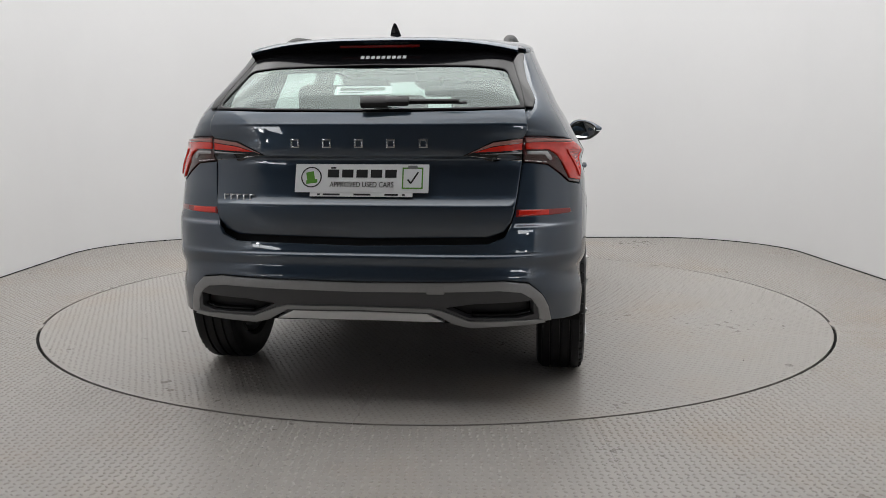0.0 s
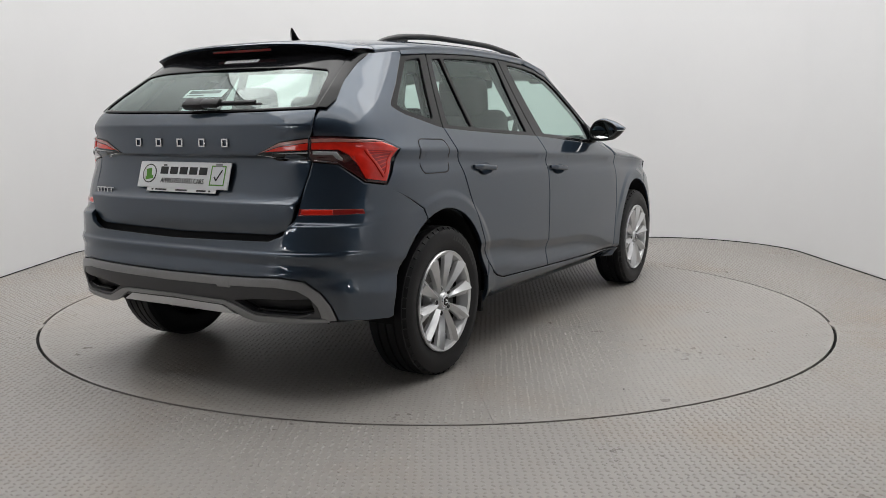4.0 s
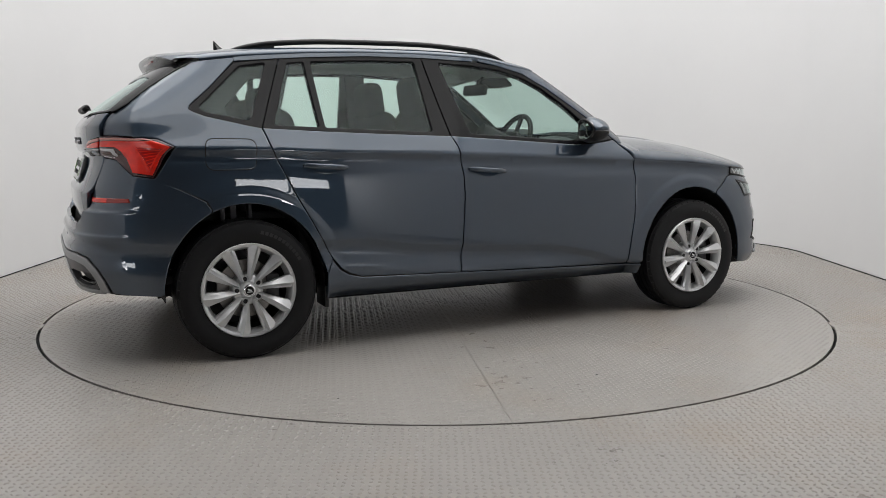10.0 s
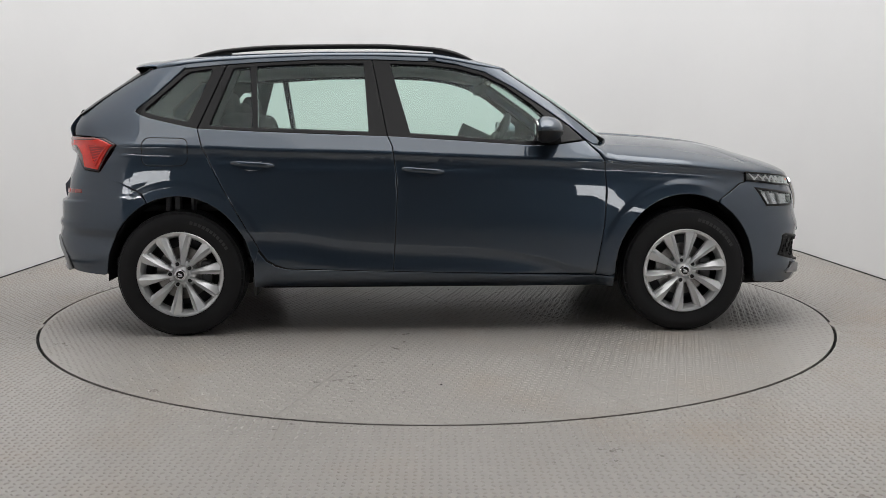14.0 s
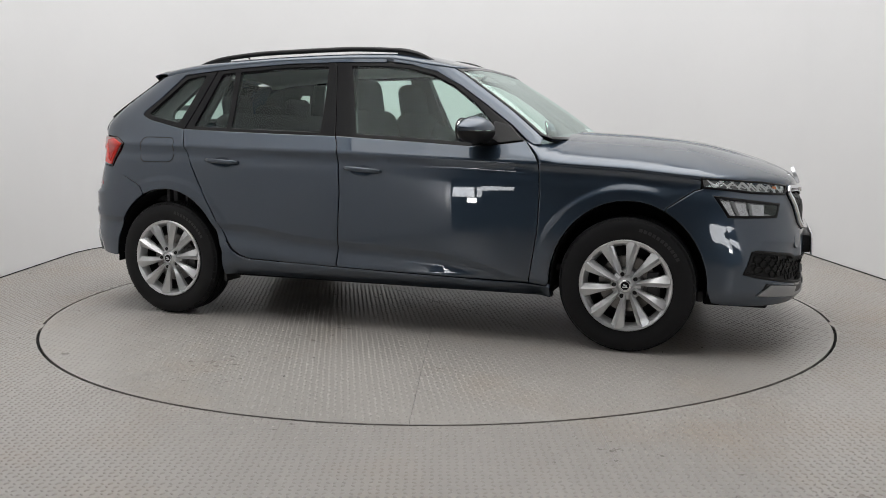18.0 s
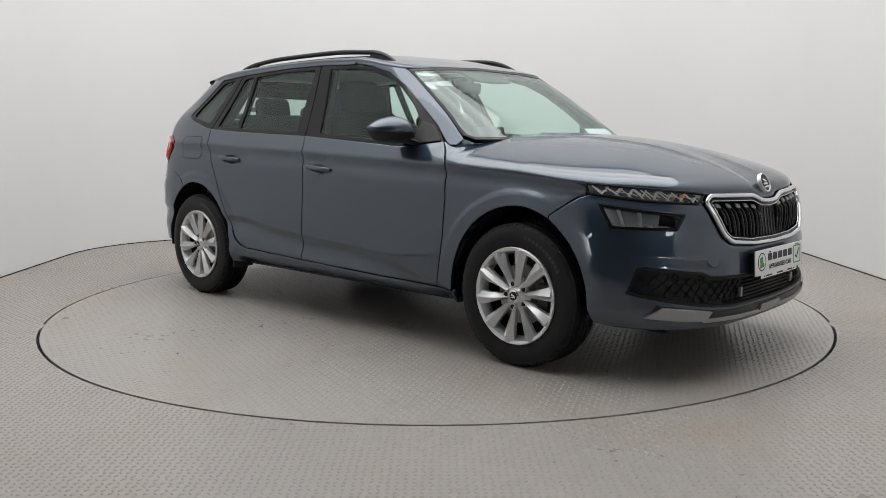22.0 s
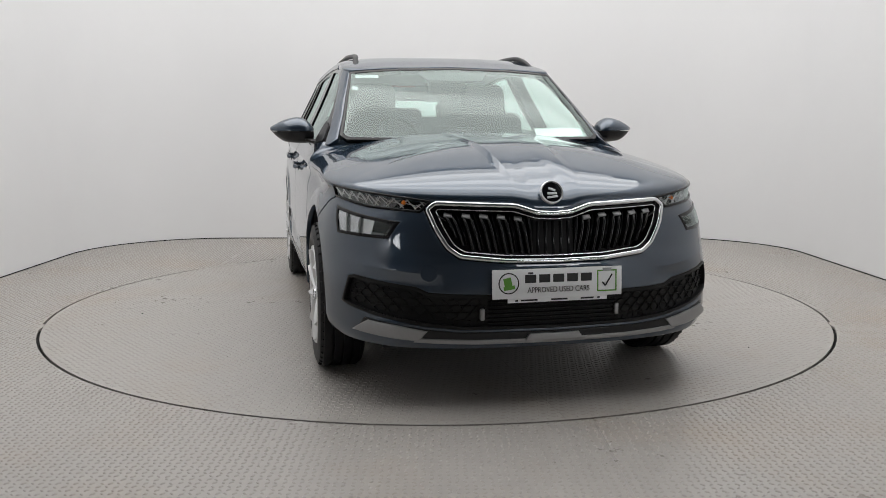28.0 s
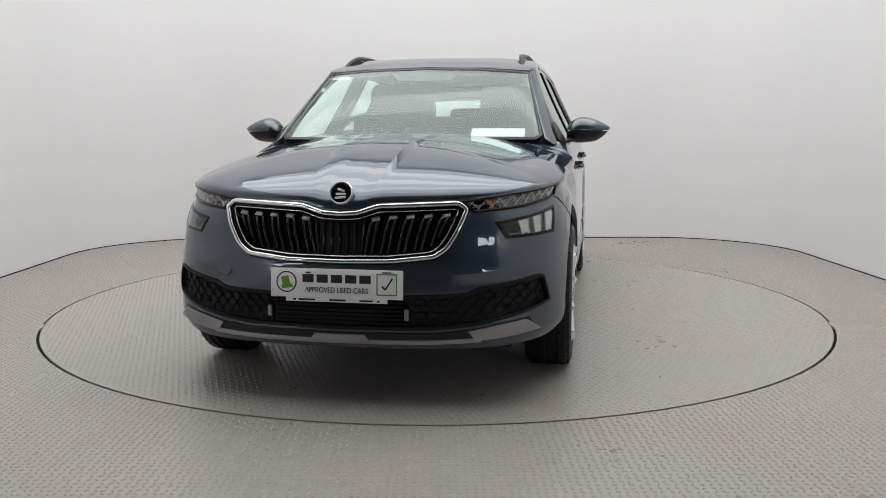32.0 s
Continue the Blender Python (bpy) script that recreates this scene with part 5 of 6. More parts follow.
        me = finish("reflector_bowl", [tuple(v) for v in vs], [(5 * i + j, 5 * i + 5 + j, 5 * i + 6 + j, 5 * i + 1 + j) for i in range(10) for j in range(4)], M_LAMPBOX)
        part("reflector_bowl", me, lo, "bright hollow reflector")
        for f in (0.26, 0.50):
            vs = [cell(f + a, g, b) for a, b in ((0.0, 0.022), (0.012, 0.012), (0.024, 0.014), (0.05, 0.036)) for g in (0.10, 0.5, 0.92)]
            me = finish("reflector_blade", [tuple(v) for v in vs], [(3 * i + j, 3 * i + 3 + j, 3 * i + 4 + j, 3 * i + 1 + j) for i in range(3) for j in range(2)], M_LAMPGREY, False)
            part("reflector_blade", me, lo, "smoky reflector blade")
        vs = [cell(f, g, b) for f in (0.62, 0.93) for g, b in ((0.07, 0.008), (0.12, 0.006), (0.22, 0.034))]
        me = finish("light_bar", [tuple(v) for v in vs], [(0, 3, 4, 1), (1, 4, 5, 2)], M_LAMPGREY, False)
        part("light_bar", me, lo, "bright lower light bar")
        ob = part("lens", panel("lens", lamp, front_map, M_LENS, 0.03, lift=-0.001, depth=0.004), lo, "clear lens")
        ob.visible_shadow = False
    circle = [(-solve_u(front_map, "y", 0.486 + 0.033 * math.cos(a), 0.533 + 0.034 * math.sin(a)), 0.533 + 0.034 * math.sin(a)) for a in [2 * math.pi * k / 24 for k in range(24)]]
    part("towing_cap", panel("towing_cap", circle, front_map, M_PAINT, 0.02, lift=0.0015, lip=0.003, edge=0.01), bumper, "round towing eye cap")


def build_windscreen():
    glass = both(E_(screen_map, ("y", 0.0, 1.424), ("y", 0.30, 1.415), ("y", 0.578, 1.393), ("y", 0.583, 1.372), ("y", 0.618, 1.27), ("y", 0.655, 1.15), ("y", 0.690, 1.045), ("y", 0.66, 1.024), ("y", 0.0, 1.014)))
    ws = part("windscreen", panel("windscreen", inset(glass, 0.003), screen_map, M_WSGLASS, 0.05, lift=-0.002, depth=0.005), car, "clear windscreen")
    ws.visible_shadow = False
    inner = inset(glass, 0.014)
    part("windscreen_seal", panel("windscreen_seal", glass, screen_map, M_BLACK, 0.05, lift=0.001, depth=0.02, holes=(inner,)), ws, "black windscreen seal")
    block = both(E_(screen_map, ("y", 0.0, 1.408), ("y", 0.20, 1.405), ("y", 0.155, 1.358), ("y", 0.0, 1.352)))
    part("sensor_panel", panel("sensor_panel", block, screen_map, M_PLASTIC, 0.04, lift=-0.012, depth=0.01), ws, "black sensor panel behind the mirror")
    for y0, y1, z0, z1 in ((-0.555, -0.43, 1.362, 1.378), (0.33, 0.60, 1.045, 1.085), (-0.585, -0.555, 1.29, 1.312)):
        poly = [(math.copysign(solve_u(screen_map, "y", abs(y), z), y), z) for y, z in ((y0, z0), (y1, z0), (y1, z1), (y0, z1))]
        part("paper_disc" if y0 > 0 else "screen_sticker", panel("screen_sticker", poly, screen_map, M_PLATE if y0 > 0 else M_WLENS, 0.05, lift=-0.008, depth=0.001, lip=0), ws, "small white paper behind the windscreen")
    verts, faces = [], []
    n = 30
    for k in range(n + 1):
        y = -0.66 + 1.32 * k / n
        f = 1 - (abs(y) / 0.78) ** 2.5
        verts += [(0.80 + 0.16 * f, y, 1.005), (0.93 + 0.17 * f, y, 0.975)]
    for k in range(n):
        faces.append((2 * k, 2 * k + 1, 2 * k + 3, 2 * k + 2))
    part("cowl", finish("cowl", verts, faces, M_PLASTIC), car, "black plastic cowl below the windscreen")
    for y0, y1 in ((-0.62, -0.02), (0.55, 0.05)):
        part("front_wiper", tube("front_wiper", [(0.92, y0, 0.998), (0.985, (y0 + y1) / 2, 1.006), (1.0, y1, 1.010)], [0.006, 0.006, 0.004], M_PLASTIC, 8), car, "black front wiper")


# ---------------------------------------------------------------- car: rear end
def build_rear():
    tg = both(E_(gate_map, ("y", 0.0, 1.138), ("y", 0.40, 1.142), ("y", 0.614, 1.150), ("y", 0.612, 1.041), ("y", 0.606, 0.95), ("y", 0.583, 0.768), ("y", 0.572, 0.728), ("y", 0.546, 0.688), ("y", 0.49, 0.667), ("y", 0.0, 0.658)))
    gate = part("tailgate", panel("tailgate", tg, gate_map, M_PAINT, 0.024, lines=(lambda u: 0.966, lambda u: 1.095, lambda u: 0.791)), car)
    half = E_(rear_map, ("y", 0.0, 0.636), ("y", 0.49, 0.646), ("y", 0.5505, 0.671), ("y", 0.5752, 0.724), ("y", 0.5865, 0.768), ("y", 0.6105, 0.946), ("y", 0.70, 0.937), ("y", 0.785, 0.868), ("x", -1.725, 0.856), ("x", -1.60, 0.796), ("x", -1.506, 0.748), ("x", -1.4872, 0.715), ("x", -1.4835, 0.7012), *list(reversed(ARCH_R))[1:], ("x", -1.72, 0.328), ("y", 0.765, 0.336), ("y", 0.728, 0.341), ("y", 0.715, 0.40), ("y", 0.69, 0.455), ("y", 0.64, 0.50), ("y", 0.55, 0.513), ("y", 0.30, 0.508), ("y", 0.0, 0.504))
    bumper = part("rear_bumper", panel("rear_bumper", both(half), rear_map, M_PAINT, 0.024, lines=(lambda u: 0.712, lambda u: 0.565, lambda u: 0.603, lambda u: 0.520, flare_points(rear_map, -HUB_X))), car)
    side = both(E_(rear_map, ("y", 0.0, 0.500), ("y", 0.30, 0.504), ("y", 0.55, 0.509), ("y", 0.637, 0.496), ("y", 0.686, 0.452), ("y", 0.711, 0.40), ("y", 0.722, 0.343), ("y", 0.62, 0.334), ("y", 0.40, 0.334), ("y", 0.33, 0.372), ("y", 0.0, 0.384)))
    slot = rounded(E_(rear_map, ("y", 0.655, 0.432), ("y", 0.660, 0.374), ("y", 0.60, 0.362), ("y", 0.42, 0.366), ("y", 0.33, 0.408), ("y", 0.44, 0.424), ("y", 0.60, 0.428)), 0.008)
    diff = part("diffuser", panel("diffuser", side, rear_map, M_GREYTRIM, 0.025, lift=0.006, depth=0.03, holes=(slot, mirror(slot))), car, "grey rear diffuser with black recesses")
    mirrored_panels("diffuser_recess", slot, rear_map, M_PLASTIC, "black recess", diff, lift=-0.035, depth=0)
    ledge = E_(rear_map, ("y", 0.655, 0.384), ("y", 0.60, 0.373), ("y", 0.43, 0.377), ("y", 0.43, 0.367), ("y", 0.60, 0.363), ("y", 0.655, 0.374))
    mirrored_panels("recess_ledge", ledge, rear_map, M_BLACK, "gloss black ledge in the recess", diff, lift=-0.008, depth=0.02)
    upper = both(E_(rear_map, ("y", 0.0, 0.500), ("y", 0.30, 0.504), ("y", 0.55, 0.509), ("y", 0.637, 0.496), ("y", 0.686, 0.452), ("y", 0.711, 0.40), ("y", 0.722, 0.343), ("y", 0.680, 0.341), ("y", 0.672, 0.40), ("y", 0.650, 0.438), ("y", 0.61, 0.464), ("y", 0.53, 0.474), ("y", 0.30, 0.470), ("y", 0.0, 0.466)))
    part("diffuser_rim", panel("diffuser_rim", upper, rear_map, M_SILVER, 0.025, lift=0.010, depth=0.006), diff, "satin silver rim")
    lip = both(E_(rear_map, ("y", 0.0, 0.410), ("y", 0.28, 0.407), ("y", 0.325, 0.396), ("y", 0.42, 0.356), ("y", 0.69, 0.352), ("y", 0.70, 0.338), ("y", 0.42, 0.330), ("y", 0.36, 0.345), ("y", 0.28, 0.390), ("y", 0.0, 0.396)))
    part("diffuser_lip", panel("diffuser_lip", lip, rear_map, M_SILVER, 0.025, lift=0.014, depth=0.015), diff, "satin silver lower lip")
    mid = both(E_(rear_map, ("y", 0.0, 0.386), ("y", 0.26, 0.383), ("y", 0.325, 0.350), ("y", 0.0, 0.352)))
    part("diffuser_middle", panel("diffuser_middle", mid, rear_map, M_ALLOY, 0.03, lift=0.008, depth=0.02), diff, "bright satin silver middle")
    cover = rounded([(-0.262, 0.496), (-0.330, 0.497), (-0.330, 0.462), (-0.262, 0.462)], 0.006)
    cover = [(-solve_u(rear_map, "y", abs(y), z), z) for y, z in cover]
    part("towing_cover", panel("towing_cover", cover, rear_map, M_SILVER, 0.03, lift=0.0115, depth=0.004, lip=0.003), diff, "square towing eye cover")
    for y in (-0.60, -0.25, 0.25, 0.60):
        c = [(math.copysign(solve_u(rear_map, "y", abs(y) + 0.011 * math.cos(a), 0.575 + 0.011 * math.sin(a)), y), 0.575 + 0.011 * math.sin(a)) for a in [2 * math.pi * k / 14 for k in range(14)]]
        part("parking_sensor", panel("parking_sensor", c, rear_map, M_PAINT, 0.02, lift=0.001, lip=0.003, edge=0.006), bumper, "round parking sensor")
    # tail lamps
    outer = E_(rear_map, ("y", 0.617, 1.043), ("y", 0.69, 1.042), ("x", -1.70, 1.03), ("x", -1.632, 0.998), ("x", -1.725, 0.863), ("y", 0.787, 0.873), ("y", 0.705, 0.940), ("y", 0.613, 0.951))
    red = E_(rear_map, ("y", 0.62, 1.022), ("y", 0.69, 1.025), ("x", -1.72, 1.022), ("x", -1.648, 0.996), ("x", -1.728, 0.872), ("y", 0.785, 0.884), ("y", 0.735, 0.975), ("y", 0.705, 0.994), ("y", 0.62, 0.996))
    pale = E_(rear_map, ("y", 0.62, 1.038), ("y", 0.69, 1.039), ("x", -1.74, 1.031), ("x", -1.72, 1.025), ("y", 0.69, 1.027), ("y", 0.62, 1.024))
    white = E_(rear_map, ("y", 0.625, 0.989), ("y", 0.700, 0.987), ("y", 0.722, 0.955), ("y", 0.708, 0.955), ("y", 0.690, 0.976), ("y", 0.625, 0.978))
    edge_ = E_(rear_map, ("y", 0.618, 0.957), ("y", 0.70, 0.950), ("y", 0.70, 0.946), ("y", 0.618, 0.953))
    inner = E_(rear_map, ("y", 0.609, 1.042), ("y", 0.50, 1.028), ("y", 0.386, 0.973), ("y", 0.48, 0.963), ("y", 0.606, 0.951))
    inred = E_(rear_map, ("y", 0.606, 1.020), ("y", 0.50, 1.006), ("y", 0.43, 0.986), ("y", 0.606, 0.994))
    inpale = E_(rear_map, ("y", 0.606, 1.037), ("y", 0.50, 1.022), ("y", 0.405, 0.980), ("y", 0.43, 0.988), ("y", 0.50, 1.009), ("y", 0.606, 1.023))
    inwhite = E_(rear_map, ("y", 0.606, 0.988), ("y", 0.45, 0.979), ("y", 0.606, 0.980))
    inedge = E_(rear_map, ("y", 0.606, 0.957), ("y", 0.48, 0.967), ("y", 0.395, 0.975), ("y", 0.48, 0.964), ("y", 0.606, 0.953))
    fan = ((-1.785, 0.993), (-1.668, 0.993), (-1.738, 0.890))
    for s in (0, 1):
        f = mirror if s else (lambda p: p)
        sgn = 1 if s else -1

        def lamp_line(x0, z0, x1, z1, w):
            """A narrow strip of the lamp's skin between two points of its side view."""
            d = Vector((x1 - x0, z1 - z0)).normalized() * w
            return [(sgn * solve_u(rear_map, "x", x, z), z) for x, z in ((x0 - d.y, z0 + d.x), (x1 - d.y, z1 + d.x), (x1 + d.y, z1 - d.x), (x0 + d.y, z0 - d.x))]
        lamp = part("tail_lamp", panel("tail_lamp", f(outer), rear_map, M_LAMPDARK, 0.025, lift=0.002, depth=0.02), car, "red wrap-round tail lamp with clear lower band")
        part("red_lens", panel("red_lens", f(red), rear_map, M_RED, 0.025, lift=0.009, depth=0.01), lamp, "bright red lens")
        part("pale_lens", panel("pale_lens", f(pale), rear_map, M_PINK, 0.025, lift=0.008, depth=0.008), lamp, "pale red upper edge")
        part("clear_lens", panel("clear_lens", f(white), rear_map, M_WLENS, 0.025, lift=0.007, depth=0.008), lamp, "clear lens")
        part("lamp_edge", panel("lamp_edge", f(edge_), rear_map, M_CHROME, 0.03, lift=0.005, depth=0.004), lamp, "thin chrome edge")
        dark_fan = [(sgn * solve_u(rear_map, "x", x, z), z) for x, z in fan]
        part("fan_reflector", panel("fan_reflector", dark_fan, rear_map, M_RIDGE, 0.02, lift=0.0105, depth=0.002, lip=0), lamp, "dark red fan reflector")
        for a, b, w in ((fan[0], fan[2], 0.0060), (fan[1], fan[2], 0.0035)):
            part("light_blade", panel("light_blade", lamp_line(*a, *b, w), rear_map, M_RED, 0.03, lift=0.015, depth=0.006), lamp, "raised red light blade")
        for k in range(7):
            t = (k + 0.6) / 7.6
            a = [fan[0][i] + (fan[2][i] - fan[0][i]) * t for i in (0, 1)]
            b = [fan[1][i] + (fan[2][i] - fan[1][i]) * max(0.0, t - 0.16) for i in (0, 1)]
            part("lens_ridge", panel("lens_ridge", lamp_line(*a, *b, 0.0018), rear_map, M_RED, 0.03, lift=0.0128, depth=0.003, lip=0), lamp, "narrow red lens ridge")
        il = part("inner_tail_lamp", panel("inner_tail_lamp", f(inner), rear_map, M_PIANO, 0.025, lift=0.003, depth=0.012), gate, "tapering inner tail lamp")
        part("red_lens", panel("red_lens", f(inred), rear_map, M_RED, 0.025, lift=0.008, depth=0.006), il, "bright red lens")
        part("pale_lens", panel("pale_lens", f(inpale), rear_map, M_PINK, 0.025, lift=0.008, depth=0.006), il, "pale red upper edge")
        part("clear_lens", panel("clear_lens", f(inwhite), rear_map, M_WLENS, 0.025, lift=0.007, depth=0.006), il, "clear lens")
        part("lamp_edge", panel("lamp_edge", f(inedge), rear_map, M_CHROME, 0.03, lift=0.006, depth=0.004), il, "thin chrome edge")
        refl = E_(rear_map, ("y", 0.590, 0.771), ("x", -1.83, 0.770), ("x", -1.826, 0.752), ("y", 0.588, 0.744))
        strip_ = part("rear_reflector", panel("rear_reflector", f(refl), rear_map, M_DRED, 0.025, lift=0.003, depth=0.008), bumper, "dark red reflector strip")
        bright = E_(rear_map, ("y", 0.598, 0.768), ("y", 0.71, 0.768), ("y", 0.71, 0.749), ("y", 0.596, 0.748))
        part("reflector_prism", panel("reflector_prism", f(bright), rear_map, M_RED, 0.025, lift=0.0045, depth=0.003), strip_, "brighter red prism")
    # rear screen and spoiler
    frame_ = both(E_(rear_map, ("y", 0.0, 1.141), ("y", 0.40, 1.146), ("y", 0.616, 1.153), ("y", 0.600, 1.22), ("y", 0.565, 1.32), ("y", 0.535, 1.392), ("y", 0.0, 1.41)))
    hole = rounded(both(E_(rear_map, ("y", 0.0, 1.150), ("y", 0.40, 1.155), ("y", 0.601, 1.163), ("y", 0.532, 1.312), ("y", 0.40, 1.326), ("y", 0.0, 1.334))), 0.02)
    part("rear_screen_frame", panel("rear_screen_frame", frame_, rear_map, M_BLACK, 0.03, lift=0.002, depth=0.03, holes=(hole,)), gate, "gloss black rear screen surround")
    ob = part("rear_screen", panel("rear_screen", inset(hole, -0.005), rear_map, M_REARGLASS, 0.05, lift=-0.004, depth=0), gate, "tinted rear screen")
    ob.visible_shadow = False
    verts, faces = [], []
    rows = 8
    n = 56

    def roof_z(x, y):
        ze = ze_side(x)
        r = min(1.0, abs(y) / side_y(max(x, -1.5), ze))
        return ze + (zt_roof(x) - ze) * max(0, 1 - r ** 2.6) ** (1 / 2.6)
    for k in range(n + 1):
        v = math.sin(math.pi * (k / n - 0.5))
        w0 = side_y(-1.47, ze_side(-1.47)) - 0.002
        w1 = w0 - 0.03
        f = 1 - abs(v) ** 3
        tip = -1.585 - 0.065 * f
        prof = []
        y0 = v * w0
        z0 = roof_z(-1.47, y0)
        zt = 1.403 + 0.042 * f
        for t in (0, 0.35, 0.7, 0.95):
            x = -1.462 + (tip + 1.462) * t
            prof.append((x, v * (w0 + (w1 - w0) * t), z0 + (zt - z0) * t ** 1.3 + 0.004 * math.sin(math.pi * t)))
        prof += [(tip - 0.004, v * w1, zt - 0.008), (tip + 0.008, v * w1, zt - 0.016), (tip + 0.035, v * (w1 - 0.01), zt - 0.045), (-1.55, v * (w1 - 0.01), 1.372)]
        verts += prof
    for k in range(n):
        for j in range(rows - 1):
            a, b = k * rows + j, (k + 1) * rows + j
            faces.append((a, b, b + 1, a + 1))
    up = finish("roof_spoiler", verts, [q for i, q in enumerate(faces) if i % (rows - 1) < 5], M_PAINT)
    up.set_sharp_from_angle(angle=radians(45))
    sp = part("roof_spoiler", up, gate, "body-coloured roof spoiler with black underside")
    under = finish("spoiler_underside", verts, [q for i, q in enumerate(faces) if i % (rows - 1) >= 5], M_BLACK)
    part("spoiler_underside", under, sp, "gloss black underside")
    part("brake_light", hbox("brake_light", M_DRED, ((0.012, 0.34, 0.018), pose(-1.625, 0, 1.418, 0, 50, 0)), bevel=0.004), sp, "dark red high brake light")
    for s in (-1, 1):
        part("spoiler_fin", panel("spoiler_fin", [(u, z) for u, z in [(s * solve_u(rear_map, "x", x, z), z) for x, z in ((-1.50, 1.390), (-1.58, 1.345), (-1.70, 1.267), (-1.803, 1.187), (-1.860, 1.153))] + [(s * solve_u(rear_map, "y", y, z), z) for y, z in ((0.612, 1.156), (0.596, 1.225), (0.566, 1.31), (0.54, 1.388))]], rear_map, M_BLACK, 0.03, lift=0.004, depth=0.01), sp, "gloss black side fin")
    # rear wiper
    w = part("rear_wiper", hbox("rear_wiper", M_PLASTIC, ((0.05, 0.11, 0.032), pose(-1.955, -0.045, 1.176, 0, -40, 4)), ((0.04, 0.10, 0.026), pose(-1.955, -0.13, 1.178, 0, -40, 2)), bevel=0.011), gate, "black rear wiper with cover")
    part("wiper_blade", hbox("wiper_blade", M_PLASTIC, ((0.014, 0.24, 0.010), pose(-1.945, -0.25, 1.180, 0, -40, -4)), ((0.010, 0.36, 0.007), pose(-1.938, -0.22, 1.172, 0, -40, -4)), bevel=0.003), w, "black wiper blade")
    for k in range(5):
        y = 0.259 - k * 0.1245
        q = gate_map(math.copysign(solve_u(gate_map, "y", abs(y), 1.020), y), 1.020) + Vector((-0.003, 0, 0))
        bars = [((0.006, 0.034, 0.006), (0, 0.014)), ((0.006, 0.034, 0.006), (0, -0.014)), ((0.006, 0.007, 0.030), (0.0135, 0)), ((0.006, 0.007, 0.030), (-0.0135, 0))]
        part("boot_lettering", hbox("boot_lettering", M_CHROME, *[(sz, Matrix.Translation(q + Vector((0, dy, dz)))) for sz, (dy, dz) in bars], bevel=0.001), gate, "chrome lettering block")
    for k in range(5):
        y = 0.545 - k * 0.0275
        q = gate_map(solve_u(gate_map, "y", abs(y), 0.812), 0.812)
        part("badge_bar", hbox("badge_bar", M_CHROME, ((0.006, 0.021, 0.005), Matrix.Translation(q + Vector((-0.003, 0, 0.010)))), ((0.006, 0.021, 0.005), Matrix.Translation(q + Vector((-0.003, 0, -0.010)))), ((0.006, 0.006, 0.024), Matrix.Translation(q + Vector((-0.003, 0.006, 0)))), bevel=0.001), gate, "chrome badge bar")


def build_end_shells():
    a = both(E_(front_map, ("y", 0.0, 0.60), ("y", 0.40, 0.62), ("y", 0.45, 0.745), ("x", 1.66, 0.80), ("x", 1.60, 0.74), *[("x", x, z) for x, z in arch(HUB_X, 1.03) if x > 1.50 and z > 0.27], ("x", 1.72, 0.23), ("y", 0.0, 0.21)))
    part("front_shell", panel("front_shell", a, front_map, M_DARK, 0.06, lift=-0.10, depth=0, lip=0), car, "dark inner shell")
    b = both(E_(rear_map, ("y", 0.0, 1.12), ("y", 0.60, 1.12), ("x", -1.70, 1.05), ("x", -1.66, 0.95), ("x", -1.60, 0.74), *[("x", x, z) for x, z in reversed(arch(-HUB_X, 1.03)) if x < -1.50 and z > 0.29], ("y", 0.70, 0.30), ("y", 0.0, 0.32)))
    part("rear_shell", panel("rear_shell", b, rear_map, M_DARK, 0.06, lift=-0.045, depth=0, lip=0), car, "dark inner shell")


build_end_shells()
build_front()
build_windscreen()
build_rear()
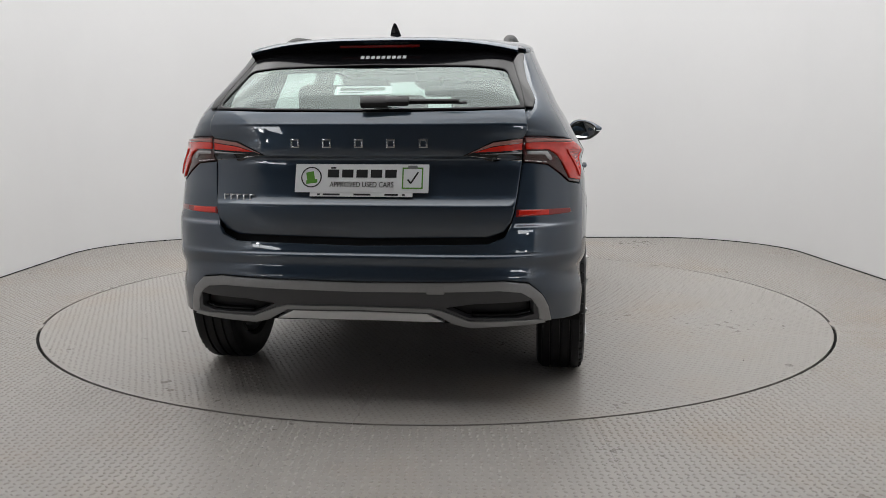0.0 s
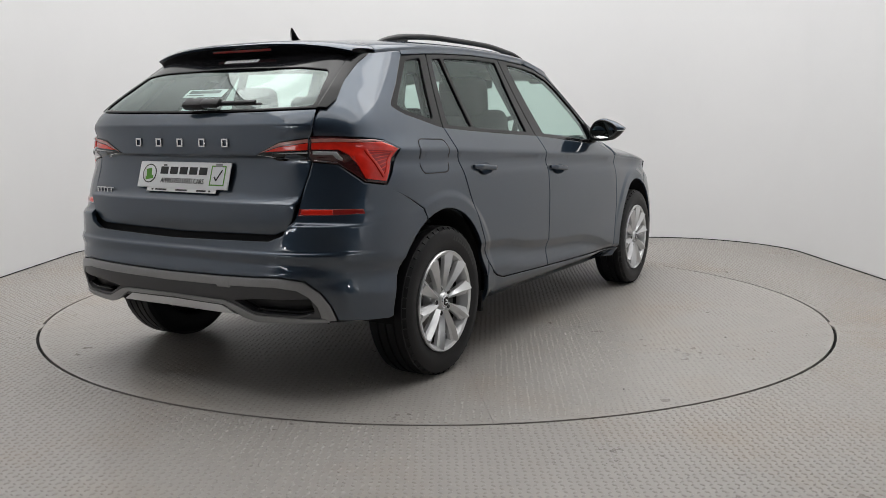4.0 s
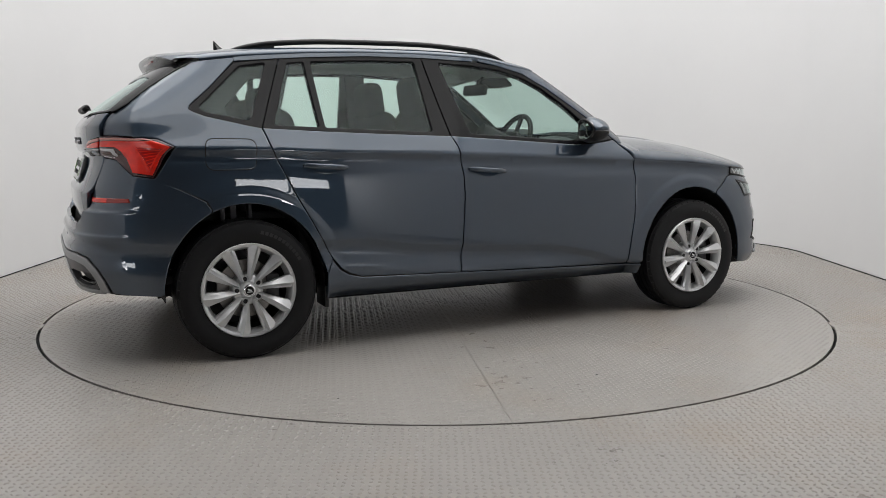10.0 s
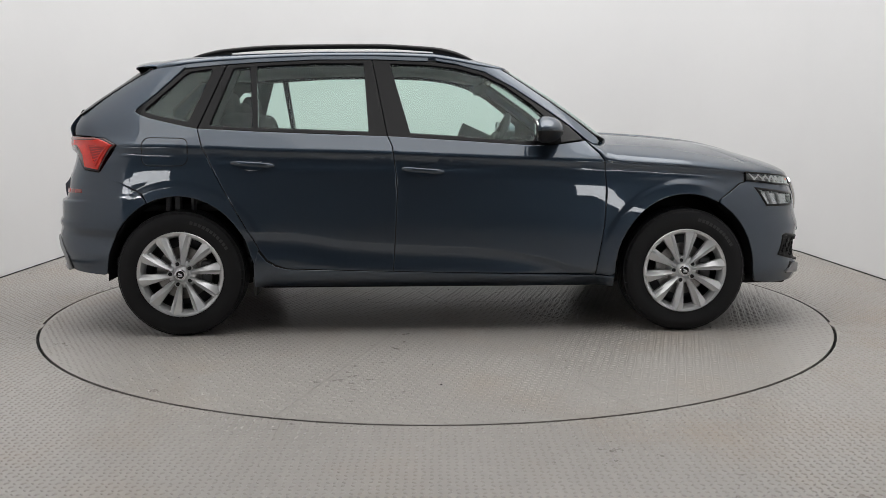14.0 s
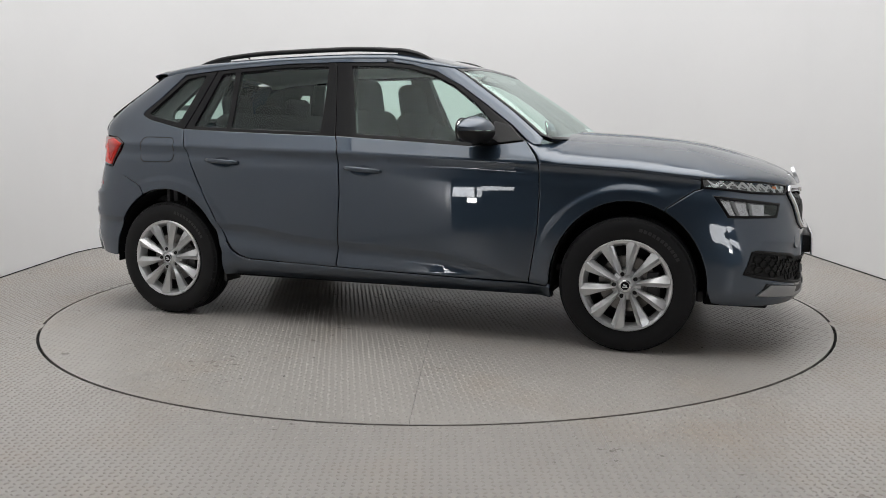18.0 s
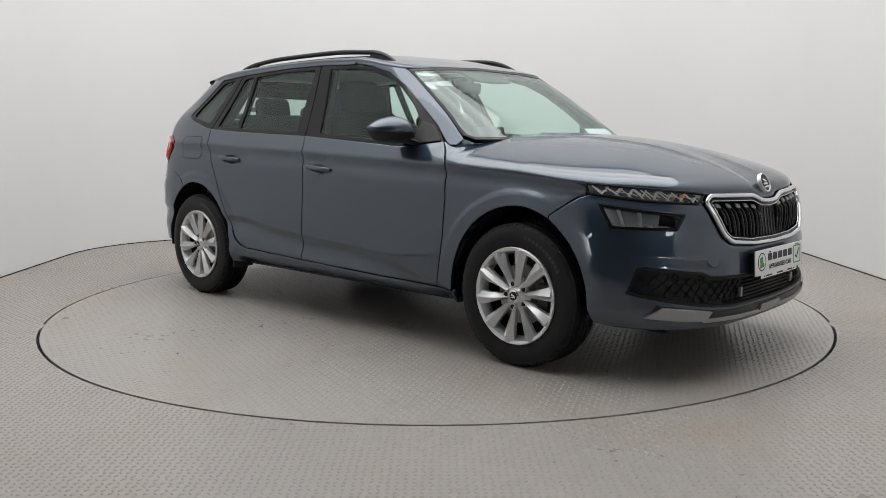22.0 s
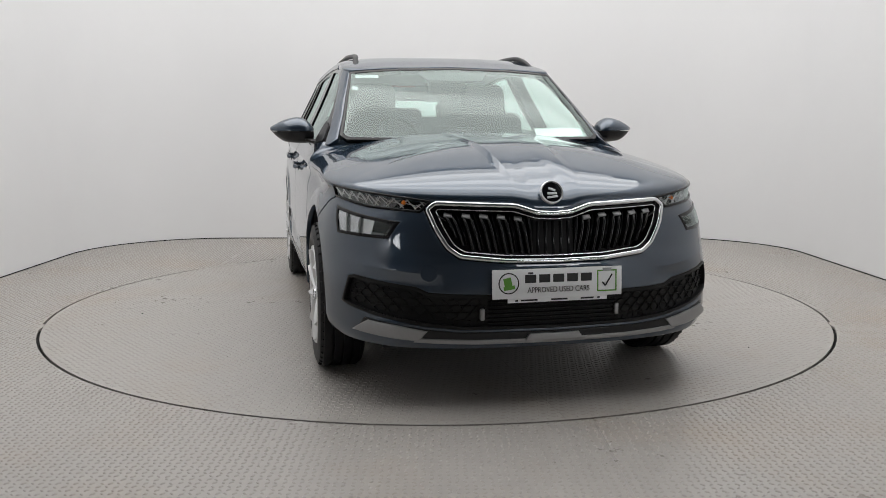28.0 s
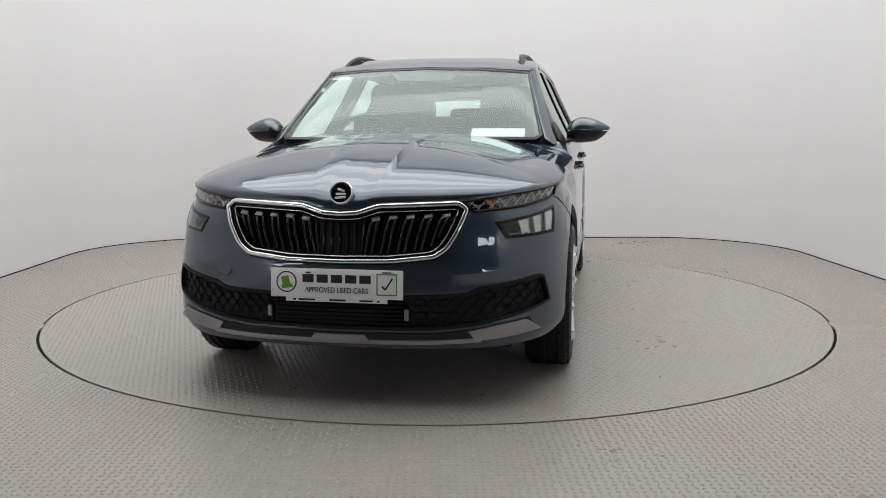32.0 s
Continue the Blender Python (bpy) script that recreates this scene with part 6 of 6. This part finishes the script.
# ---------------------------------------------------------------- car: fittings
def build_rails():
    for s in (-1, 1):
        zr = curve((-1.34, 1.450), (-1.25, 1.479), (-1.1, 1.506), (-0.8, 1.526), (-0.34, 1.532), (0.01, 1.516), (0.123, 1.492), (0.24, 1.440))
        yr = curve((-1.34, 0.50), (-0.9, 0.515), (-0.3, 0.515), (0.0, 0.502), (0.24, 0.530))
        xs = [-1.34 + 1.58 * k / 40 for k in range(41)]
        path = [(x, s * yr(x), zr(x) - 0.009) for x in xs]
        rad = [0.011 + 0.005 * sm(min(i, 40 - i) / 4) for i in range(41)]
        rail = part("roof_rail", tube("roof_rail", path, rad, M_PLASTIC, 12, 0.85), car, "black roof rail")
        for x0, x1 in ((-1.34, -1.09), (0.0, 0.24)):
            bm = bmesh.new()
            rows = []
            for k in range(9):
                x = x0 + (x1 - x0) * k / 8
                y = s * yr(x)
                top = zr(x) - 0.016
                low = min(ze_side(x) + 0.02 if x < 0 else 1.462 - 0.22 * (x / 0.24) ** 2 * 0.24, top - 0.002)
                rows.append([bm.verts.new((x, y - 0.014, low)), bm.verts.new((x, y - 0.012, top)), bm.verts.new((x, y + 0.012, top)), bm.verts.new((x, y + 0.014, low))])
            for a, b in zip(rows, rows[1:]):
                for j in range(4):
                    bm.faces.new((a[j], a[(j + 1) % 4], b[(j + 1) % 4], b[j]))
            bm.faces.new(rows[0])
            bm.faces.new(rows[-1])
            bmesh.ops.recalc_face_normals(bm, faces=bm.faces)
            part("rail_foot", from_bm("rail_foot", bm, M_PLASTIC), rail)
    # roof aerial
    bm = bmesh.new()
    rows = []
    for k in range(8):
        t = k / 7
        z = 1.495 + 0.054 * t
        x0, x1 = -1.290, -1.205 - 0.080 * t ** 0.6
        w = 0.022 * (1 - t) ** 0.7 + 0.003
        rows.append([bm.verts.new((x0, 0, z)), bm.verts.new(((x0 * 2 + x1) / 3, w, z)), bm.verts.new((x1, 0, z)), bm.verts.new(((x0 * 2 + x1) / 3, -w, z))])
    for a, b in zip(rows, rows[1:]):
        for j in range(4):
            bm.faces.new((a[j], a[(j + 1) % 4], b[(j + 1) % 4], b[j]))
    bm.faces.new(rows[-1])
    bmesh.ops.recalc_face_normals(bm, faces=bm.faces)
    part("roof_aerial", from_bm("roof_aerial", bm, M_BLACK, 60), car, "black fin aerial")


def blob(name, material, n_u, n_v, point):
    """A closed lofted body: point(u, v) with u from one end to the other and v round it."""
    verts, faces = [], []
    for i in range(n_u + 1):
        for j in range(n_v):
            verts.append(tuple(point(i / n_u, j / n_v)))
    for i in range(n_u):
        for j in range(n_v):
            a, b = i * n_v + j, i * n_v + (j + 1) % n_v
            faces.append((a, b, b + n_v, a + n_v))
    faces += [tuple(range(n_v)), tuple(range(n_u * n_v, (n_u + 1) * n_v))]
    bm = bmesh.new()
    me = bpy.data.meshes.new("tmp")
    me.from_pydata(verts, [], faces)
    bm.from_mesh(me)
    bpy.data.meshes.remove(me)
    bmesh.ops.recalc_face_normals(bm, faces=bm.faces)
    return bm


def build_mirror(s, door):
    """Door mirror: painted cap above, black case below, glass facing back."""
    half_x = curve((0.80, 0.066), (0.85, 0.098), (0.93, 0.090), (0.985, 0.064), (1.022, 0.026))
    z_hi = curve((0.80, 1.090), (0.84, 1.130), (0.88, 1.141), (0.94, 1.129), (0.985, 1.110), (1.022, 1.088))
    z_lo = curve((0.80, 1.008), (0.86, 1.003), (0.94, 1.010), (0.985, 1.035), (1.022, 1.072))

    def shape(u, v):
        y = 0.80 + 0.222 * u
        a = 2 * math.pi * v
        hx, hi, lo = half_x(y), z_hi(y), z_lo(y)
        c, d = math.cos(a), math.sin(a)
        x = c * hx
        if x < 0:
            x *= 0.55
        z = (hi + lo) / 2 + math.copysign(abs(d) ** 0.9, d) * (hi - lo) / 2
        return Vector((0.575 - 0.16 * (y - 0.80) + x, s * y, z))
    split = 1.068
    bm = blob("m", M_PAINT, 18, 32, shape)
    geom = list(bm.verts) + list(bm.edges) + list(bm.faces)
    low = bm.copy()
    bmesh.ops.bisect_plane(bm, geom=geom, plane_co=(0, 0, split), plane_no=(0, 0.0, 1), clear_inner=True)
    bmesh.ops.bisect_plane(low, geom=list(low.verts) + list(low.edges) + list(low.faces), plane_co=(0, 0, split - 0.003), plane_no=(0, 0, 1), clear_outer=True)
    mirror_ = part("door_mirror", from_bm("door_mirror", bm, M_PAINT, 60), car, "dark grey door mirror with black lower case")
    part("mirror_case", from_bm("mirror_case", low, M_PLASTIC, 60), mirror_, "black lower case")
    glass = []
    n = 28
    for k in range(n):
        a = 2 * math.pi * k / n
        y = 0.898 + 0.085 * math.copysign(abs(math.cos(a)) ** 0.7, math.cos(a))
        hi, lo = z_hi(y), z_lo(y)
        z = (hi + lo) / 2 + math.copysign(abs(math.sin(a)) ** 0.7, math.sin(a)) * (hi - lo) / 2 * 0.82
        glass.append((0.575 - 0.16 * (y - 0.80) - half_x(y) * 0.55 - 0.002, s * y, z))
    me = finish("mirror_glass", glass + [(x + 0.012, y, z) for x, y, z in glass], [tuple(range(n))] + [(k, (k + 1) % n, n + (k + 1) % n, n + k) for k in range(n)], mat("mirror_silver", (0.8, 0.8, 0.8), 0.02, 1.0), False)
    part("mirror_glass", me, mirror_, "silvered mirror glass")
    rim = tube("mirror_rim", [tuple(Vector(g) * 1.0) for g in glass] + [glass[0]], 0.005, M_PLASTIC, 6)
    part("mirror_rim", rim, mirror_)
    bm = blob("f", M_PLASTIC, 6, 14, lambda u, v: Vector((0.600 + 0.03 * u + (0.052 - 0.01 * u) * math.cos(2 * math.pi * v), s * (0.845 - 0.075 * u), 1.026 - 0.022 * u + 0.014 * math.sin(2 * math.pi * v))))
    part("mirror_arm", from_bm("mirror_arm", bm, M_PLASTIC, 60), mirror_, "black mirror arm")
    part("mirror_base", panel("mirror_base", [(0.62, 0.998), (0.785, 1.017), (0.71, 1.09), (0.628, 1.115)], side_map(s), M_PLASTIC, 0.03, lift=0.006, depth=0.01), mirror_, "black triangular mirror base")
    part("side_indicator", hbox("side_indicator", M_WLENS, ((0.008, 0.10, 0.005), pose(0.618, s * 0.92, split - 0.004, 0, 0, s * 14)), bevel=0.002), mirror_)


def build_handle(s, x0, x1, za, zb, door):
    m = side_map(s)
    zm = (za + zb) / 2
    xm = (x0 + x1) / 2

    def cup(u, v):
        a = 2 * math.pi * v
        return m(xm + 0.064 * u * math.cos(a), zm - 0.008 + 0.029 * u * math.sin(a)) + Vector((0, s * (0.007 * u ** 2 - 0.001), 0))
    verts, faces = [], []
    for i in range(7):
        for j in range(24):
            verts.append(tuple(cup(i / 6, j / 24)))
    for i in range(6):
        for j in range(24):
            a, b = i * 24 + j, i * 24 + (j + 1) % 24
            faces.append((a, b, b + 24, a + 24))
    h = part("door_handle", finish("door_handle", [(v[0], v[1] + s * 0.0022, v[2]) for v in verts], faces, M_PAINT), door, "body-coloured bar door handle")

    def grip(u, v):
        a = 2 * math.pi * v
        x = x0 + (x1 - x0) * u
        z = za + (zb - za) * u
        r = 0.4 + 0.6 * sm(min(u, 1 - u) / 0.12)
        e = 0.010 + 0.016 * sm(min(u, 1 - u) / 0.22)
        base = m(x, z)
        return base + Vector((0, s * (e + 0.008 * r * math.cos(a)), 0.0125 * r * math.sin(a) - 0.002))
    part("grip", from_bm("grip", blob("g", M_PAINT, 20, 14, grip), M_PAINT, 60), h)
    for x in (x0 + 0.012, x1 - 0.012):
        part("handle_foot", hbox("handle_foot", M_PAINT, ((0.026, 0.018, 0.018), Matrix.Translation(m(x, za + (zb - za) * (x - x0) / (x1 - x0)) + Vector((0, s * 0.006, -0.002)))), bevel=0.006), h)


def build_fuel_flap():
    flap = rounded([(-1.498, 0.893), (-1.272, 0.893), (-1.268, 1.028), (-1.496, 1.032)], 0.04)
    m = side_map(-1)
    part("fuel_flap_gap", panel("fuel_flap_gap", inset(flap, -0.004), m, M_GAP, 0.03, lift=0.0012, depth=0.002, lip=0, holes=(inset(flap, -0.0005),), edge=0.01, lines=(z_crease,)), car, "dark joint round the fuel flap")
    part("fuel_flap", panel("fuel_flap", flap, m, M_PAINT, 0.025, lift=0.0018, depth=0.004, lip=0.0015, edge=0.012, lines=(z_crease,)), car, "body-coloured fuel flap")


def text_mesh(words, size, material):
    cu = bpy.data.curves.new("words", "FONT")
    cu.body, cu.size, cu.extrude = words, size, 0.0006
    cu.align_x, cu.align_y = "CENTER", "CENTER"
    tmp = bpy.data.objects.new("words", cu)
    scene.collection.objects.link(tmp)
    bpy.context.view_layer.update()
    me = bpy.data.meshes.new_from_object(tmp.evaluated_get(bpy.context.evaluated_depsgraph_get()))
    bpy.data.objects.remove(tmp)
    me.materials.clear()
    me.materials.append(material)
    return me


def build_plate(m):
    """A display plate in its own plane: x to the right, y up, z towards the viewer."""
    plate = part("display_plate", from_bm("display_plate", box_bm(0.52, 0.111, 0.006, 0.002), M_PLATE), car, "white dealer display plate")
    plate.matrix_basis = m

    def flat(name, material, sx, sy, x, y, z=0.0036, label="", rz=0, owner=None):
        ob = part(name, from_bm(name, box_bm(sx, sy, 0.001), material), plate, label)
        ob.matrix_basis = pose(x, y, z, 0, 0, rz)
        return ob
    words = part("words", text_mesh("APPROVED USED CARS", 0.030, M_INK), plate, "black printed words")
    words.matrix_basis = pose(0.002, -0.026, 0.0044) @ Matrix.Diagonal((0.80, 1, 1, 1))
    # five bold bars in place of the brand word
    for k in range(5):
        flat("word_bar", M_INK, 0.044, 0.031, -0.110 + k * 0.056, 0.018)
    flat("word_bar", M_INK, 0.020, 0.006, -0.110, 0.040)
    ring = lathe("emblem_ring", [(0.036, -0.0008), (0.0405, -0.0008), (0.0405, 0.0008), (0.036, 0.0008)], M_INK, 40, pose(0, 0, 0, 90))
    ob = part("emblem_ring", ring, plate, "black emblem ring")
    ob.matrix_basis = pose(-0.196, 0.003, 0.0036)
    flat("emblem_mark", M_GREEN, 0.030, 0.040, -0.199, 0.004, 0.0036, "green emblem mark", 12)
    flat("emblem_mark", M_GREEN, 0.044, 0.014, -0.194, -0.014, 0.0037, "green emblem mark", 8)
    for x, y, sx, sy in ((0.198, 0.040, 0.078, 0.005), (0.198, -0.038, 0.078, 0.005), (0.1605, 0.001, 0.005, 0.083), (0.2355, 0.001, 0.005, 0.083)):
        flat("tick_box_edge", M_GREEN, sx, sy, x, y, 0.0036, "green tick box edge")
    flat("tick_box_clip", M_SILVER, 0.036, 0.012, 0.198, 0.044, 0.0042)
    flat("tick_stroke", M_INK, 0.020, 0.006, 0.186, -0.012, 0.0038, "", -50)
    flat("tick_stroke", M_INK, 0.050, 0.006, 0.206, 0.004, 0.0038, "", 58)
    flat("dealer_strip", M_PLATE, 0.40, 0.017, 0.0, -0.0630, 0.0006, "white strip below the plate with bars of writing")
    for x, sx in ((-0.165, 0.010), (-0.115, 0.066), (0.005, 0.066), (0.118, 0.052), (0.165, 0.010)):
        flat("writing_bar", M_INK, sx, 0.0065, x, -0.0635, 0.0016)


def build_plates():
    ry = Matrix(((0, 0, -1, 0), (-1, 0, 0, 0), (0, 1, 0, 0), (0, 0, 0, 1)))
    build_plate(Matrix.Translation((-1.994, 0, 0.887)) @ pose(0, 0, 0, 0, 16.5, 0) @ ry)
    rf = Matrix(((0, 0, 1, 0), (1, 0, 0, 0), (0, 1, 0, 0), (0, 0, 0, 1)))
    build_plate(Matrix.Translation((2.171, 0, 0.494)) @ pose(0, 0, 0, 0, -3, 0) @ rf)
    part("plate_carrier", hbox("plate_carrier", M_PLASTIC, ((0.05, 0.44, 0.09), pose(2.14, 0, 0.49)), bevel=0.006), car, "black plate carrier")


def build_badges():
    n = Vector((0.93, 0, 0.37)).normalized()
    m = Matrix.Translation((2.086, 0, 0.832)) @ n.to_track_quat("-Y", "Z").to_matrix().to_4x4()
    ring = part("bonnet_badge", lathe("bonnet_badge", [(0.0395, -0.002), (0.0405, -0.006), (0.0435, -0.0065), (0.046, -0.003), (0.046, 0.012)], M_BADGE, 48, m), car, "round chrome and black badge")
    part("badge_disc", lathe("badge_disc", [(0.0, -0.003), (0.03, -0.0025), (0.041, -0.001)], M_BLACK, 40, m), ring, "black badge disc")
    for dz, w, rot in ((0.010, 0.030, 20), (-0.006, 0.040, 0), (-0.020, 0.044, -6)):
        part("badge_mark", from_bm("badge_mark", box_bm(w, 0.004, 0.009, 0.002, m @ pose(0.0, -0.004, dz, 0, rot, 0)), M_BADGE), ring, "chrome badge mark")


def build_underbody():
    part("underbody", hbox("underbody", M_DARK, ((1.86, 1.52, 0.08), pose(0, 0, 0.275)), ((0.56, 0.95, 0.10), pose(-1.32, 0, 0.32)), ((0.56, 0.95, 0.10), pose(1.32, 0, 0.30)), ((0.24, 1.24, 0.06), pose(-1.80, 0, 0.345)), ((0.30, 1.30, 0.05), pose(1.82, 0, 0.245)), bevel=0.015), car, "black underbody")
    part("exhaust_box", hbox("exhaust_box", mat("dull_steel", (0.2, 0.19, 0.18), 0.5, 0.8), ((0.22, 0.5, 0.12), pose(-1.70, 0.18, 0.395)), bevel=0.04), car, "dull steel exhaust silencer")
    for s in (-1, 1):
        part("rear_mud_flap", hbox("rear_mud_flap", M_PLASTIC, ((0.02, 0.14, 0.10), pose(-0.945, s * 0.775, 0.262)), bevel=0.004), car, "black flap before the rear wheel")
        part("front_mud_flap", hbox("front_mud_flap", M_PLASTIC, ((0.03, 0.14, 0.05), pose(1.665, s * 0.72, 0.285)), bevel=0.004), car, "black flap before the front wheel")
        for dx, w in ((-0.085, 0.022), (-0.035, 0.030), (0.045, 0.018)):
            part("suspension_strut", hbox("suspension_strut", M_STRUT, ((w, 0.05, 0.085), pose(-HUB_X + dx, s * 0.70, 0.690)), bevel=0.005), car, "dull grey suspension strut")
        part("shock_absorber", tube("shock_absorber", [(-1.30, s * 0.62, 0.36), (-1.28, s * 0.60, 0.76)], 0.03, mat("damper_grey", (0.12, 0.12, 0.12), 0.5, 0.5), 12), car, "grey shock absorber")


# ---------------------------------------------------------------- car: cabin
def soft_box(size, bevel, m):
    return box_bm(*size, bevel, m, None, 4)


def build_cabin():
    part("cabin_floor", hbox("cabin_floor", M_DASH, ((2.9, 1.44, 0.04), pose(-0.35, 0, 0.38)), ((0.05, 1.40, 0.42), pose(-1.02, 0, 0.60, 0, -8, 0)), ((0.9, 1.30, 0.04), pose(-1.45, 0, 0.66)), bevel=0.01), car, "dark cabin floor")
    for y in (-0.36, 0.36):
        seat = part("front_seat", from_bm("front_seat", soft_box((0.52, 0.50, 0.16), 0.06, pose(0.14, y, 0.57, 0, -8, 0)), M_SEAT), car, "dark cloth front seat")
        part("backrest", from_bm("backrest", soft_box((0.14, 0.50, 0.64), 0.065, pose(-0.17, y, 0.87, 0, -14, 0)), M_SEAT), seat)
        part("headrest", from_bm("headrest", soft_box((0.12, 0.29, 0.23), 0.058, pose(-0.265, y, 1.250, 0, -8, 0)), M_SEAT), seat)
        for dy in (-0.06, 0.06):
            part("headrest_post", tube("headrest_post", [(-0.24, y + dy, 1.13), (-0.26, y + dy, 1.22)], 0.006, M_CHROME, 8), seat)
    bench = part("rear_bench", from_bm("rear_bench", soft_box((0.50, 1.26, 0.16), 0.06, pose(-0.72, 0, 0.60, 0, -6, 0)), M_SEAT), car, "dark cloth rear bench")
    part("backrest", from_bm("backrest", soft_box((0.14, 1.26, 0.60), 0.065, pose(-1.02, 0, 0.88, 0, -16, 0)), M_SEAT), bench)
    for y in (-0.37, 0.0, 0.37):
        part("headrest", from_bm("headrest", soft_box((0.09, 0.26, 0.16 if y else 0.12), 0.045, pose(-1.14, y, 1.205 if y else 1.175, 0, -8, 0)), M_SEAT), bench)
    part("parcel_shelf", hbox("parcel_shelf", M_DASH, ((0.58, 1.12, 0.03), pose(-1.50, 0, 1.055)), bevel=0.01), car, "black parcel shelf")

    def dash(u, v):
        a = 2 * math.pi * v
        y = -0.66 + 1.32 * u
        hood_ = 0.035 * math.exp(-((y + 0.36) / 0.15) ** 2)
        return Vector((0.66 + 0.20 * math.cos(a), y, 0.86 + (0.14 + hood_) * math.copysign(abs(math.sin(a)) ** 0.7, math.sin(a))))
    part("dashboard", from_bm("dashboard", blob("d", M_DASH, 30, 20, dash), M_DASH, 60), car, "dark grey dashboard")
    part("screen_shelf", hbox("screen_shelf", M_DASH, ((0.34, 1.30, 0.03), pose(0.74, 0, 0.975, 0, 4, 0)), bevel=0.01), car)
    part("infotainment_screen", hbox("infotainment_screen", M_BLACK, ((0.02, 0.24, 0.14), pose(0.47, 0.0, 1.02, 0, -14, 0)), bevel=0.006), car, "black dashboard screen")
    rm = Matrix.Translation((0.36, -0.36, 0.985)) @ pose(0, 0, 0, 0, -66, 0)
    ring = []
    for k in range(33):
        a = 2 * math.pi * k / 32
        ring.append(tuple(rm @ Vector((0.182 * math.cos(a), 0.182 * math.sin(a), 0))))
    sw = part("steering_wheel", tube("steering_wheel", ring, 0.015, M_DASH, 10, 1.0, False), car, "black three-spoke steering wheel")
    part("wheel_boss", from_bm("wheel_boss", soft_box((0.15, 0.15, 0.05), 0.022, rm @ pose(0, 0, 0.015)), M_DASH), sw)
    for ang in (0, 180, 270):
        part("wheel_spoke", from_bm("wheel_spoke", soft_box((0.12, 0.035, 0.016), 0.006, rm @ pose(0, 0, 0, 0, 0, ang) @ pose(0.12, 0, 0)), M_DASH), sw)
    part("steering_column", tube("steering_column", [tuple(rm @ Vector((0, 0, 0.01))), tuple(rm @ Vector((0, 0, 0.22)))], 0.04, M_DASH, 12), sw)
    rv = part("rear_view_mirror", from_bm("rear_view_mirror", soft_box((0.035, 0.23, 0.066), 0.015, pose(0.30, -0.01, 1.315, 0, 8, 8)), M_DASH), car, "black rear-view mirror")
    part("mirror_stem", tube("mirror_stem", [(0.31, 0, 1.34), (0.36, 0, 1.40)], 0.01, M_DASH, 8), rv)
    for y in (-0.33, 0.33):
        part("sun_visor", from_bm("sun_visor", soft_box((0.13, 0.36, 0.018), 0.008, pose(0.25, y, 1.405, 0, 16, 0)), M_LINER), car, "pale sun visor")
    for s in (-1, 1):
        m = side_map(s)
        for nm, poly in (("centre_pillar_lining", [(-0.25, 1.03), (-0.14, 1.03), (-0.23, 1.44), (-0.36, 1.44)]), ("rear_pillar_lining", [(-1.25, 1.07), (-1.15, 1.075), (-1.03, 1.41), (-1.12, 1.41)]), ("tail_pillar_lining", [(-1.74, 1.09), (-1.26, 1.075), (-1.10, 1.42), (-1.32, 1.41), (-1.50, 1.38)])):
            opening = [[(-1.245, 1.135), (-1.165, 1.345), (-1.235, 1.350), (-1.375, 1.205), (-1.37, 1.165)]] if nm[0] == "t" else ()
            part(nm, panel(nm, poly, m, M_TRIM if nm[0] == "t" else M_DASH, 0.06, lift=-0.05, depth=0.02, lip=0, holes=opening), car)
    part("sticker_rear", panel("sticker_rear", [(math.copysign(solve_u(rear_map, "y", abs(y), z), y), z) for y, z in ((0.14, 1.218), (-0.09, 1.218), (-0.09, 1.252), (0.14, 1.252))], rear_map, M_PLATE, 0.05, lift=-0.012, depth=0, lip=0), car, "white dealer sticker on the rear screen")
    for y0, y1, z0, z1 in ((0.12, -0.06, 1.233, 1.246), (0.12, 0.02, 1.223, 1.227)):
        part("sticker_print", panel("sticker_print", [(math.copysign(solve_u(rear_map, "y", abs(y), z), y), z) for y, z in ((y0, z0), (y1, z0), (y1, z1), (y0, z1))], rear_map, M_INK, 0.05, lift=-0.010, depth=0, lip=0), car)
    for k in range(9):
        y = 0.075 - k * 0.022
        part("screen_letter_bar", panel("screen_letter_bar", [(math.copysign(solve_u(rear_map, "y", abs(a), z), a), z) for a, z in ((y, 1.359), (y - 0.015, 1.359), (y - 0.015, 1.372), (y, 1.372))], rear_map, M_PLATE, 0.05, lift=0.0035, depth=0.0005, lip=0), car)


build_rails()
for side_, doors_ in ((-1, right_doors), (1, left_doors)):
    build_mirror(side_, doors_[1])
    build_handle(side_, -1.050, -0.828, 0.908, 0.894, doors_[0])
    build_handle(side_, -0.174, 0.046, 0.875, 0.858, doors_[1])
build_fuel_flap()
build_plates()
build_badges()
build_underbody()
build_cabin()


# ---------------------------------------------------------------- what turns
def motions():
    rows_table, rows_car = [], []
    for k in range(33):
        a = 82.029 - 5.7073 * k
        rows_table.append((float(k), pose(0, 0, 0, 0, 0, a)))
        rows_car.append((float(k), pose(0, 0, 0, 0, 0, a) @ pose(-0.0414, 0.0075, 0)))
    walk(turntable, rows_table)
    walk(car, rows_car)


motions()
